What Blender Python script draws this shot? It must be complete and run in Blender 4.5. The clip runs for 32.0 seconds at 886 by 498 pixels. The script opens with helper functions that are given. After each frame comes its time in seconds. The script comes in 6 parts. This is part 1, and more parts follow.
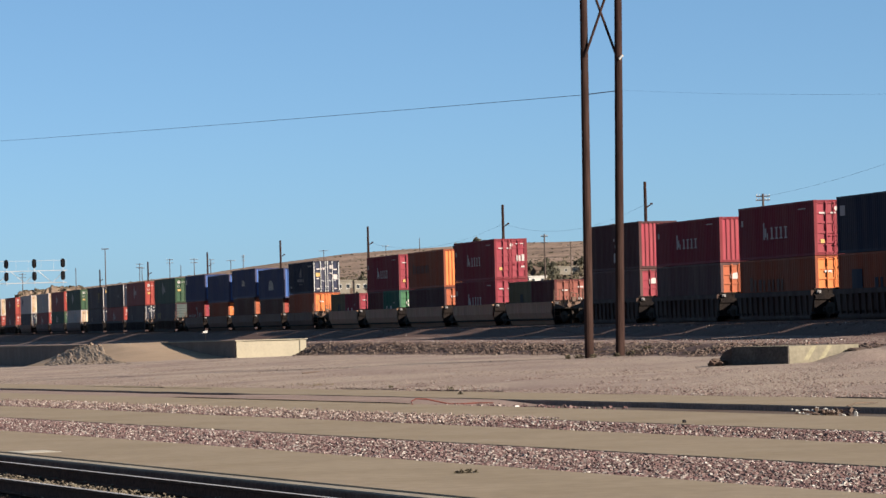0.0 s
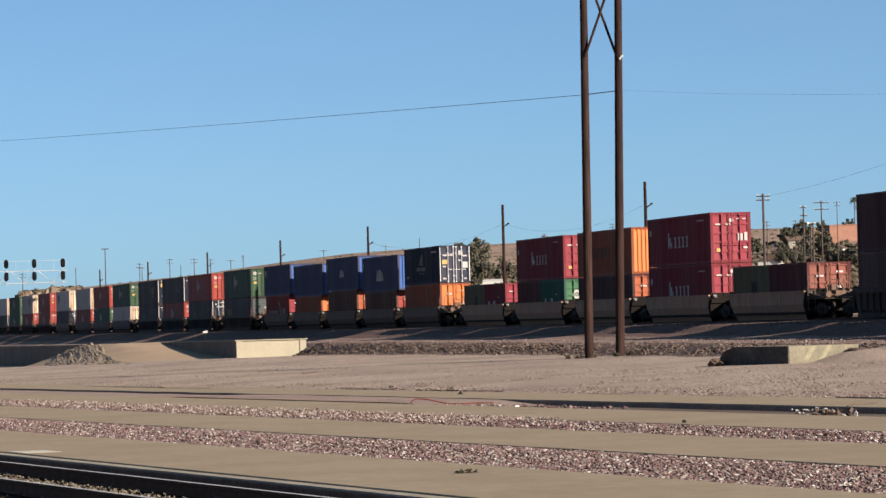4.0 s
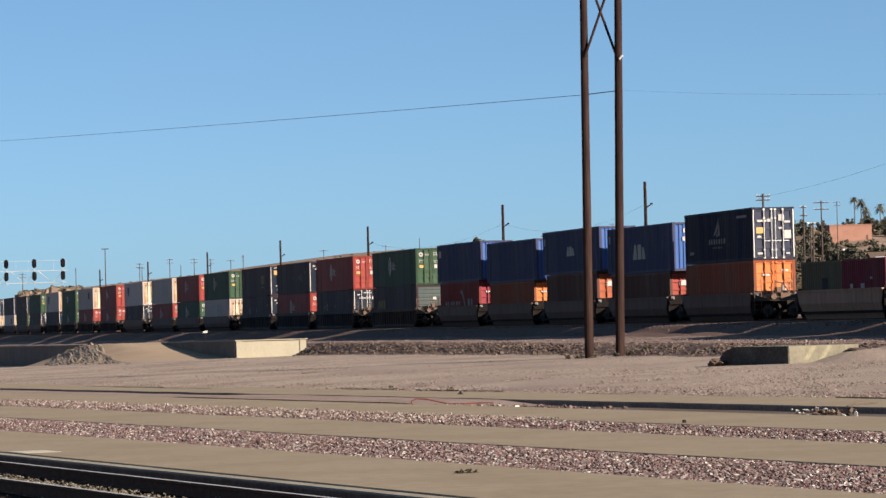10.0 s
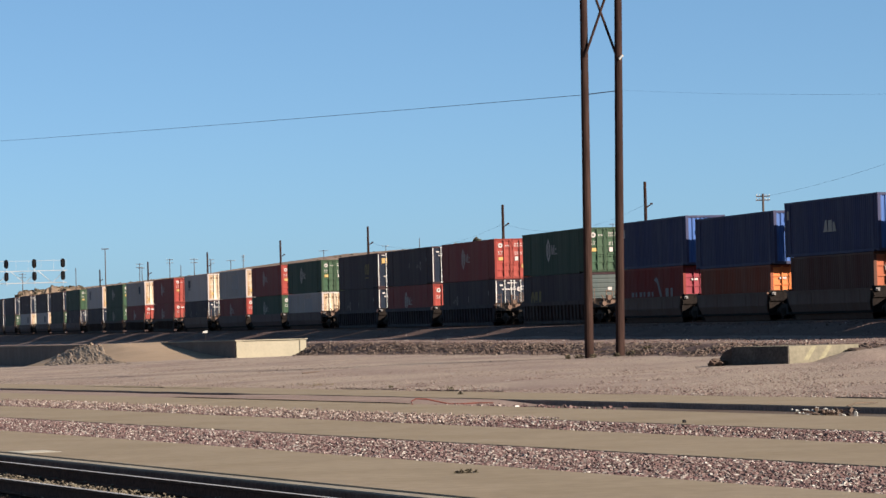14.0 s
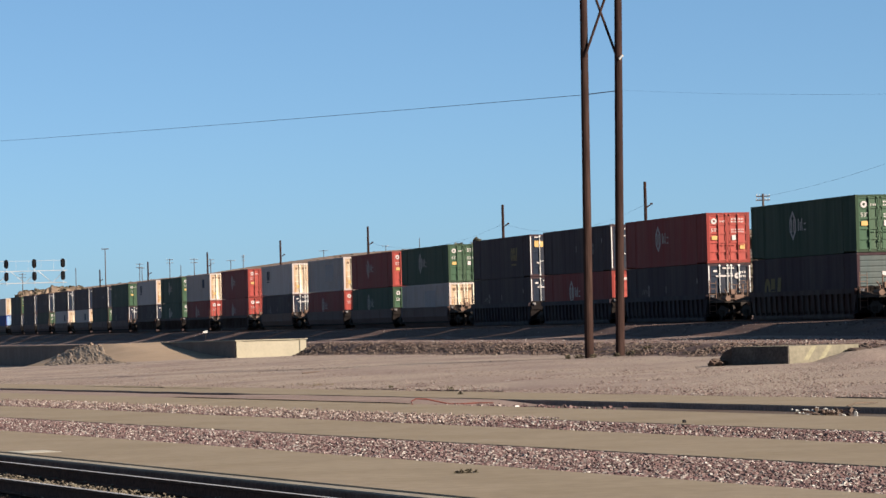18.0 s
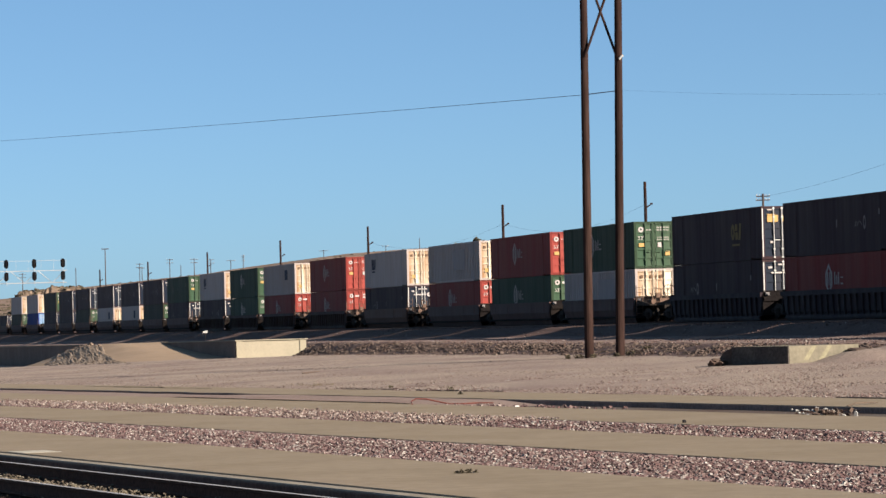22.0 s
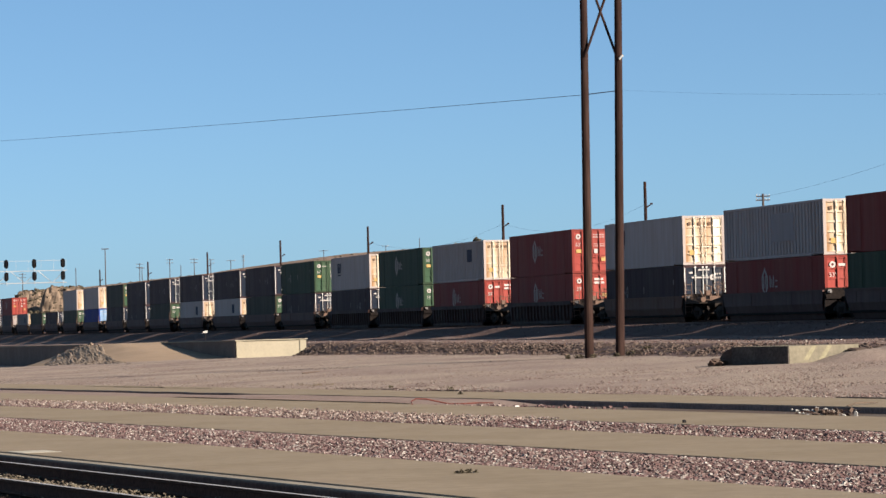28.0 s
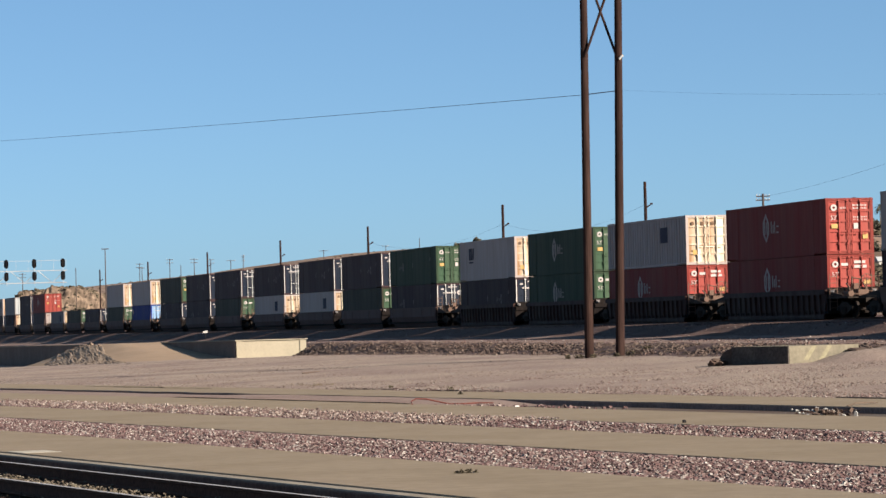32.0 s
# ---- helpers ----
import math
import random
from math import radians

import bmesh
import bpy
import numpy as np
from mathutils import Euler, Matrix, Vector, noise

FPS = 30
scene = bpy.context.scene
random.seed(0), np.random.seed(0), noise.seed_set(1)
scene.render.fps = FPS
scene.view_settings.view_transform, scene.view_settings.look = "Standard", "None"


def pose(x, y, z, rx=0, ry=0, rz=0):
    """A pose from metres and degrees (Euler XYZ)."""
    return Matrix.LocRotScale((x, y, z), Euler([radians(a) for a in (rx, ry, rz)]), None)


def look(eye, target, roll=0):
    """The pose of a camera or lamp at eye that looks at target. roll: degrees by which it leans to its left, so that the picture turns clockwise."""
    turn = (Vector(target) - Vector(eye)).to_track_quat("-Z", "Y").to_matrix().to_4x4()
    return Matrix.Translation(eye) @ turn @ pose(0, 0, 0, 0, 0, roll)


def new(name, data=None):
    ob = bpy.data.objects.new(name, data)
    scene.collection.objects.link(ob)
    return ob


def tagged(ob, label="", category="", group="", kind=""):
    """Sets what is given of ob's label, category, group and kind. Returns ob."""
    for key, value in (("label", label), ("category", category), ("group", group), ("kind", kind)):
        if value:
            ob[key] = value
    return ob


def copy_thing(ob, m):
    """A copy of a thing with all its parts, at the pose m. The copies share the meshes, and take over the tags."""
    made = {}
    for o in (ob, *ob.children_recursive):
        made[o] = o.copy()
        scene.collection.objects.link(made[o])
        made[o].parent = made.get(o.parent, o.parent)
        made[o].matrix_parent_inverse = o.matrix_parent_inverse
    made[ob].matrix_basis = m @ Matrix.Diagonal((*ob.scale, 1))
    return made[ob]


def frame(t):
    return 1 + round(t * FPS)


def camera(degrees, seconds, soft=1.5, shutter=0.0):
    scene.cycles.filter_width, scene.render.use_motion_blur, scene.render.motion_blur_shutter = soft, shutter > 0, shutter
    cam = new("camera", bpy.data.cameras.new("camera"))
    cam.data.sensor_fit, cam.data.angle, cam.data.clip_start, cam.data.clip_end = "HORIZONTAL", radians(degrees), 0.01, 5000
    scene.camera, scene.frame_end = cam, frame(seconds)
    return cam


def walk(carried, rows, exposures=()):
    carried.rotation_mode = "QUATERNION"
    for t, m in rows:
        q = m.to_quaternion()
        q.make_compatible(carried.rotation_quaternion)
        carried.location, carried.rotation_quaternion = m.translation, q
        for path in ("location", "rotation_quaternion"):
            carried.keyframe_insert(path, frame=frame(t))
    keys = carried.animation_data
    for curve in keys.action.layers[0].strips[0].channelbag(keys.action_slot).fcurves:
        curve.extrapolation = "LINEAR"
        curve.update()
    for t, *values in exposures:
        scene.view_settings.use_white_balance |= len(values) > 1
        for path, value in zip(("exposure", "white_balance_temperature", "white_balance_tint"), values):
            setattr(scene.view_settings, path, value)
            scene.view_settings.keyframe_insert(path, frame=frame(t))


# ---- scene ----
# The film: a low camera on a tripod beside old station platforms, a long lens, a stack train on the far embankment.
EYE = Vector((0.0, 0.0, 1.7))
PITCH, ROLL = 1.2636, -1.4714
cam = camera(15.44, 32.0, soft=1.5)
aim = EYE + Vector((0.0, math.cos(radians(PITCH)), math.sin(radians(PITCH))))
still = look(EYE, aim, ROLL)
walk(cam, [(0.0, still), (32.0, still)])

# ---- sky, sun ----
SUN_EL, SUN_TURN = 23.4, 32.0          # sun height; turn from the right-hand side towards the camera's back
sun_dir = Vector((math.cos(radians(SUN_EL)) * math.cos(radians(SUN_TURN)),
                  -math.cos(radians(SUN_EL)) * math.sin(radians(SUN_TURN)), math.sin(radians(SUN_EL))))
world = bpy.data.worlds.new("sky")
scene.world = world
world.use_nodes = True
wn = world.node_tree
bg = wn.nodes["Background"]
sky = wn.nodes.new("ShaderNodeTexSky")
sky.sky_type = "NISHITA"
sky.sun_disc = False
sky.sun_elevation = radians(SUN_EL)
sky.sun_rotation = math.atan2(sun_dir.x, sun_dir.y)
sky.altitude, sky.air_density, sky.dust_density, sky.ozone_density = 640, 0.50, 0.9, 1.0
clear = wn.nodes.new("ShaderNodeMix")          # the clean desert air: a deeper blue than the model's
clear.data_type, clear.blend_type = "RGBA", "MULTIPLY"
clear.inputs["Factor"].default_value = 1.0
clear.inputs["B"].default_value = (0.785, 0.985, 1.095, 1)
wn.links.new(sky.outputs[0], clear.inputs["A"])
even = wn.nodes.new("ShaderNodeMix")           # and a more even one
even.data_type = "RGBA"
even.inputs["Factor"].default_value = 0.22
even.inputs["B"].default_value = (2.7, 5.5, 8.4, 1)
wn.links.new(clear.outputs["Result"], even.inputs["A"])
wn.links.new(even.outputs["Result"], bg.inputs[0])
bg.inputs[1].default_value = 0.0500
lamp = bpy.data.lights.new("sun", "SUN")
lamp.energy, lamp.angle, lamp.color = 6.4, radians(0.53), (1.0, 0.90, 0.765)
sun = new("sun", lamp)
sun.matrix_world = look(sun_dir * 100, (0, 0, 0))
scene.view_settings.exposure = 1.12

# ---- plan: the two directions of the place ----
TRACK_AZ, PLAT_AZ = 13.5787, 21.385
AT = radians(TRACK_AZ)
U = Vector((-math.sin(AT), math.cos(AT), 0))      # along the main track, away
N = Vector((math.cos(AT), math.sin(AT), 0))       # across it, to the right
AP = radians(PLAT_AZ)
PU = Vector((-math.sin(AP), math.cos(AP), 0))     # along the platforms, away
PN = Vector((math.cos(AP), math.sin(AP), 0))
GRADE = -0.00458                                   # the platforms fall gently, away
TRACK_Q, RAIL_Z = 60.13, 1.36


def clamp(x, a=0.0, b=1.0):
    return max(a, min(b, x))


def smooth(x, a, b):
    k = clamp((x - a) / (b - a))
    return k * k * (3 - 2 * k)


def lerp(a, b, k):
    return a + (b - a) * k


# ---- materials ----
def mat(name, base, rough=0.8, metal=0.0, vary=0.25, scale=1.0, bump=0.0, bump_scale=20.0, tint=None, tint_scale=0.3,
        tint_amount=0.5, object_space=False, streak=False, random_value=0.0, spec=0.04, island=()):
    """A painted or earthen surface: base colour, broken up at two scales, with a second tone and fine relief."""
    m = bpy.data.materials.new(name)
    m.use_nodes = True
    nt = m.node_tree
    b = nt.nodes["Principled BSDF"]
    b.inputs["Roughness"].default_value, b.inputs["Metallic"].default_value = rough, metal
    b.inputs["Specular IOR Level"].default_value = spec
    geo = nt.nodes.new("ShaderNodeTexCoord" if object_space else "ShaderNodeNewGeometry")
    pos = geo.outputs["Object" if object_space else "Position"]
    if streak:
        mp = nt.nodes.new("ShaderNodeMapping")
        mp.inputs["Scale"].default_value = (1.0, 1.0, 0.12)
        nt.links.new(pos, mp.inputs[0])
        grain_pos = mp.outputs[0]
    else:
        grain_pos = pos
    n1 = nt.nodes.new("ShaderNodeTexNoise")
    n1.inputs["Scale"].default_value, n1.inputs["Detail"].default_value = scale * 6, 6
    nt.links.new(grain_pos, n1.inputs["Vector"])
    n2 = nt.nodes.new("ShaderNodeTexNoise")
    n2.inputs["Scale"].default_value, n2.inputs["Detail"].default_value = tint_scale, 5
    nt.links.new(grain_pos, n2.inputs["Vector"])
    ramp = nt.nodes.new("ShaderNodeMapRange")
    ramp.inputs["From Min"].default_value, ramp.inputs["From Max"].default_value = 0.25, 0.75
    ramp.inputs["To Min"].default_value, ramp.inputs["To Max"].default_value = 1 - vary, 1 + vary
    nt.links.new(n1.outputs["Fac"], ramp.inputs["Value"])
    mix = nt.nodes.new("ShaderNodeMix")
    mix.data_type = "RGBA"
    mix.inputs["A"].default_value = (*base, 1)
    mix.inputs["B"].default_value = (*(tint or [c * 0.8 for c in base]), 1)
    r2 = nt.nodes.new("ShaderNodeMapRange")
    r2.inputs["From Min"].default_value, r2.inputs["From Max"].default_value = 0.4, 0.65
    r2.inputs["To Min"].default_value, r2.inputs["To Max"].default_value = 0.0, tint_amount
    nt.links.new(n2.outputs["Fac"], r2.inputs["Value"])
    nt.links.new(r2.outputs[0], mix.inputs["Factor"])
    if island:
        own = nt.nodes.new("ShaderNodeNewGeometry")
        cr = nt.nodes.new("ShaderNodeValToRGB")
        cr.color_ramp.interpolation = "CONSTANT"
        while len(cr.color_ramp.elements) < len(island):
            cr.color_ramp.elements.new(0.5)
        for el, (at, c) in zip(cr.color_ramp.elements, island):
            el.position, el.color = at, (*c, 1)
        nt.links.new(own.outputs["Random Per Island"], cr.inputs[0])
        nt.links.new(cr.outputs[0], mix.inputs["A"])
    mul = nt.nodes.new("ShaderNodeVectorMath")
    mul.operation = "SCALE"
    nt.links.new(mix.outputs["Result"], mul.inputs[0])
    last = ramp.outputs[0]
    if random_value:
        info = nt.nodes.new("ShaderNodeNewGeometry")
        rr = nt.nodes.new("ShaderNodeMapRange")
        rr.inputs["To Min"].default_value, rr.inputs["To Max"].default_value = 1 - random_value, 1 + random_value
        nt.links.new(info.outputs["Random Per Island"], rr.inputs["Value"])
        mm = nt.nodes.new("ShaderNodeMath")
        mm.operation = "MULTIPLY"
        nt.links.new(last, mm.inputs[0])
        nt.links.new(rr.outputs[0], mm.inputs[1])
        last = mm.outputs[0]
    nt.links.new(last, mul.inputs["Scale"])
    nt.links.new(mul.outputs[0], b.inputs["Base Color"])
    if bump:
        nb = nt.nodes.new("ShaderNodeTexNoise")
        nb.inputs["Scale"].default_value, nb.inputs["Detail"].default_value = bump_scale, 4
        nt.links.new(pos, nb.inputs["Vector"])
        bp = nt.nodes.new("ShaderNodeBump")
        bp.inputs["Strength"].default_value, bp.inputs["Distance"].default_value = 1.0, bump
        nt.links.new(nb.outputs["Fac"], bp.inputs["Height"])
        nt.links.new(bp.outputs[0], b.inputs["Normal"])
    return m


PAINT_BASE = {}


def paint(name, base, rough=0.7, dirt=0.35):
    PAINT_BASE[name] = base
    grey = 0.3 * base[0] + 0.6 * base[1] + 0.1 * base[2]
    base = [lerp(c, grey, 0.13) * k for c, k in zip(base, (0.82, 0.735, 0.725))]          # dust greys the flanks; the factors put their shade into the colour
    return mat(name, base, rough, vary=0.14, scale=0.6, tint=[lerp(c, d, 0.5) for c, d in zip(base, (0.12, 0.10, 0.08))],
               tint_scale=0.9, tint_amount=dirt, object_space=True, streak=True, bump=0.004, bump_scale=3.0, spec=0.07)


def lit_end_paint(sides):
    """The same paint on the end walls and doors, less dirty, with sunlight put into the colour."""
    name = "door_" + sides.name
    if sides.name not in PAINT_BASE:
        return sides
    if name not in LIT_END_PAINT:
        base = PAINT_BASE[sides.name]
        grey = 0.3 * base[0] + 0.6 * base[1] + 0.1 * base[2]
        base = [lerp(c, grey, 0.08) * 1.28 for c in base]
        LIT_END_PAINT[name] = mat(name, base, 0.5, vary=0.14, scale=0.8, tint=[lerp(c, d, 0.5) for c, d in zip(base, (0.16, 0.12, 0.09))], tint_scale=1.4,
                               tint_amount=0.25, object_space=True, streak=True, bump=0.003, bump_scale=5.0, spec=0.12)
    return LIT_END_PAINT[name]


LIT_END_PAINT = {}
PAINT = {
    "red": paint("cherry_red_paint", (0.165, 0.018, 0.030)),
    "maroon": paint("maroon_paint", (0.085, 0.020, 0.022)),
    # ends of the duller orange boxes: sunlight put into the colour
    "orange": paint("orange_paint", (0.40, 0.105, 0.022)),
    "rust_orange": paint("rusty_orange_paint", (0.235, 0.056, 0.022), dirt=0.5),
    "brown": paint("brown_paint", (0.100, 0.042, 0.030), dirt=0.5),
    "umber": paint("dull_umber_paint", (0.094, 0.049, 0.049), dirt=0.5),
    "plum": paint("dark_plum_paint", (0.066, 0.026, 0.029)),
    "navy": paint("navy_paint", (0.018, 0.022, 0.042)),
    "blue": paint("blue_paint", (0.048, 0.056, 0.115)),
    # the blue boxes' ends: their blue with sunlight put into the colour
    "sunlit_azure": paint("azure_blue_paint", (0.030, 0.070, 0.20)),
    "royal": paint("royal_blue_paint", (0.014, 0.035, 0.22)),
    "brick": paint("brick_red_paint", (0.200, 0.030, 0.023)),
    "terracotta": paint("faded_terracotta_paint", (0.150, 0.046, 0.034), dirt=0.5),
    "green": paint("green_paint", (0.027, 0.054, 0.030)),
    "lime": paint("light_green_paint", (0.030, 0.095, 0.045)),
    "slate": paint("slate_paint", (0.042, 0.024, 0.029)),
    "ink": paint("ink_blue_paint", (0.006, 0.010, 0.020)),
    "violet": paint("dark_violet_grey_paint", (0.052, 0.030, 0.034)),
    "moss": paint("dark_moss_paint", (0.038, 0.040, 0.026)),
    "olive": paint("olive_paint", (0.105, 0.088, 0.046), dirt=0.5),
    # rust-stained white, darker than the ends: the sides' shade put into the colour
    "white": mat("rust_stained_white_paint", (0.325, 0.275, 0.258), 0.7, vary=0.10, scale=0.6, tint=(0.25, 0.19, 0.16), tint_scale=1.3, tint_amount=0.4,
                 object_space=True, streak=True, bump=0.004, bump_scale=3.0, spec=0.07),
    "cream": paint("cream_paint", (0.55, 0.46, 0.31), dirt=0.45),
    "grey": paint("grey_paint", (0.22, 0.225, 0.225), dirt=0.4),
    "teal": paint("teal_paint", (0.017, 0.085, 0.06)),
    "pale_blue": paint("pale_blue_paint", (0.136, 0.223, 0.341)),
    "sea": paint("grey_green_paint", (0.040, 0.050, 0.049)),
    "mark": paint("white_lettering", (0.47, 0.46, 0.44), dirt=0.25),
    "fade": paint("faded_lettering", (0.36, 0.335, 0.325), dirt=0.25),
    "yellow": paint("yellow_sticker", (0.50, 0.34, 0.10), dirt=0.15),
    "dark_mark": paint("dark_lettering", (0.019, 0.019, 0.025), dirt=0.1),
    "black": paint("black_paint", (0.007, 0.007, 0.009), dirt=0.3),
    "car": mat("tan_brown_car_paint", (0.285, 0.150, 0.105), 0.75, vary=0.2, scale=0.6, tint=(0.23, 0.145, 0.09), tint_scale=0.9, tint_amount=0.7,
               object_space=True, streak=True, bump=0.004, bump_scale=3.0, spec=0.05),
    "car_dark": paint("dark_car_paint", (0.050, 0.026, 0.022), dirt=0.5),
    "car_smoke": paint("smoky_brown_car_paint", (0.098, 0.058, 0.052), dirt=0.5),
    "car_blue": paint("dull_blue_car_paint", (0.034, 0.025, 0.031), dirt=0.4),
    "car_brown": paint("brown_car_paint", (0.125, 0.068, 0.048), dirt=0.5),
}
# ends of the white boxes: rust streaks, and sunlight put into the cream
LIT_END_PAINT["door_cream_paint"] = mat("sunlit_rust_streaked_cream", (0.62, 0.55, 0.44), 0.6, vary=0.12, scale=0.8, tint=(0.22, 0.105, 0.040), tint_scale=1.1, tint_amount=0.95,
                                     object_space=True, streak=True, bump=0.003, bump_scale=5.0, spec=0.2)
BRIGHT = mat("galvanised_steel", (0.486, 0.472, 0.452), 0.5, 0.3, vary=0.15, scale=2)
RAIL_TOP = mat("polished_rail", (0.55, 0.54, 0.53), 0.28, 0.9, vary=0.1)
RUST = mat("rusty_iron", (0.088, 0.044, 0.030), 0.85, vary=0.4, scale=3)
WHEEL = mat("wheel_iron", (0.028, 0.022, 0.019), 0.7, vary=0.3, scale=3)
WOOD = mat("creosoted_pole_wood", (0.025, 0.014, 0.012), 0.85, vary=0.4, scale=1.2, tint=(0.038, 0.022, 0.018), tint_scale=0.8,
           tint_amount=0.6, streak=True, bump=0.01, bump_scale=14)
FARWOOD = mat("weathered_pole_wood", (0.066, 0.050, 0.044), 0.9, vary=0.3)
# near-black iron: shade in the gaps between wells put into the colour
GAP_SHADE = mat("gap_shade_black", (0.010, 0.008, 0.008), 0.85, vary=0.4, scale=2, tint=(0.022, 0.016, 0.013), tint_scale=1.5, tint_amount=0.5)
SLEEPER = mat("sleeper_wood", (0.055, 0.042, 0.034), 0.9, vary=0.35, scale=3)
EARTH = mat("desert_earth", (0.234, 0.182, 0.147), 0.95, vary=0.40, scale=2.6, tint=(0.171, 0.124, 0.108), tint_scale=0.16,
            tint_amount=0.9, bump=0.03, bump_scale=7)
PAVING = mat("tan_concrete", (0.189, 0.148, 0.107), 0.92, vary=0.12, scale=0.7, tint=(0.160, 0.124, 0.086), tint_scale=0.45,
             tint_amount=0.7, bump=0.006, bump_scale=25)
CONCRETE = mat("cast_concrete", (0.267, 0.233, 0.174), 0.9, vary=0.07, scale=1.2, tint=(0.238, 0.206, 0.155), tint_scale=1.2,
               tint_amount=0.6, bump=0.006, bump_scale=18)
ASPHALT = mat("old_asphalt", (0.074, 0.050, 0.040), 0.9, vary=0.25, scale=3, tint=(0.09, 0.08, 0.07), tint_scale=0.7, tint_amount=0.6)
STONE = mat("pink_ballast_stone", (0.125, 0.080, 0.071), 0.9, vary=0.25, scale=5, tint=(0.151, 0.120, 0.107), tint_scale=2.5, tint_amount=0.35,
            island=((0.0, (0.055, 0.032, 0.033)), (0.22, (0.102, 0.059, 0.057)), (0.56, (0.129, 0.085, 0.080)), (0.80, (0.209, 0.172, 0.156)), (0.94, (0.330, 0.295, 0.265))))
PALE_STONE = mat("pale_dusty_stone", (0.165, 0.118, 0.104), 0.95, vary=0.3, scale=4, tint=(0.136, 0.105, 0.088), tint_scale=1.5, tint_amount=0.3,
                 island=((0.0, (0.120, 0.080, 0.072)), (0.35, (0.190, 0.142, 0.124)), (0.75, (0.290, 0.240, 0.210))))
DUSTY_STONE = mat("dusty_yellow_grey_stone", (0.116, 0.093, 0.071), 0.95, vary=0.3, scale=4, tint=(0.151, 0.125, 0.089), tint_scale=1.5, tint_amount=0.5,
                  island=((0.0, (0.040, 0.030, 0.025)), (0.35, (0.098, 0.078, 0.059)), (0.7, (0.142, 0.120, 0.089)), (0.93, (0.267, 0.231, 0.187))))
SLOPE = mat("grey_shoulder_gravel", (0.100, 0.065, 0.056), 0.95, vary=0.25, scale=3, tint=(0.074, 0.047, 0.040), tint_scale=0.6, tint_amount=0.6, bump=0.012, bump_scale=10)
BANK = mat("purplish_broken_bank", (0.105, 0.071, 0.064), 0.95, vary=0.5, scale=2.2, tint=(0.053, 0.037, 0.035), tint_scale=1.6, tint_amount=0.8, bump=0.08, bump_scale=5)
FILL = mat("pinkish_drifted_dirt", (0.191, 0.138, 0.117), 0.95, vary=0.3, scale=3, tint=(0.147, 0.102, 0.089), tint_scale=0.5, tint_amount=0.7, bump=0.012, bump_scale=9)
BENCH = mat("reddish_trackside_dirt", (0.170, 0.122, 0.104), 0.95, vary=0.4, scale=3, tint=(0.108, 0.072, 0.063), tint_scale=0.5, tint_amount=0.8, bump=0.03, bump_scale=8)
SLAB_EDGE = mat("shaded_slab_edge_brown", (0.240, 0.148, 0.118), 0.93, vary=0.3, scale=2.0, tint=(0.150, 0.098, 0.080), tint_scale=0.8, tint_amount=0.7, bump=0.01, bump_scale=12)
KERB = mat("worn_kerb_concrete", (0.209, 0.178, 0.141), 0.9, vary=0.2, scale=2.0, tint=(0.151, 0.125, 0.102), tint_scale=1.2, tint_amount=0.6, bump=0.006, bump_scale=16)
HEAP = mat("grey_crumbled_earth", (0.150, 0.115, 0.090), 0.95, vary=0.45, scale=1.2, tint=(0.203, 0.154, 0.115), tint_scale=0.8, tint_amount=0.7, bump=0.05, bump_scale=4)
BLUFF = mat("eroded_tan_bluff", (0.165, 0.117, 0.085), 0.97, vary=0.5, scale=0.05, tint=(0.085, 0.062, 0.046), tint_scale=0.22, tint_amount=0.85, bump=0.5, bump_scale=0.5)
BLOCK_SHADE = mat("block_shade_black", (0.058, 0.049, 0.044), 0.85, vary=0.35, scale=2.0, tint=(0.095, 0.080, 0.070), tint_scale=1.5, tint_amount=0.6)
GANTRY = mat("grey_gantry_paint", (0.36, 0.36, 0.365), 0.7, vary=0.1)
DARK_STONE = mat("dark_ballast_stone", (0.070, 0.045, 0.038), 0.95, vary=0.3, scale=4, tint=(0.093, 0.072, 0.065), tint_scale=2.0, tint_amount=0.6, random_value=0.4)
GEAR = mat("rusty_brake_iron", (0.126, 0.080, 0.061), 0.8, vary=0.4, scale=3)
RUBBLE = mat("brown_rubble_stone", (0.074, 0.050, 0.042), 0.95, vary=0.3, scale=3, tint=(0.107, 0.083, 0.069), tint_scale=1.0,
             tint_amount=0.8, random_value=0.4)
PEBBLE = mat("dusty_pebble", (0.150, 0.110, 0.095), 0.95, vary=0.2, scale=3, tint=(0.198, 0.158, 0.138), tint_scale=1.0, tint_amount=0.7, random_value=0.35)
GREY_RUBBLE = mat("grey_rubble_stone", (0.110, 0.080, 0.063), 0.95, vary=0.3, scale=3, tint=(0.165, 0.122, 0.093), tint_scale=0.6, tint_amount=0.7, random_value=0.35)
OILY = mat("oil_black_ballast", (0.026, 0.017, 0.014), 0.85, vary=0.5, scale=5, tint=(0.040, 0.030, 0.024), tint_scale=2.0, tint_amount=0.5, bump=0.02, bump_scale=16)
DIRTY_CONCRETE = mat("dirty_concrete", (0.172, 0.150, 0.111), 0.9, vary=0.2, scale=1.5, tint=(0.114, 0.101, 0.077), tint_scale=1.8, tint_amount=0.7, bump=0.008, bump_scale=14)
DOCK_SHADE = mat("dock_shade_concrete", (0.136, 0.099, 0.081), 0.9, vary=0.25, scale=1.0, tint=(0.193, 0.141, 0.116), tint_scale=0.4, tint_amount=0.6, bump=0.006, bump_scale=14)
# for dirty joints, and for shade put into the kerb and slab-edge facings
SHADE_DIRT = mat("shade_and_dirt_concrete", (0.105, 0.066, 0.050), 0.9, vary=0.3, scale=2.0, tint=(0.150, 0.104, 0.080), tint_scale=1.5, tint_amount=0.6, bump=0.006, bump_scale=14)
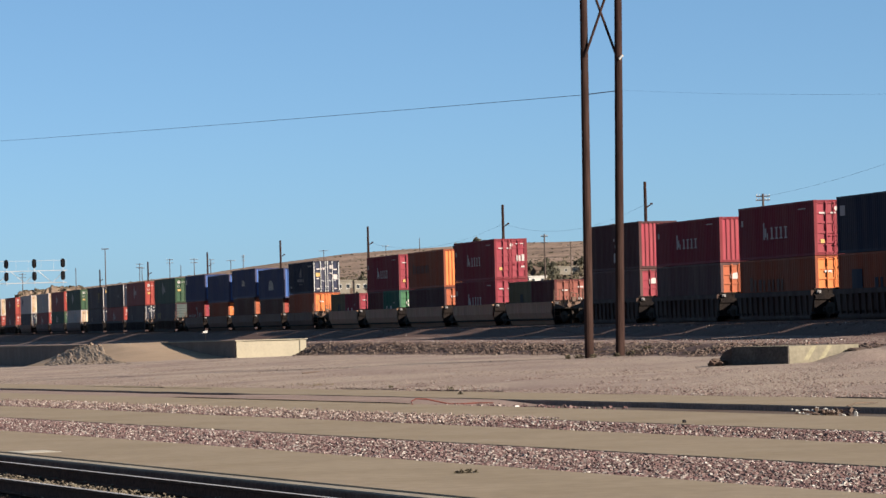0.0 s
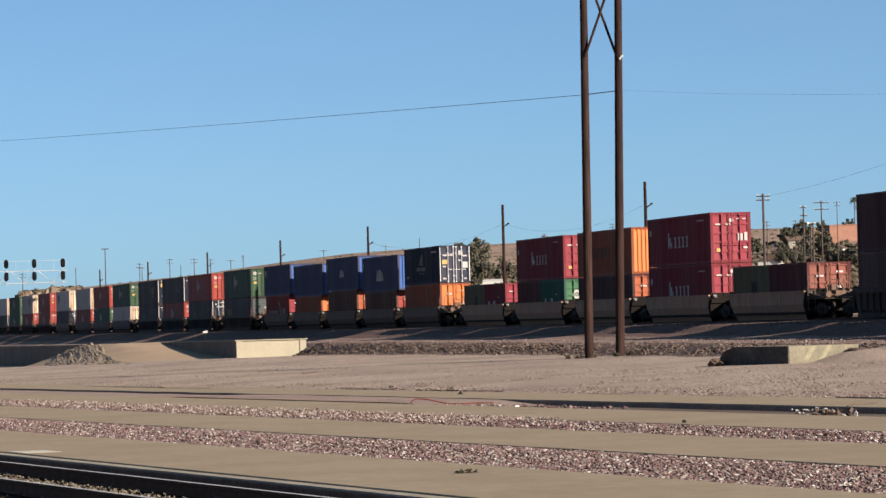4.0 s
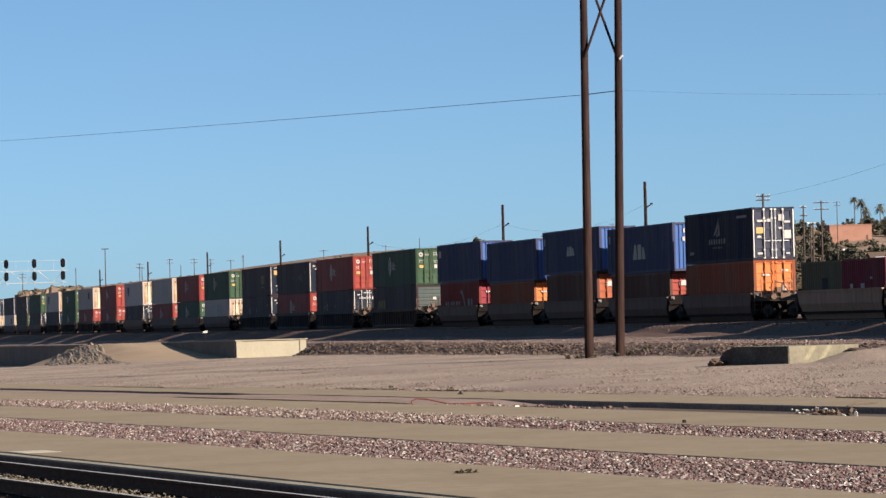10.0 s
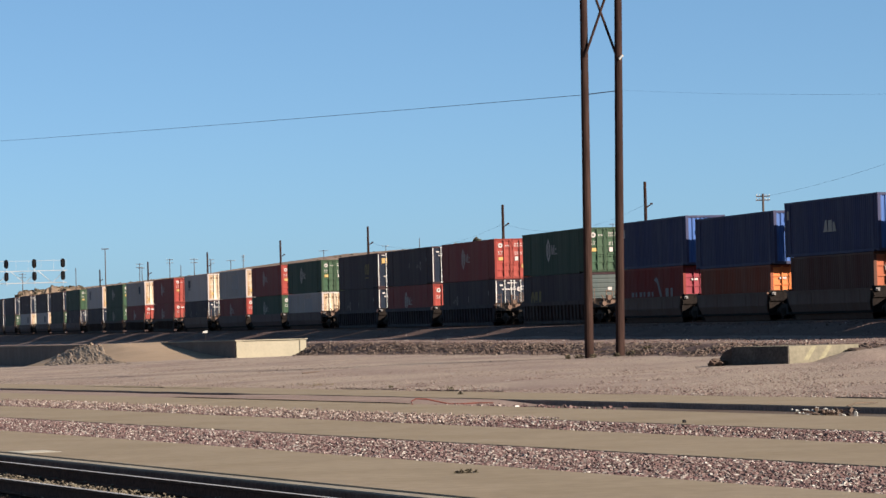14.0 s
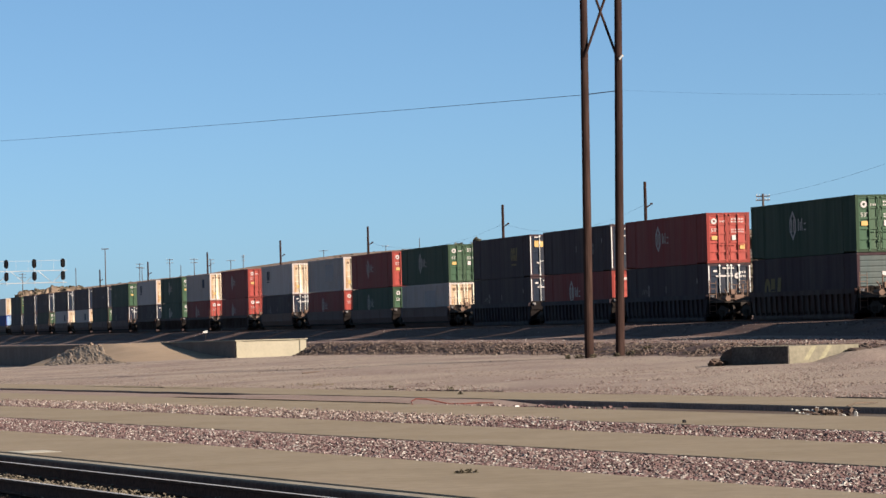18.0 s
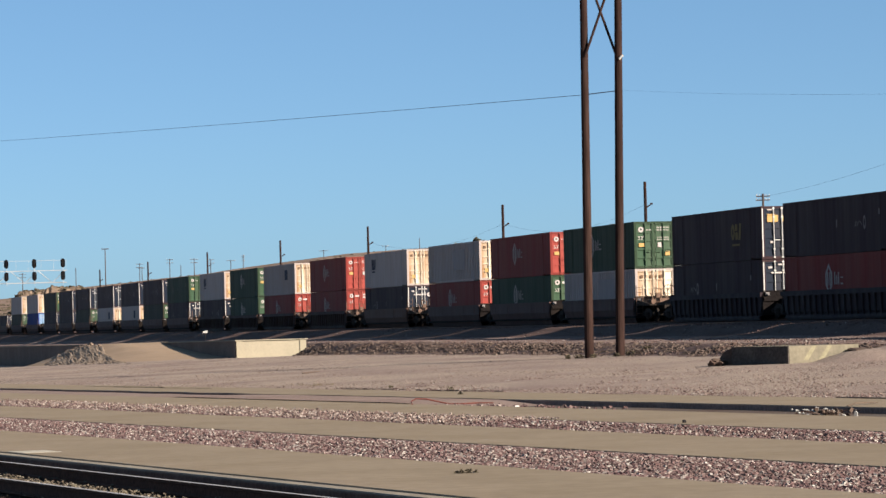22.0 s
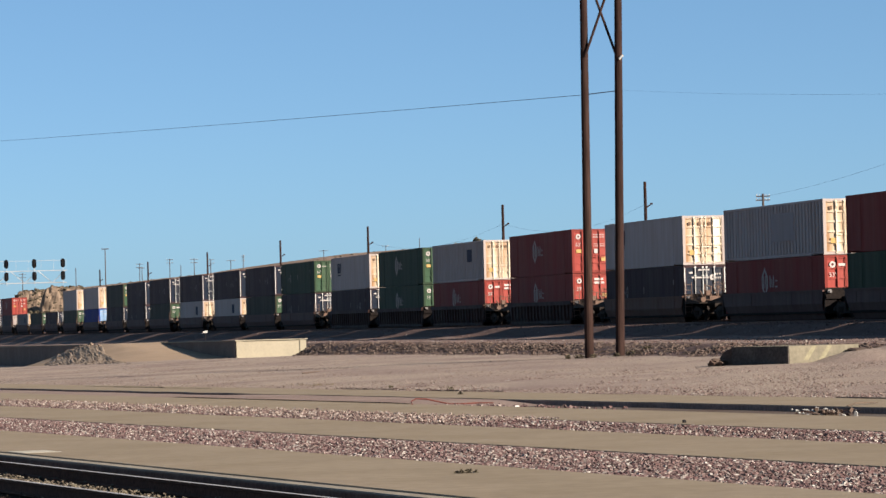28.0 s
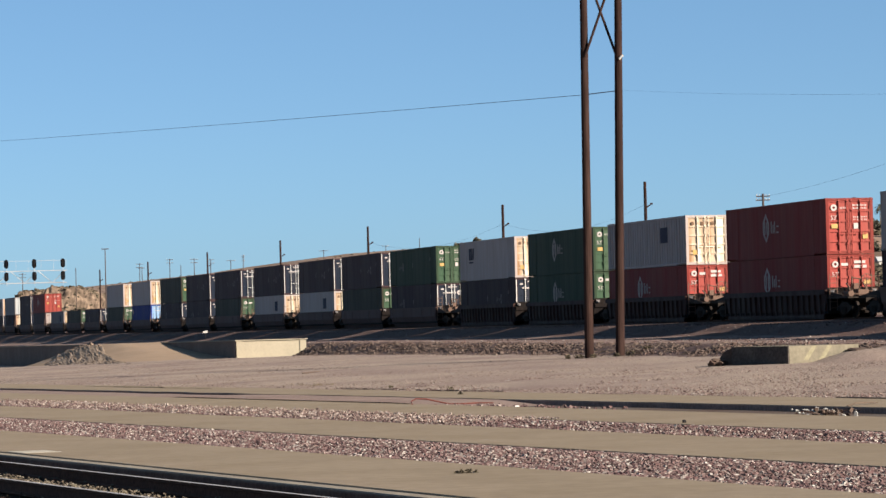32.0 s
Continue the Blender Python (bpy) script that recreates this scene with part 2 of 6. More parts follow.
DULL_RAIL = mat("dull_rail_head", (0.34, 0.31, 0.29), 0.5, 0.35, vary=0.2)
SCRAP = mat("pale_scrap", (0.260, 0.248, 0.231), 0.8, vary=0.3)
FADED_YELLOW = mat("faded_yellow_paint", (0.218, 0.193, 0.129), 0.85, vary=0.2, scale=2)
STUCCO = mat("pale_stucco", (0.186, 0.165, 0.136), 0.9, vary=0.1)
WHITEWASH = mat("white_house_paint", (0.443, 0.416, 0.383), 0.8, vary=0.08)
SHINGLE = mat("brown_roof_shingle", (0.093, 0.065, 0.051), 0.9, vary=0.2)
PALE_ROOF = mat("pale_roof_sheet", (0.360, 0.360, 0.360), 0.6, vary=0.12)
DARK_GLASS = mat("dark_window_glass", (0.02, 0.022, 0.025), 0.1, vary=0.05, spec=0.6)
BED = mat("pink_ballast_bed", (0.072, 0.045, 0.039), 0.95, vary=0.35, scale=4, bump=0.03, bump_scale=18)
SAND = mat("heaped_sand", (0.248, 0.178, 0.125), 0.95, vary=0.12, scale=2, bump=0.02, bump_scale=5)
HILL = mat("dry_hillside", (0.214, 0.150, 0.116), 0.97, vary=0.42, scale=0.030, tint=(0.104, 0.074, 0.056), tint_scale=0.016,
           tint_amount=0.8, bump=2.0, bump_scale=0.03)
SCRUB = mat("dusty_scrub_leaves", (0.068, 0.056, 0.039), 0.9, vary=0.3, scale=0.5, random_value=0.35)
LEAF = mat("dusty_tree_leaves", (0.084, 0.078, 0.058), 0.85, vary=0.3, scale=0.6, random_value=0.4)
BARK = mat("tree_bark", (0.089, 0.067, 0.049), 0.95, vary=0.3)


# ---- mesh helpers ----
class Build:
    """Gathers boxes, tubes and sheets into one mesh."""

    def __init__(self):
        self.v, self.f, self.starts = [], [], []

    def add(self, verts, faces):
        k = len(self.v)
        self.starts.append((k, len(self.f)))
        self.v += [tuple(p) for p in verts]
        self.f += [tuple(i + k for i in q) for q in faces]
        return self

    def box(self, x0, x1, y0, y1, z0, z1):
        return self.add([(x0, y0, z0), (x1, y0, z0), (x1, y1, z0), (x0, y1, z0), (x0, y0, z1), (x1, y0, z1), (x1, y1, z1), (x0, y1, z1)],
                        [(0, 3, 2, 1), (4, 5, 6, 7), (0, 1, 5, 4), (1, 2, 6, 5), (2, 3, 7, 6), (3, 0, 4, 7)])

    def tube(self, a, b, r0, r1=None, n=8, caps=True):
        a, b = Vector(a), Vector(b)
        r1 = r0 if r1 is None else r1
        q = (b - a).to_track_quat("Z", "Y")
        ring = [(math.cos(2 * math.pi * i / n), math.sin(2 * math.pi * i / n)) for i in range(n)]
        vs = [a + q @ Vector((c * r0, s * r0, 0)) for c, s in ring] + [b + q @ Vector((c * r1, s * r1, 0)) for c, s in ring]
        fs = [(i, (i + 1) % n, n + (i + 1) % n, n + i) for i in range(n)]
        if caps:
            fs += [tuple(range(n - 1, -1, -1)), tuple(range(n, 2 * n))]
        return self.add(vs, fs)

    def pipe(self, pts, radii, n=10):
        """A tube through many points, with a radius for each."""
        pts = [Vector(p) for p in pts]
        vs, fs = [], []
        for i, p in enumerate(pts):
            d = pts[min(i + 1, len(pts) - 1)] - pts[max(i - 1, 0)]
            q = d.to_track_quat("Z", "Y")
            vs += [p + q @ Vector((radii[i] * math.cos(2 * math.pi * j / n), radii[i] * math.sin(2 * math.pi * j / n), 0)) for j in range(n)]
        for i in range(len(pts) - 1):
            fs += [(i * n + j, i * n + (j + 1) % n, (i + 1) * n + (j + 1) % n, (i + 1) * n + j) for j in range(n)]
        fs += [tuple(range(n - 1, -1, -1)), tuple(range(len(vs) - n, len(vs)))]
        return self.add(vs, fs)

    def prism(self, outline, axis, a, b):
        """An outline in the two other axes, drawn out along the axis (0, 1 or 2) from a to b."""
        def p(c, h):
            c = list(c)
            c.insert(axis, h)
            return c
        n = len(outline)
        return self.add([p(c, a) for c in outline] + [p(c, b) for c in outline],
                        [(i, (i + 1) % n, n + (i + 1) % n, n + i) for i in range(n)] + [tuple(range(n - 1, -1, -1)), tuple(range(n, 2 * n))])

    def pieces(self, name, material):
        """Each gathered shape as a mesh of its own."""
        out = []
        for (v0, f0), (v1, f1) in zip(self.starts, self.starts[1:] + [(len(self.v), len(self.f))]):
            b = Build()
            b.v, b.f = self.v[v0:v1], [tuple(i - v0 for i in q) for q in self.f[f0:f1]]
            out.append(b.mesh(name, material))
        return out

    def mesh(self, name, *materials):
        m = bpy.data.meshes.new(name)
        m.from_pydata(self.v, [], self.f)
        bm = bmesh.new()
        bm.from_mesh(m)
        bmesh.ops.recalc_face_normals(bm, faces=bm.faces)
        bm.to_mesh(m)
        bm.free()
        for k in materials:
            m.materials.append(k)
        return m


def raw_mesh(name, verts, faces, *materials):
    m = bpy.data.meshes.new(name)
    m.from_pydata(verts, [], faces)
    for k in materials:
        m.materials.append(k)
    return m


def part(name, data, parent=None, label="", m=None):
    """Links a mesh as one part under a thing or a part."""
    ob = new(name, data)
    ob.parent = parent
    if m is not None:
        ob.matrix_basis = m
    if label:
        ob["label"] = label
    return ob


def thing(name, label, category, group="", m=None, kind=""):
    return_ob = tagged(new(name), label, category, group, kind)
    if m is not None:
        return_ob.matrix_basis = m
    return return_ob


MESHES = {}


def cached(key, make):
    if key not in MESHES:
        MESHES[key] = make()
    return MESHES[key]


# ---- the lie of the land ----
DOCK_FALL = -0.0046        # the dock and the bench behind it fall gently, away


def ridge_z(x, y):
    """How high the far ridge stands, by the bearing from the station."""
    b = x / max(y, 1.0)
    k = np.interp(b, [-0.9, -0.20, -0.135, -0.12, -0.08, -0.03, 0.0, 0.05, 0.09, 0.14, 0.3, 0.9],
                  [24, 27, 38, 45, 55, 72, 77, 79, 87, 89, 100, 108])
    return float(k)


def land(x, y):
    p, q = x * PU.x + y * PU.y, x * PN.x + y * PN.y
    w = x * N.x + y * N.y
    fade = lerp(1.0, -0.48, smooth(p, 182, 288))
    base = GRADE * clamp(p, -80, 360) + 0.0272 * clamp(q - 36, 0, 24) * fade
    # the embankment of the main track
    s = x * U.x + y * U.y
    dock = 0.8 * smooth(s, 209.5, 211.5)       # the bank steps back beside the dock
    bench = 0.5 + 0.5 * DOCK_FALL * clamp(s - 211, 0, 420)
    if w < 42.3 + dock:
        z = lerp(base, bench, smooth(w, 40.0 + dock, 42.3 + dock))
    elif w < 57.9:
        # the bench, the toe of the shoulder, its short steep face and the broad top
        toe = 0.74 + 0.06 * smooth(s, 180, 240)
        z = float(np.interp(w, (50.6, 52.0, 53.3, 54.4, 57.9), (bench, lerp(bench, toe, 0.35), toe, 1.12, 1.25)))
    else:
        z = 1.22
    bed = 1.25 if 57.9 < w < 62.4 else lerp(1.25, z, clamp((abs(w - TRACK_Q) - 2.23) / 1.2)) if w > TRACK_Q else z
    z = max(z, bed) if abs(w - TRACK_Q) < 5 else z
    # the plain beyond, and the hills
    r = math.hypot(x, y)
    if w > 66 and y > 0:
        hill = (ridge_z(x, y) - 1.2) * clamp((r - 350) / 3150) ** 1.35
        rough = noise.noise(Vector((x * 0.0016, y * 0.0016, 0))) * 12 + noise.noise(Vector((x * 0.007, y * 0.007, 3))) * 4.5 + noise.noise(Vector((x * 0.02, y * 0.02, 6))) * 1.2
        z = 1.22 + clamp((w - 66) / 40) * (hill + rough * smooth(r, 900, 3200) * 0.7)
        z += 13.0 * math.exp(-((x - 195) / 55) ** 2 - ((y - 1580) / 170) ** 2)
        if r > 3500:
            z -= (r - 3500) * 0.03
    return z


# ---- ground ----
def steps(*runs):
    out = []
    for a, b, d in runs:
        k = max(1, round((b - a) / d))
        out += [a + (b - a) * i / k for i in range(k)]
    return out + [runs[-1][1]]


def make_ground():
    ws = steps((-3200, -400, 700), (-400, -60, 85), (-60, 0, 12), (0, 36, 2), (36, 40.2, 1.4), (40.2, 43.2, 0.3), (43.2, 47.6, 1.1), (47.6, 50.6, 1.5), (50.6, 55.1, 0.3), (55.1, 58.3, 0.8),
               (58.2, 62.2, 1.0), (62.2, 66, 0.8), (66, 120, 9), (120, 1500, 22), (1500, 3300, 200))
    ss = steps((-900, -60, 120), (-60, 60, 8), (60, 280, 2.5), (280, 480, 6), (480, 3700, 26), (3700, 4600, 150))
    vs, fs = [], []
    for s in ss:
        for w in ws:
            p = U * s + N * w
            z = land(p.x, p.y)
            q = p.x * PN.x + p.y * PN.y
            if w < 40 and -80 < s < 460:
                z -= 0.05 + 0.16 * (1 - smooth(q, 34.0, 35.6)) if q < 36 else 0.05 * (1 - smooth(q, 36, 39))
            if 20 < w < 41 and q > 36:
                z += 0.05 * noise.noise(Vector((p.x * 0.25, p.y * 0.25, 0))) + 0.025 * noise.noise(Vector((p.x * 0.9, p.y * 0.9, 5)))
            if 41 < w < 53.6:
                z += 0.035 * noise.noise(Vector((p.x * 1.3, p.y * 1.3, 4))) + 0.09 * noise.noise(Vector((p.x * 0.4, p.y * 0.4, 9)))
            vs.append((p.x, p.y, z))
    n = len(ws)
    mids = []
    for i in range(len(ss) - 1):
        for j in range(n - 1):
            fs.append((i * n + j, i * n + j + 1, (i + 1) * n + j + 1, (i + 1) * n + j))
            w = (ws[j] + ws[j + 1]) / 2
            mids.append(4 if 40.2 < w < 42.6 and 90 < ss[i] < 212 else 5 if 42.3 < w < 52.1 and 60 < ss[i] < 900 else 3 if 50.6 < w < 58.0 and 60 < ss[i] < 900 else 2 if 55.2 < w < 118 and ss[i] < 900 else 1 if w > 66 else 0)
    m = raw_mesh("ground", vs, fs, EARTH, HILL, BED, SLOPE, BANK, BENCH)
    m.polygons.foreach_set("material_index", mids)
    m.polygons.foreach_set("use_smooth", [True] * len(fs))
    tagged(new("ground", m), "dry tan desert ground rising to low hills", "ground", kind="structure")


def strip(q0, q1, p0, p1, z0, z1, wob=0.0, step=3.0, seed=0.0, even=False):
    """A slab that follows the platforms' fall, with slightly worn edges."""
    b = Build()
    k = int((p1 - p0) / step)
    rows = []
    for i in range(k + 1):
        p = lerp(p0, p1, i / k)
        a = q0 + wob * noise.noise(Vector((p * 0.35, seed, 0)))
        c = q1 + wob * noise.noise(Vector((p * 0.35, seed if even else seed + 7, 0)))
        rows.append((p, a, c))
    vs = []
    for p, a, c in rows:
        for q, z in ((a, z0), (a, z1 - 0.015), (a + 0.015, z1), (c - 0.015, z1), (c, z1 - 0.015), (c, z0)):
            v = PU * p + PN * q
            vs.append((v.x, v.y, GRADE * p + z))
    fs = []
    for i in range(k):
        for j in range(5):
            fs.append((i * 6 + j, i * 6 + j + 1, (i + 1) * 6 + j + 1, (i + 1) * 6 + j))
    fs += [tuple(range(6)), tuple(range(k * 6 + 5, k * 6 - 1, -1))]
    return b.add(vs, fs)


def make_platforms():
    for i, (q0, q1) in enumerate(((12.66, 15.9), (18.95, 22.55), (25.1, 29.0), (31.6, 35.3))):
        m = strip(q0, q1, 6, 330, -0.35, 0.035 if i == 3 else 0.0, 0.30 if i == 3 else 0.015 if i == 0 else 0.07, step=1.5, seed=i * 3.1).mesh("platform", PAVING)
        tagged(new("pavement_%d" % (i + 1), m), "old tan concrete platform strip, worn and dusty", "platform", kind="structure")
    m = strip(29.02, 31.58, 6, 330, -0.4, -0.09, 0.0).mesh("asphalt", ASPHALT)
    tagged(new("road", m), "dark sunken asphalt strip between platforms", "asphalt strip", kind="structure")
    for i, (q0, q1) in enumerate(((15.92, 18.93), (22.57, 25.08), (7.0, 9.2))):
        m = strip(q0, q1, 6, 330, -0.45, -0.055 if i < 2 else -0.17, 0.0).mesh("ballast_bed", BED)
        tagged(new("ground_bed_%d" % (i + 1), m), "bed of pinkish crushed stone between platforms", "ballast", kind="structure")
    m = strip(9.2, 12.5, 6, 330, -0.45, -0.21, 0.0).mesh("track_bed", OILY)
    tagged(new("ground_bed_4", m), "oil-blackened ballast under the old track", "ballast", kind="structure")
    m = strip(12.37, 12.62, 6, 330, -0.35, -0.012, 0.018, step=0.8, seed=8.8).mesh("ledge", KERB)
    tagged(new("trim_ledge", m), "worn pale concrete kerb along the platform's edge", "kerb", kind="structure")
    # added strip before the kerb: the shade of its face put into colour
    m = strip(12.335, 12.362, 6, 330, -0.35, -0.03, 0.018, step=0.8, seed=8.8, even=True).mesh("kerb_face", SHADE_DIRT)
    tagged(new("trim_kerb_face", m), "thin dark facing for shade on the kerb beside the track", "kerb", kind="structure")
    m = strip(12.58, 12.70, 6, 330, -0.35, -0.075, 0.0).mesh("gap", SHADE_DIRT)
    tagged(new("trim_gap", m), "dark dirty joint between kerb and platform", "joint", kind="structure")
    # added facings on the slab edges, with their shade put into the colour
    for i, (q, top, wob, seed) in enumerate(((31.6, 0.025, 0.30, 9.3), (25.1, -0.01, 0.07, 6.2), (18.95, -0.01, 0.07, 3.1))):
        m = strip(q - 0.035, q - 0.004, 6, 330, -0.35, top, wob, step=1.5, seed=seed, even=True).mesh("edge", SLAB_EDGE if i == 0 else SHADE_DIRT)
        tagged(new("trim_edge_%d" % (i + 1), m), "thin brown facing for shade on the platform slab's edge", "platform edge", kind="structure")
    # dirt drifted into the sunken strip, level with the platforms for a stretch
    vs, fs = [], []
    for i in range(61):
        p = lerp(70, 190, (i / 60) ** 1.5)
        top = lerp(-0.14 if p < 85 else -0.03, 0.022, smooth(p, 71.5, 77.5) * (1 - smooth(p, 95.5, 101)))
        for j in range(9):
            q = lerp(29.0, 31.575, j / 8)
            v = PU * p + PN * q
            vs.append((v.x, v.y, GRADE * p + min(top, 0.028) + 0.012 * noise.noise(Vector((p * 0.8, q * 2.0, 0)))))
    for i in range(60):
        for j in range(8):
            k = i * 9 + j
            fs.append((k, k + 1, k + 10, k + 9))
    tagged(new("ground_fill", raw_mesh("fill", vs, fs, FILL)), "pinkish dirt drifted into the sunken strip", "dirt", kind="structure")
    m = strip(-30, 6.9, -20, 330, -0.45, -0.03, 0.0).mesh("platform", PAVING)
    tagged(new("pavement_5", m), "dusty concrete platform beside the old track", "platform", kind="structure")


CUBE = np.array([(-1, -1, -1), (1, -1, -1), (1, 1, -1), (-1, 1, -1), (-1, -1, 1), (1, -1, 1), (1, 1, 1), (-1, 1, 1)], float)
CUBE_F = np.array([(0, 3, 2, 1), (4, 5, 6, 7), (0, 1, 5, 4), (1, 2, 6, 5), (2, 3, 7, 6), (3, 0, 4, 7)])


def stones(name, centres, sizes, material, label, category="gravel", flat=0.75, seed=1):
    """Many broken stones in one mesh: each a jittered block, turned at random."""
    rng = np.random.default_rng(seed)
    n = len(centres)
    c = CUBE[None] * (1 + rng.uniform(-0.45, 0.25, (n, 8, 3))) * rng.uniform(0.6, 1.15, (n, 1, 3))
    q = rng.normal(size=(n, 4))
    q /= np.linalg.norm(q, axis=1)[:, None]
    w, x, y, z = q.T
    rot = np.stack([1 - 2 * (y * y + z * z), 2 * (x * y - w * z), 2 * (x * z + w * y), 2 * (x * y + w * z), 1 - 2 * (x * x + z * z), 2 * (y * z - w * x),
                    2 * (x * z - w * y), 2 * (y * z + w * x), 1 - 2 * (x * x + y * y)], 1).reshape(n, 3, 3)
    v = np.einsum("nij,nkj->nki", rot, c) * np.asarray(sizes)[:, None, None] * 0.5
    v[:, :, 2] *= flat
    v += np.asarray(centres)[:, None, :]
    f = (CUBE_F[None] + (np.arange(n) * 8)[:, None, None]).reshape(-1, 4)
    m = raw_mesh(name, v.reshape(-1, 3).tolist(), f.tolist(), material)
    return tagged(new(name, m), label, category, kind="stuff")


def make_stones():
    rng = np.random.default_rng(7)
    for i, (q0, q1, p0, p1, n, name) in enumerate(((15.95, 18.9, 24, 92, 86000, "gravel"), (22.6, 25.05, 34, 125, 44000, "gravel"))):
        p = p0 + (p1 - p0) * rng.uniform(0, 1, n) ** 1.35
        q = rng.uniform(q0, q1, n)
        # the gravel lies in low heaps, and spills a little on the slabs
        q += rng.normal(0, 0.05, n)
        z = GRADE * p - 0.045 + 0.06 * rng.uniform(0, 1, n) * np.sin(np.clip((q - q0) / (q1 - q0), 0, 1) * math.pi) + 0.02
        xyz = np.stack([p * PU.x + q * PN.x, p * PU.y + q * PN.y, z], 1)
        stones(name, xyz, rng.uniform(0.018, 0.054, n), STONE, "pinkish grey crushed stone between two platforms", seed=11 + i)
    n = 5200
    p, q = 58 + 70 * rng.uniform(0, 1, n) ** 1.3, rng.uniform(22.55, 25.1, n)
    xyz = np.stack([p * PU.x + q * PN.x, p * PU.y + q * PN.y, GRADE * p + 0.025 + 0.03 * rng.uniform(0, 1, n)], 1)
    stones("gravel", xyz, rng.uniform(0.02, 0.055, n), PALE_STONE, "dusty pale stone strewn over the pink gravel", seed=14)
    n = 15000
    p, q = rng.uniform(25, 80, n), np.concatenate([rng.uniform(7.5, 9.4, n // 3), rng.normal(10.9, 0.30, n - n // 3)])
    xyz = np.stack([p * PU.x + q * PN.x, p * PU.y + q * PN.y, GRADE * p - 0.19 + 0.03 * rng.uniform(0, 1, n)], 1)
    stones("track_gravel", xyz, rng.uniform(0.014, 0.040, n), DUSTY_STONE, "dusty yellow-grey ballast stone around the old track", seed=15)
    # the broken edge of the embankment
    n = 17000
    s = rng.uniform(105, 212, n)
    w = 41.15 + rng.normal(0, 0.50, n)
    xyz = []
    for a, b in zip(s, w):
        c = U * float(a) + N * float(b)
        if a > 210.8:
            continue
        xyz.append((c.x, c.y, land(c.x, c.y) - 0.01))
    stones("rubble", np.array(xyz), 0.03 + 0.15 * rng.uniform(0, 1, len(xyz)) ** 4.0, RUBBLE, "brown broken rock along the edge of the embankment", "rubble", seed=19)
    # loose stones on the yard
    n = 62000
    p, q = 55 + 135 * rng.uniform(0, 1, n) ** 1.7, 35.2 + 45 * rng.uniform(0, 1, n) ** 1.2
    xyz = []
    for a, b in zip(p, q):
        c = PU * float(a) + PN * float(b)
        if c.x * N.x + c.y * N.y < 40.4:
            xyz.append((c.x, c.y, land(c.x, c.y)))
    stones("loose_stones", np.array(xyz), 0.016 + 0.036 * rng.uniform(0, 1, len(xyz)) ** 2, PEBBLE, "small loose stones scattered over the dirt yard", flat=0.65, seed=23)
    # a pinkish spill of finer stone nearer the platforms
    n = 34000
    p, q = rng.uniform(54, 104, n), 35.2 + 20 * rng.uniform(0, 1, n) ** 1.4
    keep = rng.uniform(0, 1, n) < np.clip(1.3 - p / 100 + 0.3 * np.sin(p * 0.9) * np.sin(q * 1.7), 0, 1)
    xyz = [(c.x, c.y, land(c.x, c.y)) for c in (PU * float(a) + PN * float(b) for a, b in zip(p[keep], q[keep]))]
    stones("loose_stones", np.array(xyz), 0.015 + 0.035 * rng.uniform(0, 1, len(xyz)) ** 2, STONE, "fine pinkish stones scattered on the dirt yard", flat=0.6, seed=25)
    # broken stones over the trackside bench
    n = 9000
    s, w = 108 + 240 * rng.uniform(0, 1, n) ** 1.5, rng.uniform(42.2, 54.6, n)
    xyz = [(c.x, c.y, land(c.x, c.y) + 0.01) for c in (U * float(a) + N * float(b) for a, b in zip(s, w))]
    stones("loose_stones", np.array(xyz), 0.02 + 0.055 * rng.uniform(0, 1, n) ** 2.5, STONE, "pinkish broken stones over the trackside dirt", flat=0.65, seed=27)
    # ballast shoulders of the main track
    n = 5000
    s = 110 + 420 * rng.uniform(0, 1, n) ** 1.6
    w = 55.0 + rng.normal(0, 1.0, n)
    xyz = []
    for a, b in zip(s, w):
        c = U * float(a) + N * float(b)
        xyz.append((c.x, c.y, land(c.x, c.y) + 0.01))
    stones("track_ballast", np.array(xyz), rng.uniform(0.03, 0.065, n), DARK_STONE, "grey ballast stone on the shoulder of the main track", seed=29)


# ---- tracks ----
RAIL_SHAPE = [(-0.07, 0), (0.07, 0), (0.07, 0.02), (0.012, 0.035), (0.012, 0.13), (0.036, 0.14), (0.036, 0.175), (-0.036, 0.175), (-0.036, 0.14),
              (-0.012, 0.13), (-0.012, 0.035), (-0.07, 0.02)]


def rail_mesh(a, b, head=None):
    """A rail of the usual section along +x; its running face is polished."""
    m = Build().prism(RAIL_SHAPE, 0, a, b).mesh("rail", RUST, head or RAIL_TOP)
    for poly in m.polygons:
        if all(abs(m.vertices[i].co.z - 0.175) < 1e-4 for i in poly.vertices):
            poly.material_index = 1
    return m


TRACK_TURN = Matrix.Rotation(math.atan2(U.y, U.x), 4, "Z")
PLAT_TURN = Matrix.Rotation(math.atan2(PU.y, PU.x), 4, "Z")


def make_tracks():
    t = thing("railway_track", "main track on sleepers and ballast under the train", "railway track", kind="structure")
    data = rail_mesh(60, 1300)
    for o in (-0.7525, 0.7525):
        part("rail", data, t, "polished steel rail", Matrix.Translation(N * (TRACK_Q + o) + Vector((0, 0, RAIL_Z - 0.175))) @ TRACK_TURN)
    b = Build()
    tie = Build().box(-0.11, 0.11, -1.3, 1.3, 1.10, 1.262).mesh("sleeper", SLEEPER)
    for i in range(700):
        c = U * (80 + i * 0.6) + N * TRACK_Q
        m = Matrix.Translation(c) @ TRACK_TURN
        if i < 300:
            part("sleeper", tie, t, "", m)
        else:
            b.add([tuple(m @ v.co) for v in tie.vertices], [tuple(f.vertices) for f in tie.polygons])
    tagged(part("sleepers", b.mesh("sleepers", SLEEPER), t, "dark timber sleepers"), kind="stuff")
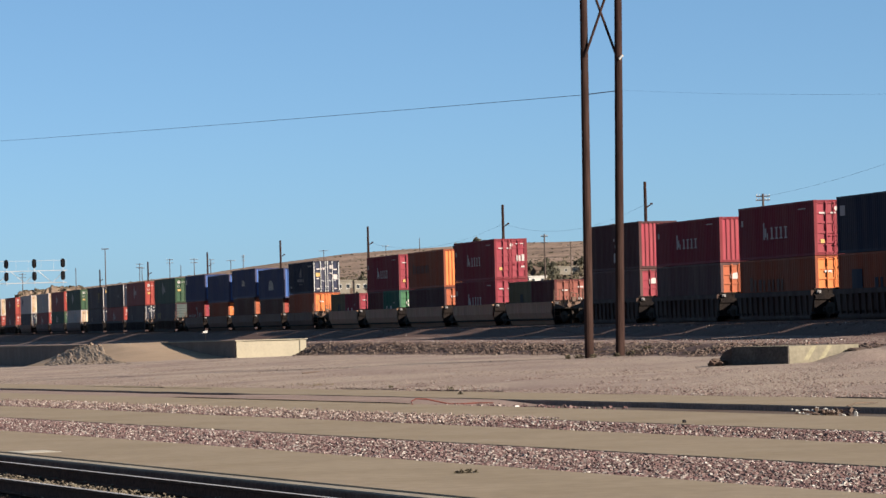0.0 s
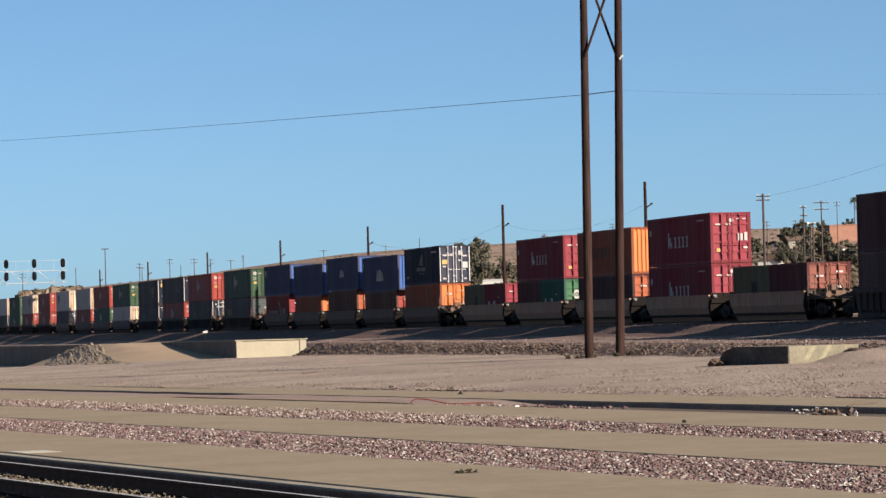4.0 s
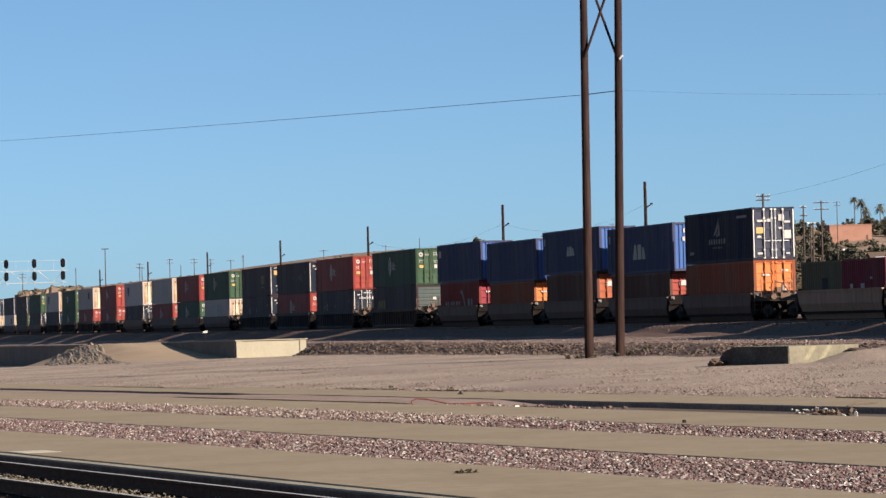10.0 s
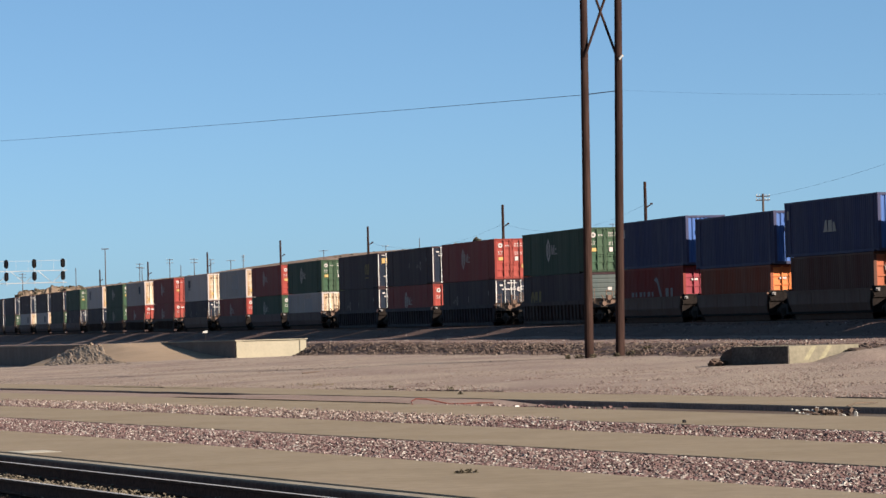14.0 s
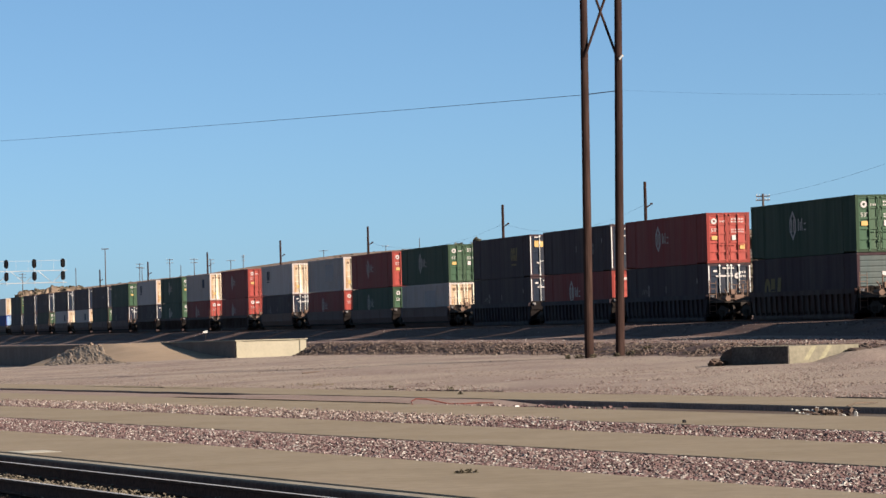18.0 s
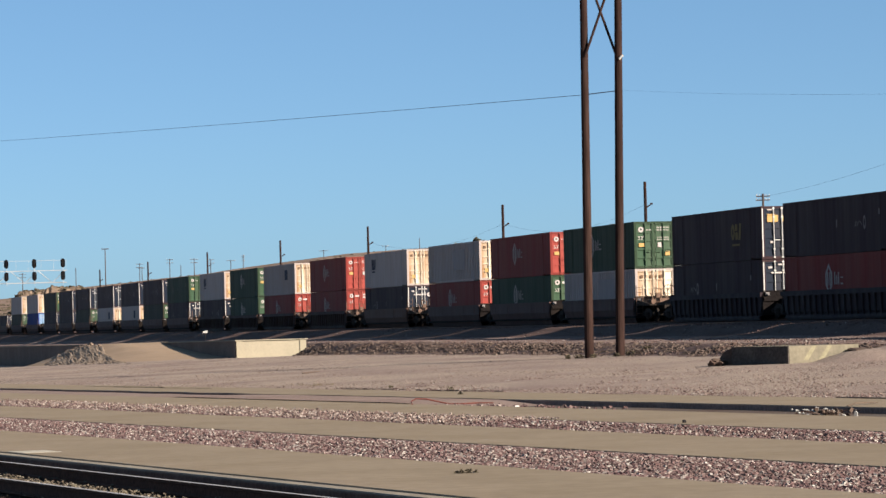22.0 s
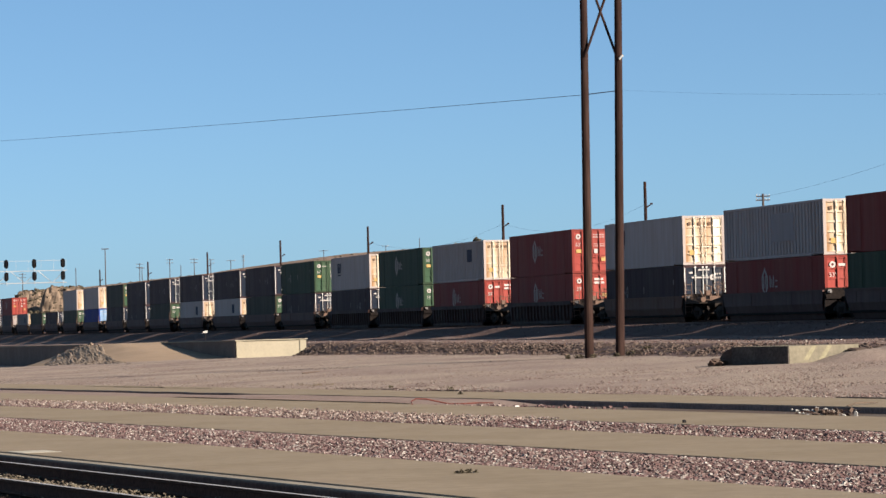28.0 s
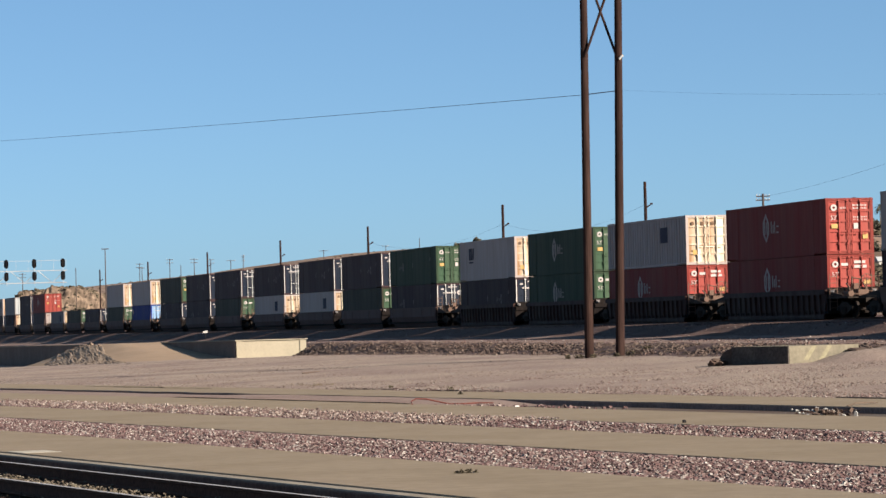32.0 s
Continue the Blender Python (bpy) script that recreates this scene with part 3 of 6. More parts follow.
    t = thing("siding_track", "old rusty track sunk between dusty platforms", "railway track", kind="structure")
    data = rail_mesh(10, 330, DULL_RAIL)
    tilt = Matrix.Rotation(-math.atan(GRADE), 4, "Y")
    for q in (11.72, 10.22):
        part("rail", data, t, "worn rail with a bright head", Matrix.Translation(PN * q + Vector((0, 0, -0.20))) @ PLAT_TURN @ tilt)


# ---- shipping containers ----
def wave(x0, x1, pitch, depth, steep=False):
    """The folded line of a corrugated panel from x0 to x1: pairs of place and depth."""
    k = max(1, round((x1 - x0) / pitch))
    d = (x1 - x0) / k
    pts = []
    for i in range(k):
        a = x0 + i * d
        cuts = (0.58, 0.66, 0.92) if steep else (0.32, 0.5, 0.82)
        pts += [(a, 0.0), (a + d * cuts[0], 0.0), (a + d * cuts[1], depth), (a + d * cuts[2], depth)]
    return pts + [(x1, 0.0)]


STYLE = {"corrugated": (0.28, 0.036), "ribbed": (0.50, 0.11), "plate": (0.60, 0.005)}


def side_mesh(L, H, w, style, material):
    def make():
        pitch, depth = STYLE[style]
        line = wave(-L / 2 + 0.16, L / 2 - 0.16, pitch, depth, style == "ribbed")
        b = Build()
        vs = [(x, -w / 2 + 0.012 + d, z) for x, d in line for z in (0.15, H - 0.11)]
        b.add(vs, [(2 * i, 2 * i + 2, 2 * i + 3, 2 * i + 1) for i in range(len(line) - 1)])
        return b.mesh("side_panel", material)
    return cached(("side", L, H, w, style, material.name), make)


def frame_mesh(L, H, w, material):
    def make():
        b = Build()
        for y0, y1 in ((-w / 2, -w / 2 + 0.09), (w / 2 - 0.09, w / 2)):
            if L > 13:
                # beyond the inner posts the bottom rail is shallower
                b.box(-6.1, 6.1, y0, y1, 0.0, 0.15)
                b.box(-L / 2 + 0.16, -6.1, y0, y1, 0.085, 0.15)
                b.box(6.1, L / 2 - 0.16, y0, y1, 0.085, 0.15)
            else:
                b.box(-L / 2 + 0.16, L / 2 - 0.16, y0, y1, 0.0, 0.15)
            b.box(-L / 2 + 0.16, L / 2 - 0.16, y0, y1, H - 0.11, H)
        for x0, x1 in ((-L / 2 + 0.005, -L / 2 + 0.17), (L / 2 - 0.17, L / 2 - 0.005)):
            for y0, y1 in ((-w / 2 + 0.002, -w / 2 + 0.16), (w / 2 - 0.16, w / 2 - 0.002)):
                b.box(x0, x1, y0, y1, 0.118, H - 0.118)
            b.box(x0, x1, -w / 2 + 0.16, w / 2 - 0.16, 0.0, 0.14)
            b.box(x0, x1, -w / 2 + 0.16, w / 2 - 0.16, H - 0.13, H - 0.004)
        if L > 13:
            for x in (-6.1, 6.1):
                for y0, y1 in ((-w / 2 - 0.006, -w / 2 + 0.14), (w / 2 - 0.14, w / 2 + 0.006)):
                    b.box(x - 0.09, x + 0.09, y0, y1, 0.0, H)
        return b.mesh("frame", material)
    return cached(("frame", L, H, w, material.name), make)


def casting_mesh(material):
    return cached(("casting", material.name), lambda: Build().box(-0.092, 0.092, -0.085, 0.085, -0.003, 0.121).mesh("corner_casting", material))


def roof_mesh(L, H, w, material):
    def make():
        line = wave(-L / 2 + 0.17, L / 2 - 0.17, 0.42, -0.02)
        b = Build()
        b.add([(x, y, H - 0.008 + d) for x, d in line for y in (-w / 2 + 0.09, w / 2 - 0.09)],
              [(2 * i, 2 * i + 2, 2 * i + 3, 2 * i + 1) for i in range(len(line) - 1)])
        b.box(-L / 2 + 0.17, L / 2 - 0.17, -w / 2 + 0.09, w / 2 - 0.09, 0.04, 0.12)
        return b.mesh("roof", material)
    return cached(("roof", L, H, w, material.name), make)


def endwall_mesh(L, H, w, style, material):
    """The closed end: upright folds, or level ribs."""
    def make():
        b = Build()
        x = L / 2 - 0.03
        if style == "level":
            k = 9
            z0, z1 = 0.14, H - 0.13
            pts = []
            for i in range(k):
                a, c = lerp(z0, z1, i / k), lerp(z0, z1, (i + 1) / k)
                pts += [(x - 0.03, a), (x, lerp(a, c, 0.2)), (x, lerp(a, c, 0.8))]
            pts.append((x - 0.03, z1))
            b.add([(px, y, z) for px, z in pts for y in (-w / 2 + 0.16, w / 2 - 0.16)],
                  [(2 * i, 2 * i + 1, 2 * i + 3, 2 * i + 2) for i in range(len(pts) - 1)])
        else:
            line = wave(-w / 2 + 0.16, w / 2 - 0.16, 0.25 if style == "folds" else 0.42, 0.045)
            b.add([(x - d, y, z) for y, d in line for z in (0.14, H - 0.13)], [(2 * i, 2 * i + 2, 2 * i + 3, 2 * i + 1) for i in range(len(line) - 1)])
        return b.mesh("end_wall", material)
    return cached(("end", L, H, w, style, material.name), make)


def door_mesh(L, H, w, side, material):
    """One door leaf with pressed panels between its ribs."""
    def make():
        b = Build()
        y0, y1 = (-w / 2 + 0.16, -0.012) if side < 0 else (0.012, w / 2 - 0.16)
        x = L / 2 - 0.075
        z0, z1 = 0.15, H - 0.14
        b.box(x - 0.03, x, y0, y1, z0, z1)
        k = 5
        for i in range(k + 1):
            z = lerp(z0, z1, i / k)
            b.box(x, x + 0.053, y0, y1, max(z0, z - 0.05), min(z1, z + 0.05))
        for y in (y0, (y0 + y1) / 2, y1):
            b.box(x, x + 0.0525, max(y0, y - 0.045), min(y1, y + 0.045), z0, z1)
        return b.mesh("door", material)
    return cached(("door", L, H, w, side, material.name), make)


def end_frame_mesh(L, H, w):
    def make():
        b = Build()
        x0, x1 = L / 2 - 0.004, L / 2 + 0.012
        for s in (-1, 1):
            y = s * (w / 2 - 0.06)
            b.box(x0, x1, y - 0.028, y + 0.028, 0.13, H - 0.13)
        return b.mesh("end_frame", BRIGHT)
    return cached(("end_frame", L, H, w), make)


def rod_mesh(H, material):
    def make():
        b = Build()
        b.tube((0, 0, 0.06), (0, 0, H - 0.06), 0.026, n=6)
        for z in (0.10, 0.55, H - 0.6, H - 0.12):
            b.box(-0.03, 0.028, -0.06, 0.06, z - 0.035, z + 0.035)
        b.box(0.0, 0.035, -0.02, 0.34, 1.02, 1.06)
        return b.mesh("locking_rod", material)
    return cached(("rod", H, material.name), make)


def bars(boxes, x=None, y=None, material=None, thick=0.006):
    """Marks as thin raised plates on an end (x given) or on a side (y given): each (from, to, low, high)."""
    b = Build()
    for a, c, z0, z1 in boxes:
        if x is not None:
            b.box(x, x + thick, a, c, z0, z1)
        else:
            b.box(a, c, y - thick, y, z0, z1)
    return b.mesh("marking", material)


def ring_mark(b, x, y, z, r0, r1, n=20, axis=0):
    """A flat ring or, with r0 = 0, a disc."""
    vs = []
    for i in range(n):
        c, s = math.cos(2 * math.pi * i / n), math.sin(2 * math.pi * i / n)
        for r in (r0, r1):
            vs.append((x, y + c * r, z + s * r) if axis == 0 else (x + c * r, y, z + s * r))
    b.add(vs, [(2 * i, 2 * i + 1, (2 * i + 3) % (2 * n), (2 * i + 2) % (2 * n)) for i in range(n)])


def letters(x0, x1, z0, z1, n, fill=0.62, first=1.0):
    """A row of plain blocks in place of a maker's name."""
    d = (x1 - x0) / n
    out = []
    for i in range(n):
        h = z1 if i else z0 + (z1 - z0) * first
        a = x0 + i * d
        out.append((a, a + d * fill * (0.85 if i % 2 == 0 else 0.6), z0, h))
    return out


TEXTS = {}


def text_mesh(words, size, material):
    """Plain lettering in the built-in font, facing +x."""
    if words not in TEXTS:
        cu = bpy.data.curves.new("lettering", "FONT")
        cu.body, cu.size, cu.extrude, cu.align_x, cu.align_y = words, size, 0.003, "CENTER", "CENTER"
        ob = new("lettering", cu)
        m = bpy.data.meshes.new_from_object(ob.evaluated_get(bpy.context.evaluated_depsgraph_get()))
        bpy.data.objects.remove(ob)
        m.materials.clear()
        m.materials.append(material)
        m.transform(pose(0, 0, 0, 90, 0, 90))
        TEXTS[words] = m
    return TEXTS[words]


def side_logo(kind, L, H, w):
    """Plain shapes in place of the name on the side that the camera sees."""
    y = -w / 2 - 0.008
    def make():
        b = Build()
        m = PAINT["fade"]
        def rect(*rs):
            for a, c, z0, z1 in rs:
                b.box(a, c, y - 0.006, y, z0, z1)
        def slope(x0, z0, x1, z1, t):
            b.add([(x0, y - 0.004, z0), (x0 + t, y - 0.004, z0), (x1 + t, y - 0.004, z1), (x1, y - 0.004, z1)], [(0, 1, 2, 3)])
        if kind == "serif":
            # a taller first shape, then four slim uprights with feet
            z0, z1 = H * 0.36, H * 0.58
            a, d = -L * 0.16, L * 0.066
            rect((a, a + d * 0.26, z0, z1 + 0.28), (a + d * 0.34, a + d * 0.62, lerp(z0, z1, 0.2), lerp(z0, z1, 0.95)), (a + d * 0.70, a + d * 0.92, z0, lerp(z0, z1, 0.55)))
            for i in range(4):
                c = a + d * (1.75 + i * 0.92)
                rect((c - d * 0.13, c + d * 0.13, z0, z1), (c - d * 0.3, c + d * 0.3, z0, z0 + 0.07), (c - d * 0.3, c + d * (0.3 if i % 2 else 0.05), z1 - 0.07, z1))
            rect((-L * 0.46, -L * 0.435, H * 0.64, H * 0.76), (L * 0.30, L * 0.40, H * 0.85, H * 0.87))
        elif kind in ("diamond", "low_diamond"):
            # a tall six-sided outline with two uprights in it, then a faint row
            cx, cz = -L * 0.08, H * 0.57
            outer = [(0.0, 0.80), (0.50, 0.30), (0.50, -0.30), (0.0, -0.80), (-0.50, -0.30), (-0.50, 0.30)]
            n = len(outer)
            vs = [(cx + px, y - 0.004, cz + pz) for px, pz in outer] + [(cx + px * 0.66, y - 0.004, cz + pz * 0.74) for px, pz in outer]
            b.add(vs, [(i, (i + 1) % n, n + (i + 1) % n, n + i) for i in range(n)])
            rect((cx - 0.24, cx - 0.10, cz - 0.34, cz + 0.34), (cx + 0.10, cx + 0.24, cz - 0.34, cz + 0.34),
                 (cx + 0.80, cx + 0.94, cz - 0.30, cz + 0.34), (cx + 1.10, cx + 1.22, cz - 0.30, cz + 0.16), (cx + 1.36, cx + 1.48, cz - 0.30, cz + 0.34),
                 (cx + 1.70, cx + 2.05, cz - 0.30, cz - 0.22), (cx + 1.70, cx + 2.05, cz + 0.02, cz + 0.09))
            m = PAINT["hub_fade"]
        elif kind in ("block3", "block3_big"):
            k = 1.0 if kind == "block3" else 1.42
            z0, h = (H * 0.40, H * 0.21) if kind == "block3" else (H * 0.29, H * 0.32)
            for x0, x1, top0, top1, hh in ((-0.95, -0.30, 0.30, 0.12, 1.0), (-0.22, 0.36, 0.02, 0.02, 1.0), (0.44, 0.95, 0.02, 0.24, 0.8)):
                b.add([(k * x, y - 0.004, z) for x, z in ((x0, z0), (x1, z0), (x1 - top1, z0 + h * hh), (x0 + top0, z0 + h * hh))], [(0, 1, 2, 3)])
            rect((-L * 0.47, -L * 0.452, H * 0.68, H * 0.84))
            m = PAINT["olive_light"]
        elif kind == "corner":
            rect((-L * 0.46, -L * 0.40, H * 0.66, H * 0.84))
            m = PAINT["fade"]
        elif kind == "sail":
            for p in ([(-0.75, 0.52), (0.28, 0.88), (0.02, 0.66), (-0.40, 0.54)], [(0.12, 0.68), (0.30, 0.80), (0.42, 0.52), (0.12, 0.52)], [(-0.30, 0.50), (0.02, 0.62), (0.0, 0.50), (-0.1, 0.50)]):
                b.add([(x, y - 0.004, H * z) for x, z in p], [(0, 1, 2, 3)])
            rect(*letters(-1.6, 1.5, H * 0.36, H * 0.46, 7, 0.7), *letters(-0.8, 1.0, H * 0.27, H * 0.31, 4, 0.45), (L * 0.28, L * 0.42, H * 0.82, H * 0.87), (-L * 0.42, -L * 0.36, H * 0.18, H * 0.24))
            m = PAINT["faint"]
        elif kind in ("wordmark", "wordmark_end"):
            # a slim oval beside a few thin slanting strokes
            cx = -L * 0.25 if kind == "wordmark" else L * 0.21
            n = 14
            ring = [(math.cos(2 * math.pi * i / n), math.sin(2 * math.pi * i / n)) for i in range(n)]
            vs = [(cx + 0.62 + 0.20 * c, y - 0.004, H * 0.51 + 0.36 * q) for c, q in ring] + [(cx + 0.62 + 0.10 * c, y - 0.004, H * 0.51 + 0.20 * q) for c, q in ring]
            b.add(vs, [(i, (i + 1) % n, n + (i + 1) % n, n + i) for i in range(n)])
            slope(cx - 0.75, H * 0.45, cx - 0.55, H * 0.54, 0.09)
            slope(cx - 0.45, H * 0.45, cx - 0.25, H * 0.54, 0.09)
            slope(cx - 0.10, H * 0.54, cx + 0.25, H * 0.46, 0.10)
            rect((0.0, 0.11, H * 0.46, H * 0.60), (L * 0.37, L * 0.38, H * 0.62, H * 0.72))
            m = PAINT["faint"]
        elif kind in ("gold", "gold_left"):
            # three bold shapes: a ring, staggered blocks, a slanting block
            cx, cz, k = (L * 0.235, H * 0.56, 0.46) if kind == "gold" else (-L * 0.29, H * 0.40, 0.70)
            n = 14
            ring = [(math.cos(2 * math.pi * i / n), math.sin(2 * math.pi * i / n)) for i in range(n)]
            vs = [(cx - k * 1.3 + k * 0.70 * c, y - 0.004, cz + k * q) for c, q in ring] + [(cx - k * 1.3 + k * 0.22 * c, y - 0.004, cz + k * 0.45 * q) for c, q in ring]
            b.add(vs, [(i, (i + 1) % n, n + (i + 1) % n, n + i) for i in range(n)])
            rect((cx - k * 0.45, cx + k * 0.45, cz + k * 0.12, cz + k * 0.95), (cx - k * 0.35, cx + k * 0.55, cz - k * 0.95, cz - k * 0.02))
            slope(cx + k * 0.75, cz - k, cx + k * 1.15, cz + k, k * 0.75)
            if kind == "gold":
                rect((cx - k * 1.6, cx + k * 1.2, cz - k * 1.7, cz - k * 1.45))
            m = PAINT["gold"]
        elif kind == "blue_box":
            a, k = -L * 0.32, 0.42
            rect((a, a + k * 1.05, H * 0.52, H * 0.82), (a + k * 1.25, a + k * 2.2, H * 0.52, H * 0.82))
            slope(a + k * 2.4, H * 0.52, a + k * 2.8, H * 0.82, k * 0.9)
            rect((a, a + 1.3, H * 0.44, H * 0.48))
            m = PAINT["navy_mark"]
        elif kind == "dark_patch":
            rect((L * 0.19, L * 0.28, H * 0.48, H * 0.80))
            m = PAINT["navy_mark"]
        elif kind == "pale_patch":
            rect((0.0, L * 0.22, H * 0.30, H * 0.82))
            m = PAINT["grey_mark"]
        elif kind == "dark_word":
            rect(*letters(-L * 0.36, L * 0.12, H * 0.40, H * 0.62, 8, 0.75, 1.2))
            m = PAINT["brown"]
        elif kind == "dark_word_low":
            rect((-L * 0.34, -L * 0.22, H * 0.34, H * 0.72), *letters(-L * 0.08, L * 0.30, H * 0.36, H * 0.56, 6, 0.7))
            m = PAINT["navy"]
        elif kind == "bird":
            p = [(0.3, H * 0.74), (0.8, H * 0.80), (1.1, H * 0.76), (1.9, H * 0.40), (1.5, H * 0.38), (0.95, H * 0.66)]
            m = PAINT["faint"]
            b.add([(x, y - 0.004, z) for x, z in p], [(0, 1, 5), (1, 2, 5), (2, 3, 5), (3, 4, 5)])
            rect(*letters(-4.4, 0.6, H * 0.40, H * 0.50, 6, 0.75), *letters(2.6, 4.6, H * 0.38, H * 0.56, 2, 0.7))
        elif kind == "stamp":
            rect((0.15, 0.95, H * 0.30, H * 0.66))
            m = PAINT["dark_mark"]
        elif kind == "twins":
            rect((-1.9, -1.5, H * 0.30, H * 0.52), (-0.4, 0.1, H * 0.30, H * 0.52), (0.9, 1.2, H * 0.60, H * 0.64))
        elif kind == "digits":
            rect(*letters(0.6, 2.4, H * 0.62, H * 0.68, 4, 0.5), *letters(0.9, 2.2, H * 0.48, H * 0.54, 3, 0.5), *letters(0.6, 2.3, H * 0.16, H * 0.36, 2, 0.8))
        return b.pieces("logo", m)
    return cached(("logo", kind, L, H, w), make)


PAINT["hub_fade"] = paint("pale_diamond_lettering", (0.37, 0.355, 0.33), dirt=0.3)
PAINT["faint"] = paint("faint_lettering", (0.20, 0.185, 0.18), dirt=0.3)
PAINT["gold"] = paint("dull_gold_lettering", (0.18, 0.14, 0.045), dirt=0.3)
PAINT["olive_light"] = paint("pale_lettering", (0.33, 0.32, 0.275), dirt=0.3)
PAINT["navy_mark"] = paint("faded_navy_lettering", (0.035, 0.04, 0.07), dirt=0.3)
PAINT["grey_mark"] = paint("pale_grey_patch", (0.30, 0.29, 0.29), dirt=0.3)


def end_marks(kind, L, H, w):
    """Stickers, stencils and plates on the doors, as plain bars."""
    x = L / 2 - 0.018

    def make(which):
        def go():
            b = Build()
            def rect(*rs):
                for a, c, z0, z1 in rs:
                    b.box(x, x + 0.006, a, c, z0, z1)
            if kind == "hub":
                if which == "mark":
                    ring_mark(b, x + 0.008, -0.85, H * 0.83, 0.07, 0.17)
                    rect(*letters(-0.50, -0.16, H * 0.805, H * 0.84, 4, 0.6), *letters(0.18, 0.52, H * 0.855, H * 0.885, 3, 0.75), *letters(0.60, 0.98, H * 0.855, H * 0.885, 4, 0.75),
                         *letters(0.18, 0.52, H * 0.80, H * 0.83, 3, 0.75), *letters(0.60, 0.98, H * 0.80, H * 0.83, 4, 0.75), *letters(0.20, 0.52, H * 0.645, H * 0.67, 3, 0.6),
                         *letters(0.62, 1.0, H * 0.645, H * 0.67, 4, 0.6), *letters(0.20, 0.52, H * 0.60, H * 0.625, 3, 0.6), *letters(0.62, 1.0, H * 0.60, H * 0.625, 4, 0.6),
                         (0.22, 0.46, H * 0.45, H * 0.55))
                else:
                    rect((-1.00, -0.66, H * 0.46, H * 0.54), (0.70, 0.98, H * 0.27, H * 0.37))
            elif kind == "umax":
                if which == "mark":
                    rect((-0.80, 0.24, H * 0.735, H * 0.765), (-0.96, -0.74, H * 0.83, H * 0.87), (-0.4, 0.3, H * 0.89, H * 0.92), *letters(0.62, 1.04, H * 0.80, H * 0.84, 3, 0.7), *letters(0.62, 1.04, H * 0.72, H * 0.76, 4, 0.7))
                    ring_mark(b, x + 0.008, 0.48, H * 0.75, 0.05, 0.17)
                    ring_mark(b, x + 0.008, 0.84, H * 0.28, 0.0, 0.24, n=4)
                else:
                    rect((0.86, 1.02, H * 0.24, H * 0.32))
            elif kind == "square":
                if which == "mark":
                    ring_mark(b, x + 0.008, 0.05, H * 0.84, 0.0, 0.13)
                    rect((-0.30, 0.0, H * 0.75, H * 0.78), (-0.92, -0.60, H * 0.75, H * 0.78), (0.42, 0.72, H * 0.44, H * 0.58), (0.82, 1.0, H * 0.44, H * 0.60),
                         (0.70, 0.95, H * 0.86, H * 0.88), (0.36, 0.58, H * 0.86, H * 0.88), (0.74, 1.0, H * 0.28, H * 0.32))
                else:
                    rect((-0.88, -0.66, H * 0.22, H * 0.29))
            elif kind == "stickers":
                if which == "mark":
                    rect((-0.95, -0.40, H * 0.72, H * 0.76), (-0.35, -0.08, H * 0.72, H * 0.78), (0.30, 0.62, H * 0.74, H * 0.86), (0.64, 0.98, H * 0.70, H * 0.74), (0.62, 1.02, H * 0.40, H * 0.56),
                         (-0.95, -0.72, H * 0.42, H * 0.46), (-0.95, -0.66, H * 0.10, H * 0.14), (0.70, 0.94, H * 0.10, H * 0.13), (0.30, 0.58, H * 0.58, H * 0.62))
                else:
                    rect((-1.0, -0.56, H * 0.50, H * 0.62))
            elif kind == "cream":
                if which == "mark":
                    rect(*letters(-0.95, 0.6, H * 0.80, H * 0.87, 5, 0.65))
                else:
                    rect((-0.9, -0.62, H * 0.20, H * 0.30))
            elif kind == "num":
                if which == "mark":
                    rect((0.42, 0.66, H * 0.80, H * 0.90), (0.70, 0.95, H * 0.80, H * 0.90))
                else:
                    rect((0.75, 0.9, H * 0.70, H * 0.74))
            elif kind == "top_sticker":
                if which == "mark":
                    rect((-0.55, -0.2, H * 0.79, H * 0.87), (-0.6, -0.15, H * 0.62, H * 0.70))
                else:
                    rect((0.6, 0.8, H * 0.3, H * 0.36))
            elif kind == "gold":
                if which == "mark":
                    rect((-0.8, -0.55, H * 0.30, H * 0.34), (-0.95, -0.6, H * 0.92, H * 0.945))
                else:
                    rect(*letters(-0.95, 0.65, H * 0.70, H * 0.83, 4, 0.9), (-0.95, -0.5, H * 0.815, H * 0.85))
            elif kind == "gold_low":
                if which == "mark":
                    rect((0.05, 0.32, H * 0.60, H * 0.67), (0.95, 1.1, H * 0.50, H * 0.90))
                else:
                    rect(*letters(-0.30, 0.85, H * 0.18, H * 0.36, 4, 0.9), (-0.30, 0.30, H * 0.335, H * 0.37))
            elif kind == "plain":
                if which == "mark":
                    rect((-0.7, -0.3, H * 0.70, H * 0.74), (0.4, 0.8, H * 0.78, H * 0.82), (0.45, 0.7, H * 0.40, H * 0.52))
                else:
                    rect((-0.9, -0.7, H * 0.3, H * 0.4))
            elif kind == "badge":
                if which == "mark":
                    rect((-0.62, -0.2, H * 0.68, H * 0.80), (0.3, 0.7, H * 0.72, H * 0.76))
                else:
                    rect((-0.7, -0.35, H * 0.30, H * 0.42))
            elif kind == "wheel":
                if which == "mark":
                    ring_mark(b, x + 0.008, -0.35, H * 0.6, 0.14, 0.30)
                    ring_mark(b, x + 0.008, -0.35, H * 0.6, 0.0, 0.06)
                else:
                    rect((0.6, 0.9, H * 0.2, H * 0.3))
            elif kind == "hub_low":
                if which == "mark":
                    ring_mark(b, x + 0.008, -0.85, H * 0.83, 0.07, 0.17)
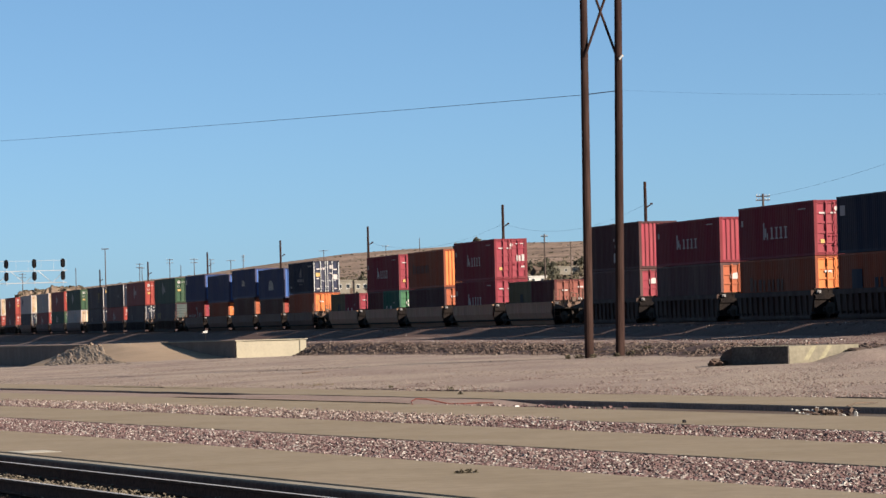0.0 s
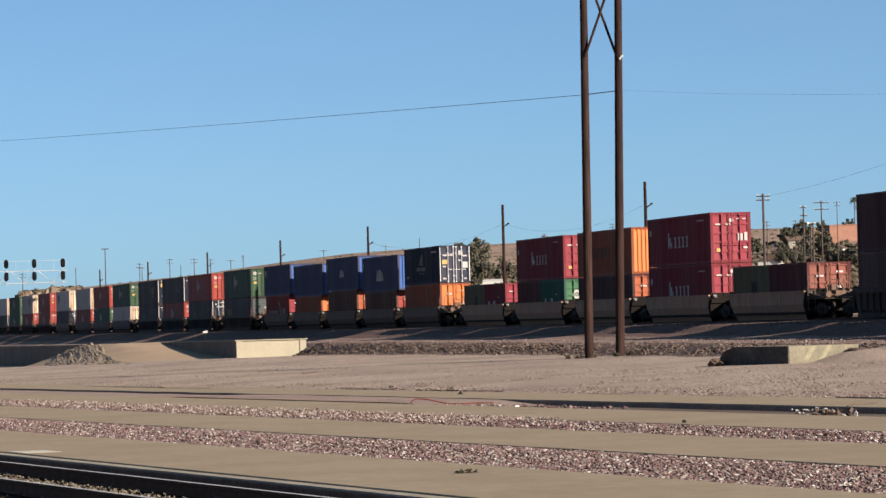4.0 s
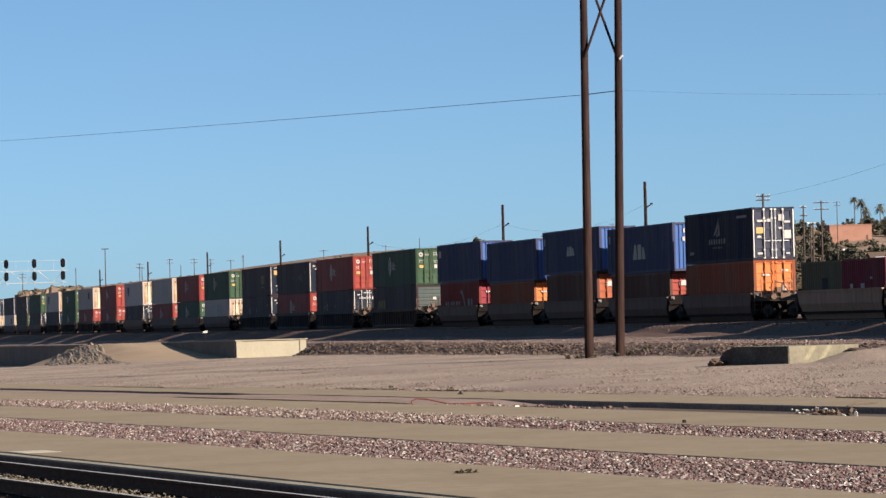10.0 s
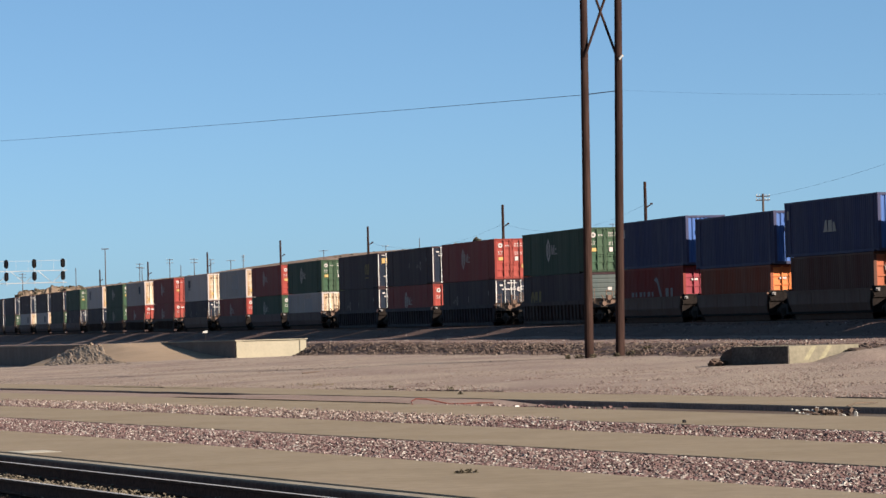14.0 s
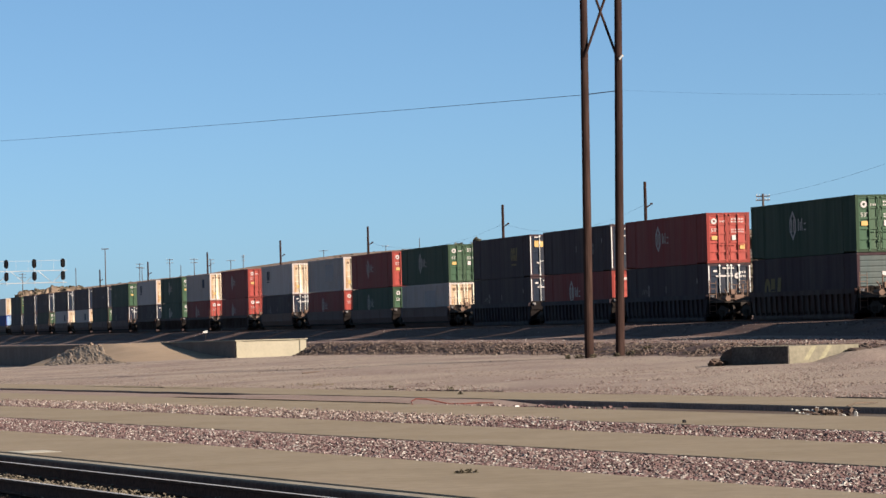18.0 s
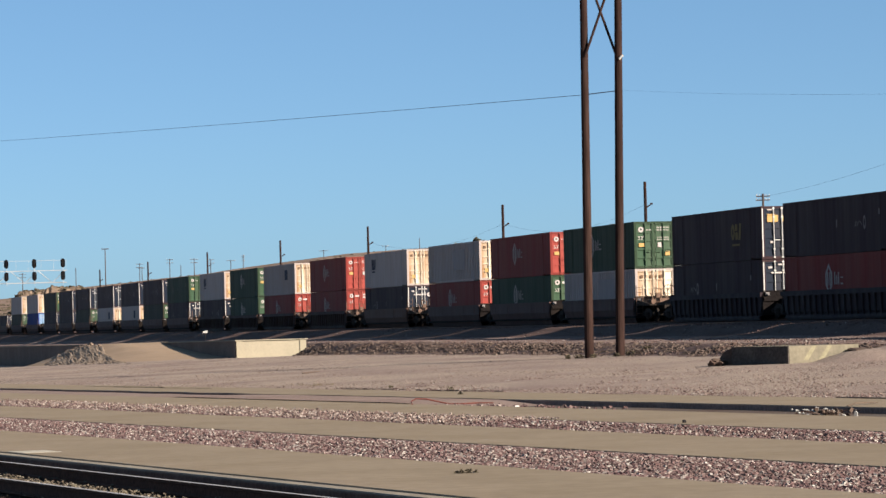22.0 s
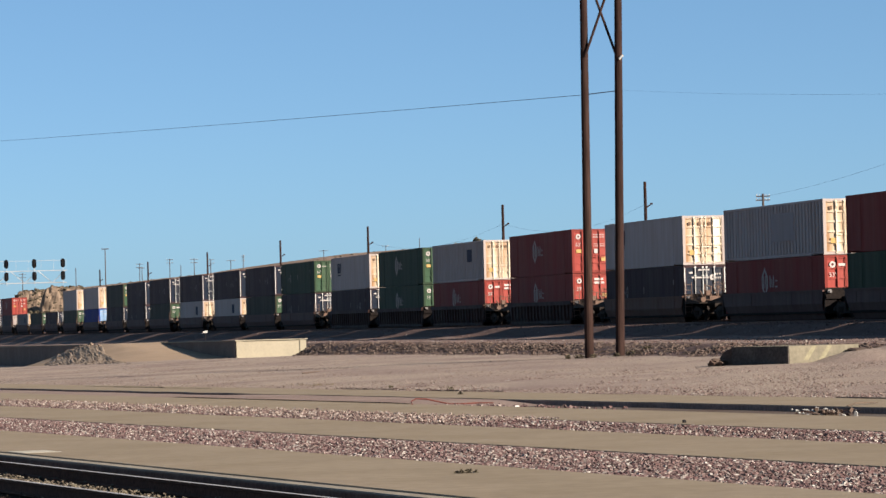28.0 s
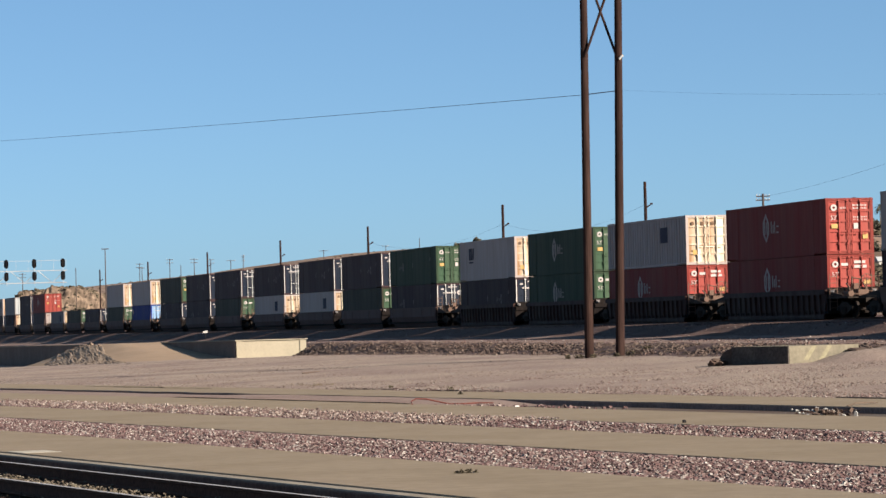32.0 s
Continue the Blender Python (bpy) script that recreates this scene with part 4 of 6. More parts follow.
                    rect((-0.52, -0.14, H * 0.80, H * 0.85), (0.18, 0.80, H * 0.84, H * 0.89), (0.16, 0.86, H * 0.76, H * 0.81))
                else:
                    rect((0.70, 1.05, H * 0.46, H * 0.54))
            return b.pieces("marking", PAINT["cream_mark"] if kind == "cream" and which == "mark" else PAINT["mark"] if which == "mark" else PAINT["yellow"])
        return cached(("marks", kind, which, L, H, w), go)
    return make("mark"), make("sticker")


PAINT["cream_mark"] = paint("rust_brown_lettering", (0.16, 0.10, 0.06), dirt=0.3)
LENGTH = {20: 6.058, 40: 12.192, 45: 13.716, 53: 16.154}


def container(feet, high, colour, end="doors", style="corrugated", logo="", marks="plain", end_colour="", label="", rods="", name="shipping_container"):
    L, H, w = LENGTH[feet], 2.896 if high else 2.591, 2.591 if feet == 53 else 2.438
    body, ends = PAINT[colour], lit_end_paint(PAINT[end_colour or colour])
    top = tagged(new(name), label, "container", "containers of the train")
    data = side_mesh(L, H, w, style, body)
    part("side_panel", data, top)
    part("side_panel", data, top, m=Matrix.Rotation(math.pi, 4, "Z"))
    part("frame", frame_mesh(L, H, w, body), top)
    for sx in (-1, 1):
        for sy in (-1, 1):
            for z in (0.0, H - 0.118):
                part("corner_casting", casting_mesh(body), top, m=pose(sx * (L / 2 - 0.089), sy * (w / 2 - 0.081), z))
    part("roof", roof_mesh(L, H, w, body), top)
    part("end_wall", endwall_mesh(L, H, w, "folds", body), top, m=Matrix.Rotation(math.pi, 4, "Z"))
    if end == "doors":
        rod = BRIGHT if rods == "bright" else ends
        for s in (-1, 1):
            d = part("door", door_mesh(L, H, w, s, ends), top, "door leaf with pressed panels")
            half = w / 2 - 0.16
            for k in (0.10, 0.52):
                part("locking_rod", rod_mesh(H, rod), d, "", pose(L / 2 + 0.005, s * half * k, 0))
        if rods == "bright":
            part("end_frame", end_frame_mesh(L, H, w), top, "bright steel frame round the doors")
    else:
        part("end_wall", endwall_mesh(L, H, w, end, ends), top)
    if end in ("doors", "level") or marks in ("num", "top_sticker"):
        a, b = end_marks(marks, L, H, w)
        for piece in a:
            part("marking", piece, top, "stencilled mark on the end")
        for piece in b:
            part("sticker", piece, top, "yellow sticker on the end")
        if marks in ("hub", "hub_low"):
            part("lettering", text_mesh("53'", 0.32, PAINT["mark"]), top, "white length marking", pose(L / 2 - 0.014, -0.86, H * 0.645))
    if logo:
        for piece in side_logo(logo, L, H, w):
            part("logo", piece, top, "faded maker's mark on the side")
    return top, L, H


# ---- well cars ----
CAR_FLOOR = 0.35        # above the rail


def well_side_mesh(Lw, ribbed, material):
    def make():
        b = Build()
        h = Lw / 2
        if ribbed:
            out = [(-h - 0.02, 1.42), (h + 0.02, 1.42), (h + 0.02, 1.22), (h - 0.50, -0.06), (-h + 0.50, -0.06), (-h - 0.02, 1.22)]
            b.prism(out, 1, -1.40, -1.365)
            b.box(-h - 0.04, h + 0.04, -1.53, -1.36, 1.20, 1.46)
            b.box(-h + 0.45, h - 0.45, -1.45, -1.36, 0.02, 0.16)
            k = round((Lw - 2.0) / 0.86)
            for i in range(k + 1):
                x = lerp(-h + 0.9, h - 0.9, i / k)
                b.prism([(-1.525, 1.205), (-1.39, 1.205), (-1.39, 0.165), (-1.45, 0.165), (-1.50, 0.45)], 0, x - 0.085, x + 0.085)
        else:
            # plate sides that turn under, as a trough
            cross = [(-1.44, 1.40), (-1.44, 0.74), (-1.32, 0.40), (-1.12, -0.07)]

            def reach(z):
                return h + 0.02 - 0.60 * clamp((1.22 - z) / 1.16)
            for (y0, z0), (y1, z1) in zip(cross, cross[1:]):
                vs = []
                for dy in (0.0, 0.035):
                    vs += [(-reach(z0), y0 + dy, z0), (reach(z0), y0 + dy, z0), (reach(z1), y1 + dy, z1), (-reach(z1), y1 + dy, z1)]
                b.add(vs, [(0, 1, 2, 3), (7, 6, 5, 4), (0, 4, 5, 1), (1, 5, 6, 2), (2, 6, 7, 3), (3, 7, 4, 0)])
            b.box(-h - 0.04, h + 0.04, -1.49, -1.36, 1.36, 1.46)
            for x in (-h + 1.6, -h * 0.4, h * 0.4, h - 1.6):
                b.box(x - 0.04, x + 0.04, -1.455, -1.435, 0.76, 1.355)
        return b.mesh("well_side", material)
    return cached(("well", Lw, ribbed, material.name), make)


def well_floor_mesh(Lw, material):
    def make():
        b = Build()
        h = Lw / 2
        b.prism([(-h - 0.12, 1.30), (-h, 1.30), (-h, 0.34), (h, 0.34), (h, 1.30), (h + 0.12, 1.30), (h + 0.12, 0.22), (-h - 0.12, 0.22)], 1, -1.40, 1.40)
        return b.mesh("well_floor", material)
    return cached(("floor", Lw, material.name), make)


def bulkhead_mesh(material):
    """The stiffened plate that closes an end of the well."""
    def make():
        b = Build().box(-0.03, 0.03, -1.36, 1.36, 1.02, 1.52)
        b.box(-0.02, 0.02, -1.14, 1.14, 0.24, 1.02)
        b.box(-0.06, 0.06, -1.38, 1.38, 1.48, 1.56)
        for y in (-1.1, -0.55, 0.0, 0.55, 1.1):
            b.box(-0.05, 0.05, y - 0.035, y + 0.035, 1.05, 1.475)
        return b.mesh("end_bulkhead", material)
    return cached(("bulkhead", material.name), make)


def platform_mesh(length, joined, material):
    """The narrow frame that joins a well to its bogie."""
    def make():
        b = Build()
        b.box(0, length, -0.42, 0.42, 0.72, 1.10)
        deck = min(0.22, length) if joined else length
        b.box(0, deck, -1.38, -0.42, 0.98, 1.05)
        b.box(0, deck, 0.42, 1.38, 0.98, 1.05)
        foot = deck + 0.05
        b.prism([(0.05, 1.06), (foot, 1.06), (0.05, 1.36)], 1, -1.36, -1.28)
        b.prism([(0.05, 1.06), (foot, 1.06), (0.05, 1.36)], 1, 1.28, 1.36)
        return b.mesh("end_platform", material)
    return cached(("platform", round(length, 2), joined, material.name), make)


def wheel_mesh():
    def make():
        b = Build()
        prof = [(-0.075, 0.455), (-0.045, 0.455), (-0.03, 0.425), (0.065, 0.415), (0.065, 0.34), (0.02, 0.33), (0.02, 0.12), (0.07, 0.11), (0.07, 0.0)]
        n = 18
        vs = [(r * math.cos(2 * math.pi * i / n), y, r * math.sin(2 * math.pi * i / n)) for i in range(n) for y, r in prof]
        k = len(prof)
        b.add(vs, [(i * k + j, i * k + j + 1, ((i + 1) % n) * k + j + 1, ((i + 1) % n) * k + j) for i in range(n) for j in range(k - 1)])
        return b.mesh("wheel", WHEEL)
    return cached("wheel", make)


def side_frame_mesh():
    def make():
        b = Build()
        out = [(-1.12, 0.34), (-1.12, 0.56), (-0.75, 0.62), (-0.35, 0.80), (0.35, 0.80), (0.75, 0.62), (1.12, 0.56), (1.12, 0.34), (0.72, 0.36), (0.40, 0.20),
               (-0.40, 0.20), (-0.72, 0.36)]
        b.prism(out, 1, -0.07, 0.07)
        for x in (-0.89, 0.89):
            b.tube((x, -0.13, 0.44), (x, 0.1, 0.44), 0.11, n=10)
        for x in (-0.2, 0.0, 0.2):
            b.tube((x, -0.09, 0.24), (x, -0.09, 0.56), 0.075, n=8)
        return b.mesh("side_frame", WHEEL)
    return cached("side_frame", make)


def axle_mesh():
    return cached("axle", lambda: Build().tube((0, -1.0, 0), (0, 1.0, 0), 0.08, n=8).mesh("axle", WHEEL))


def add_bogie(parent, x):
    bg_ = part("bogie", cached("bolster", lambda: Build().box(-0.22, 0.22, -1.0, 1.0, 0.48, 0.72).mesh("bogie", WHEEL)), parent, "dark cast bogie", pose(x, 0, 0))
    for sx in (-0.89, 0.89):
        part("axle", axle_mesh(), bg_, m=pose(sx, 0, 0.43))
        part("wheel", wheel_mesh(), bg_, m=pose(sx, -0.79, 0.43))
        part("wheel", wheel_mesh(), bg_, m=pose(sx, 0.79, 0.43, 0, 0, 180))
    for sy in (-1, 1):
        part("side_frame", side_frame_mesh(), bg_, m=pose(0, sy * 1.0, 0, 0, 0, 0 if sy < 0 else 180))


def coupler_mesh():
    def make():
        b = Build()
        b.box(-0.2, 0.55, -0.09, 0.09, 0.78, 0.96)
        b.box(0.5, 0.78, -0.17, 0.17, 0.72, 1.0)
        b.tube((0.2, -0.35, 0.8), (0.7, -0.28, 0.42), 0.03, n=6)
        return b.mesh("coupler", RUST)
    return cached("coupler", make)


def brake_gear_mesh():
    """Cylinders, valves and pipes on the end platform."""
    def make():
        b = Build()
        b.tube((-0.5, -0.75, 1.22), (0.35, -0.75, 1.22), 0.16, n=10)
        b.tube((-0.4, 0.7, 1.2), (0.3, 0.7, 1.2), 0.13, n=10)
        b.box(-0.2, 0.2, -0.3, 0.25, 1.1, 1.42)
        b.tube((0.2, -0.75, 1.2), (0.5, 0.3, 1.15), 0.03, n=6)
        b.tube((-0.3, 0.1, 1.4), (-0.3, 0.75, 1.3), 0.025, n=6)
        return b.mesh("brake_gear", GEAR)
    return cached("brake", make)


def hand_wheel_mesh():
    def make():
        b = Build()
        n = 16
        for i in range(n):
            a, c = 2 * math.pi * i / n, 2 * math.pi * (i + 1) / n
            b.tube((0, 0.28 * math.cos(a), 0.28 * math.sin(a)), (0, 0.28 * math.cos(c), 0.28 * math.sin(c)), 0.02, n=5, caps=False)
        for i in range(4):
            a = math.pi / 4 * i
            b.tube((0, -0.28 * math.cos(a), -0.28 * math.sin(a)), (0, 0.28 * math.cos(a), 0.28 * math.sin(a)), 0.014, n=5)
        b.tube((0, 0, -0.9), (0, 0, 0), 0.03, n=6)
        return b.mesh("brake_wheel", GEAR)
    return cached("handwheel", make)


def brake_stand_mesh():
    """The upright frame and bent pipes at a car's end."""
    def make():
        b = Build()
        b.tube((0, -0.18, 1.0), (0, -0.18, 2.1), 0.035, n=6)
        b.tube((0, 0.22, 1.0), (0.1, 0.18, 2.0), 0.03, n=6)
        b.tube((0, -0.2, 2.05), (0.1, 0.25, 1.95), 0.03, n=6)
        b.box(-0.08, 0.1, -0.12, 0.14, 1.45, 1.75)
        b.tube((0.1, 0.1, 1.1), (0.6, -0.2, 0.55), 0.03, n=6)
        b.tube((0.1, -0.15, 1.1), (0.5, -0.5, 0.5), 0.025, n=6)
        for y0 in (-0.55, 0.35):
            # a hose that bows out and down
            b.pipe([(0.15, y0, 1.75), (0.42, y0 + 0.05, 1.55), (0.52, y0 + 0.10, 1.15), (0.40, y0 + 0.16, 0.75), (0.22, y0 + 0.18, 0.62)], [0.035] * 5, n=6)
        return b.mesh("brake_stand", GEAR)
    return cached("stand", make)


def ladder_mesh():
    def make():
        b = Build()
        for y in (-0.2, 0.2):
            b.tube((0, y, 0.35), (0, y, 2.25), 0.022, n=5)
        for i in range(6):
            b.tube((0, -0.2, 0.5 + i * 0.32), (0, 0.2, 0.5 + i * 0.32), 0.018, n=5)
        return b.mesh("ladder", GEAR)
    return cached("ladder", make)


def lift_bracket_mesh():
    return cached("bracket", lambda: Build().box(-0.10, 0.10, -0.10, 0.10, 0, 0.16).box(-0.16, 0.16, -0.03, 0.03, 0.0, 0.10).mesh("bracket", PAINT["grey"]))


def well_car(L, ribbed, material, gap_e, gap_w, label):
    """One unit: the well, its end frames, and its bogies; gap_e and gap_w are the spaces to the next wells."""
    Lw = L + 0.16
    h = Lw / 2
    top = tagged(new("well_car"), label, "railway car", "well cars of the train")
    data = well_side_mesh(Lw, ribbed, material)
    part("well_side", data, top)
    part("well_side", data, top, m=Matrix.Rotation(math.pi, 4, "Z"))
    part("well_floor", well_floor_mesh(Lw, GAP_SHADE), top)
    for s in (-1, 1):
        part("end_bulkhead", bulkhead_mesh(GAP_SHADE), top, "", pose(s * (h + 0.03), 0, 0))
    for s, gap in ((1, gap_e), (-1, gap_w)):
        joined = gap < 5.0
        reach = (gap - 0.16) / 2 - (0.06 if joined else 0.75)
        turn = Matrix.Rotation(0 if s > 0 else math.pi, 4, "Z")
        part("end_platform", platform_mesh(reach, joined, GAP_SHADE if joined else WHEEL), top, "", turn @ pose(h, 0, 0))
        for y in (-1.15, 1.15):
            part("bracket", lift_bracket_mesh(), top, "pale corner bracket", turn @ pose(h + 0.14, y, 1.30))
        if joined:
            if s < 0:
                add_bogie(top, -h - (gap - 0.16) / 2)
        else:
            add_bogie(top, s * (h + reach - 1.35))
            part("coupler", coupler_mesh(), top, "rusty coupler", turn @ pose(h + reach, 0, 0))
            part("brake_gear", brake_gear_mesh(), top, "brake cylinders and pipes", turn @ pose(h + 1.5, 0, 0))
            part("brake_wheel", hand_wheel_mesh(), top, "", turn @ pose(h + 0.95, 0.45, 1.95))
            part("brake_stand", brake_stand_mesh(), top, "", turn @ pose(h + 1.15, -0.25, 0))
            part("ladder", ladder_mesh(), top, "", turn @ pose(h + 0.75, 1.0, 0))
            part("ladder", ladder_mesh(), top, "", turn @ pose(h + 0.75, -1.3, 0))
    return top


# ---- the train ----
WORD = {"red": "cherry red", "maroon": "dark maroon", "orange": "bright orange", "rust_orange": "faded orange", "umber": "dull umber", "plum": "dark plum", "brown": "rusty brown", "navy": "navy blue",
        "blue": "deep blue", "royal": "royal blue", "brick": "brick red", "green": "dark green", "slate": "dark slate grey", "violet": "dark violet grey",
        "moss": "dark moss green", "olive": "dull olive", "white": "weathered white", "grey": "pale grey", "teal": "teal green", "cream": "cream", "sea": "grey green"}
SIZE = {20: "twenty-foot", 40: "forty-foot", 45: "forty-five-foot", 53: "fifty-three-foot"}
K = dict


def box(feet, colour, end="doors", style="corrugated", logo="", marks="plain", end_colour="", high=True, rods="", note=""):
    return K(feet=feet, colour=colour, end=end, style=style, logo=logo, marks=marks, end_colour=end_colour, high=high, rods=rods, note=note)


def hub(colour, low=False):
    return box(53, colour, style="plate", logo="low_diamond" if low else "diamond", marks="hub_low" if low else "hub",
               note="with a pale diamond mark")


def dark(low=False, colour="slate", logo=None, marks="umax"):
    return box(53, colour, style="plate", logo=logo or ("wordmark" if low else "wordmark_end"), marks=marks, rods="bright", end_colour="ink", note="with bright door rods")



kline = box(40, "red", logo="serif", marks="square", end_colour="red", note="with a faded pale name")
kline_low = K(kline, logo="serif")
white48 = box(53, "white", style="plate", logo="blue_box", marks="cream", end_colour="cream", note="with rust-stained doors in sunlit cream")
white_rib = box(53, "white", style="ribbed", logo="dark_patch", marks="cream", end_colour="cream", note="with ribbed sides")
blue45 = box(45, "blue", end="folds", logo="", marks="top_sticker", end_colour="sunlit_azure")

# front to rear: where the near end stands along the track at the start, the car, the lower and the upper load
# end_colour: brighter paint on many ends, with sunlight put into the colour
CONSIST = [
    (130.05, "ribbed", "car_dark", [box(40, "rust_orange", marks="plain")], box(40, "navy")),
    (145.65, "ribbed", "car_dark", [box(40, "rust_orange", logo="dark_word_low")], box(40, "navy", logo="corner")),
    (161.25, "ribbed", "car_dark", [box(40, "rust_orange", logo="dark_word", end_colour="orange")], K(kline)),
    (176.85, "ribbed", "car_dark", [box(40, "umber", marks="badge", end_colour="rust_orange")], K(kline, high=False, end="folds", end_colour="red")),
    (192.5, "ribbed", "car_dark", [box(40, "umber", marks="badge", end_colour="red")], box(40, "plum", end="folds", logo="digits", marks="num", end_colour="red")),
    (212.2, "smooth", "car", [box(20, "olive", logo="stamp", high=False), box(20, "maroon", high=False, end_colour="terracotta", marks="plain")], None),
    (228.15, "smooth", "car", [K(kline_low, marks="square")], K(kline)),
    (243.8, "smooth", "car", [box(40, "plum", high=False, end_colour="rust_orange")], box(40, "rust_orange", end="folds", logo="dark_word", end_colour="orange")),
    (259.45, "smooth", "car", [box(20, "maroon", high=False), box(20, "teal", high=False, logo="twins", marks="wheel", end_colour="lime")], K(kline)),
    (275.0, "smooth", "car", [box(20, "olive", logo="stamp", high=False), box(20, "red", high=False, logo="twins", marks="square", end_colour="red")], None),
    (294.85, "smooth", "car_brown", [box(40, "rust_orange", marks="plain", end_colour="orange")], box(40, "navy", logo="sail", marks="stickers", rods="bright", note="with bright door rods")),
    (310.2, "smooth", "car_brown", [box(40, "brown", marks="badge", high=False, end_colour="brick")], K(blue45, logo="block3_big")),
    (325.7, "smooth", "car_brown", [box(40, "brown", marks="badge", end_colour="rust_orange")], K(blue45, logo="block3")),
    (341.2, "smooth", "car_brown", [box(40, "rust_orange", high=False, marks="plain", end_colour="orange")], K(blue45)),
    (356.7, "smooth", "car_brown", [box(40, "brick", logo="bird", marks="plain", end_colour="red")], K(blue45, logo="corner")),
    (376.7, "ribbed", "car_dark", [box(53, "slate", end="level", style="plate", logo="gold_left", marks="gold_low", end_colour="sea")], hub("green")),
    (400.7, "ribbed", "car_blue", [dark(True)], hub("brick")),
    (420.1, "ribbed", "car_blue", [hub("brick", True)], dark()),
    (439.8, "ribbed", "car_blue", [dark(True)], dark(logo="gold", marks="gold")),
    (463.7, "smooth", "car_smoke", [K(white_rib, logo="pale_patch")], hub("green")),
    (483.2, "smooth", "car_smoke", [hub("green", True)], hub("brick")),
    (502.7, "smooth", "car_smoke", [hub("brick", True)], K(white_rib, logo="pale_patch")),
    (526.5, "smooth", "car_brown", [dark(True)], K(white48)),
    (550.4, "ribbed", "car_dark", [hub("brick", True)], hub("brick")),
    (574.0, "ribbed", "car_dark", [hub("brick", True)], K(white_rib)),
    (593.5, "ribbed", "car_dark", [hub("green", True)], hub("green")),
    (613.3, "ribbed", "car_dark", [dark()], K(white48)),
    (637.1, "smooth", "car_smoke", [dark(True)], box(53, "green", style="plate", logo="wordmark", marks="hub", end_colour="green")),
    (656.8, "smooth", "car_smoke", [box(53, "moss", style="plate", marks="hub_low", end_colour="green")], dark(colour="violet")),
    (676.5, "smooth", "car_smoke", [K(white_rib, style="plate")], dark(colour="violet")),
    (700.2, "smooth", "car_smoke", [K(white_rib, style="plate")], dark(colour="violet")),
    (723.9, "smooth", "car_smoke", [box(53, "moss", style="plate", marks="hub_low", end_colour="green")], dark(colour="violet")),
    (743.6, "smooth", "car_smoke", [dark(True, colour="violet")], dark(colour="violet")),
    (763.3, "smooth", "car_smoke", [dark(True)], box(53, "moss", style="plate", marks="hub", end_colour="green")),
    (787.4, "smooth", "car_smoke", [box(53, "royal", style="plate", marks="umax", logo="corner", end_colour="pale_blue")], K(white48, logo="")),
    (811.1, "smooth", "car_smoke", [box(53, "moss", style="plate", marks="hub_low", end_colour="green")], K(white48, logo="")),
    (834.0, "smooth", "car_smoke", [dark(True)], None),
    (855.0, "smooth", "car_smoke", [box(53, "moss", style="plate", marks="hub_low", end_colour="green")], None),
    (875.0, "smooth", "car_smoke", [K(white_rib, colour="grey")], None),
    (898.8, "smooth", "car_smoke", [box(53, "violet", style="plate", marks="cream", end_colour="white")], hub("brick")),
    (918.5, "smooth", "car_smoke", [dark(True)], dark(colour="slate")),
    (942.3, "smooth", "car_smoke", [K(white_rib, colour="violet")], box(53, "grey", end="wide", style="plate")),
    (962.0, "smooth", "car_smoke", [dark(True)], K(white_rib)),
]
MOVERS = []
BASE_TURN = Matrix.Rotation(math.atan2(-U.y, -U.x), 4, "Z")


def travelled(t):
    return 12.2233 * t - 0.0069 * ((t - 16) ** 2 - 256)


def on_track(s, z, t):
    return Matrix.Translation(N * TRACK_Q + U * (s - travelled(t)) + Vector((0, 0, z))) @ BASE_TURN


def load(spec, near_end, z, label_extra):
    k = dict(spec)
    words = "%s %s shipping container %s" % (WORD[k["colour"]], SIZE[k["feet"]], k.pop("note") or label_extra)
    ob, L, H = container(label=words, **k)
    MOVERS.append((ob, near_end + L / 2, z))
    return L, H


def make_train():
    CAR_WORD = {"car_dark": "dark grey", "car_smoke": "smoky brown", "car": "dusty grey-brown", "car_brown": "dull brown", "car_blue": "dark blue"}
    for i, (e, kind, colour, lower, upper) in enumerate(CONSIST):
        low_l = 12.192 if lower[0]["feet"] in (20, 40) else 16.154
        gap_w = CONSIST[i + 1][0] - e - low_l if i + 1 < len(CONSIST) else 7.6
        prev = CONSIST[i - 1] if i else None
        gap_e = e - (prev[0] + (12.192 if prev[3][0]["feet"] in (20, 40) else 16.154)) if prev else 7.6
        car = well_car(low_l, kind == "ribbed", PAINT[colour], gap_e, gap_w,
                       "%s steel well car with %s sides" % (CAR_WORD[colour], "ribbed" if kind == "ribbed" else "smooth"))
        MOVERS.append((car, e + low_l / 2, RAIL_Z))
        z = RAIL_Z + CAR_FLOOR
        if len(lower) == 2:
            load(lower[1], e, z, "standing low in a well car")
            _, H = load(lower[0], e + 6.134, z, "standing low in a well car")
        else:
            _, H = load(lower[0], e, z, "standing low in a well car")
        if upper:
            up_l = LENGTH[upper["feet"]]
            load(upper, e - (up_l - low_l) / 2, z + H + 0.028, "stacked on another container")


def motions():
    """The train rolls by at an even, slightly slowing pace."""
    for ob, s, z in MOVERS:
        walk(ob, [(t, on_track(s, z, t)) for t in (0.0, 4.0, 8.0, 12.0, 16.0, 20.0, 24.0, 28.0, 32.0)])


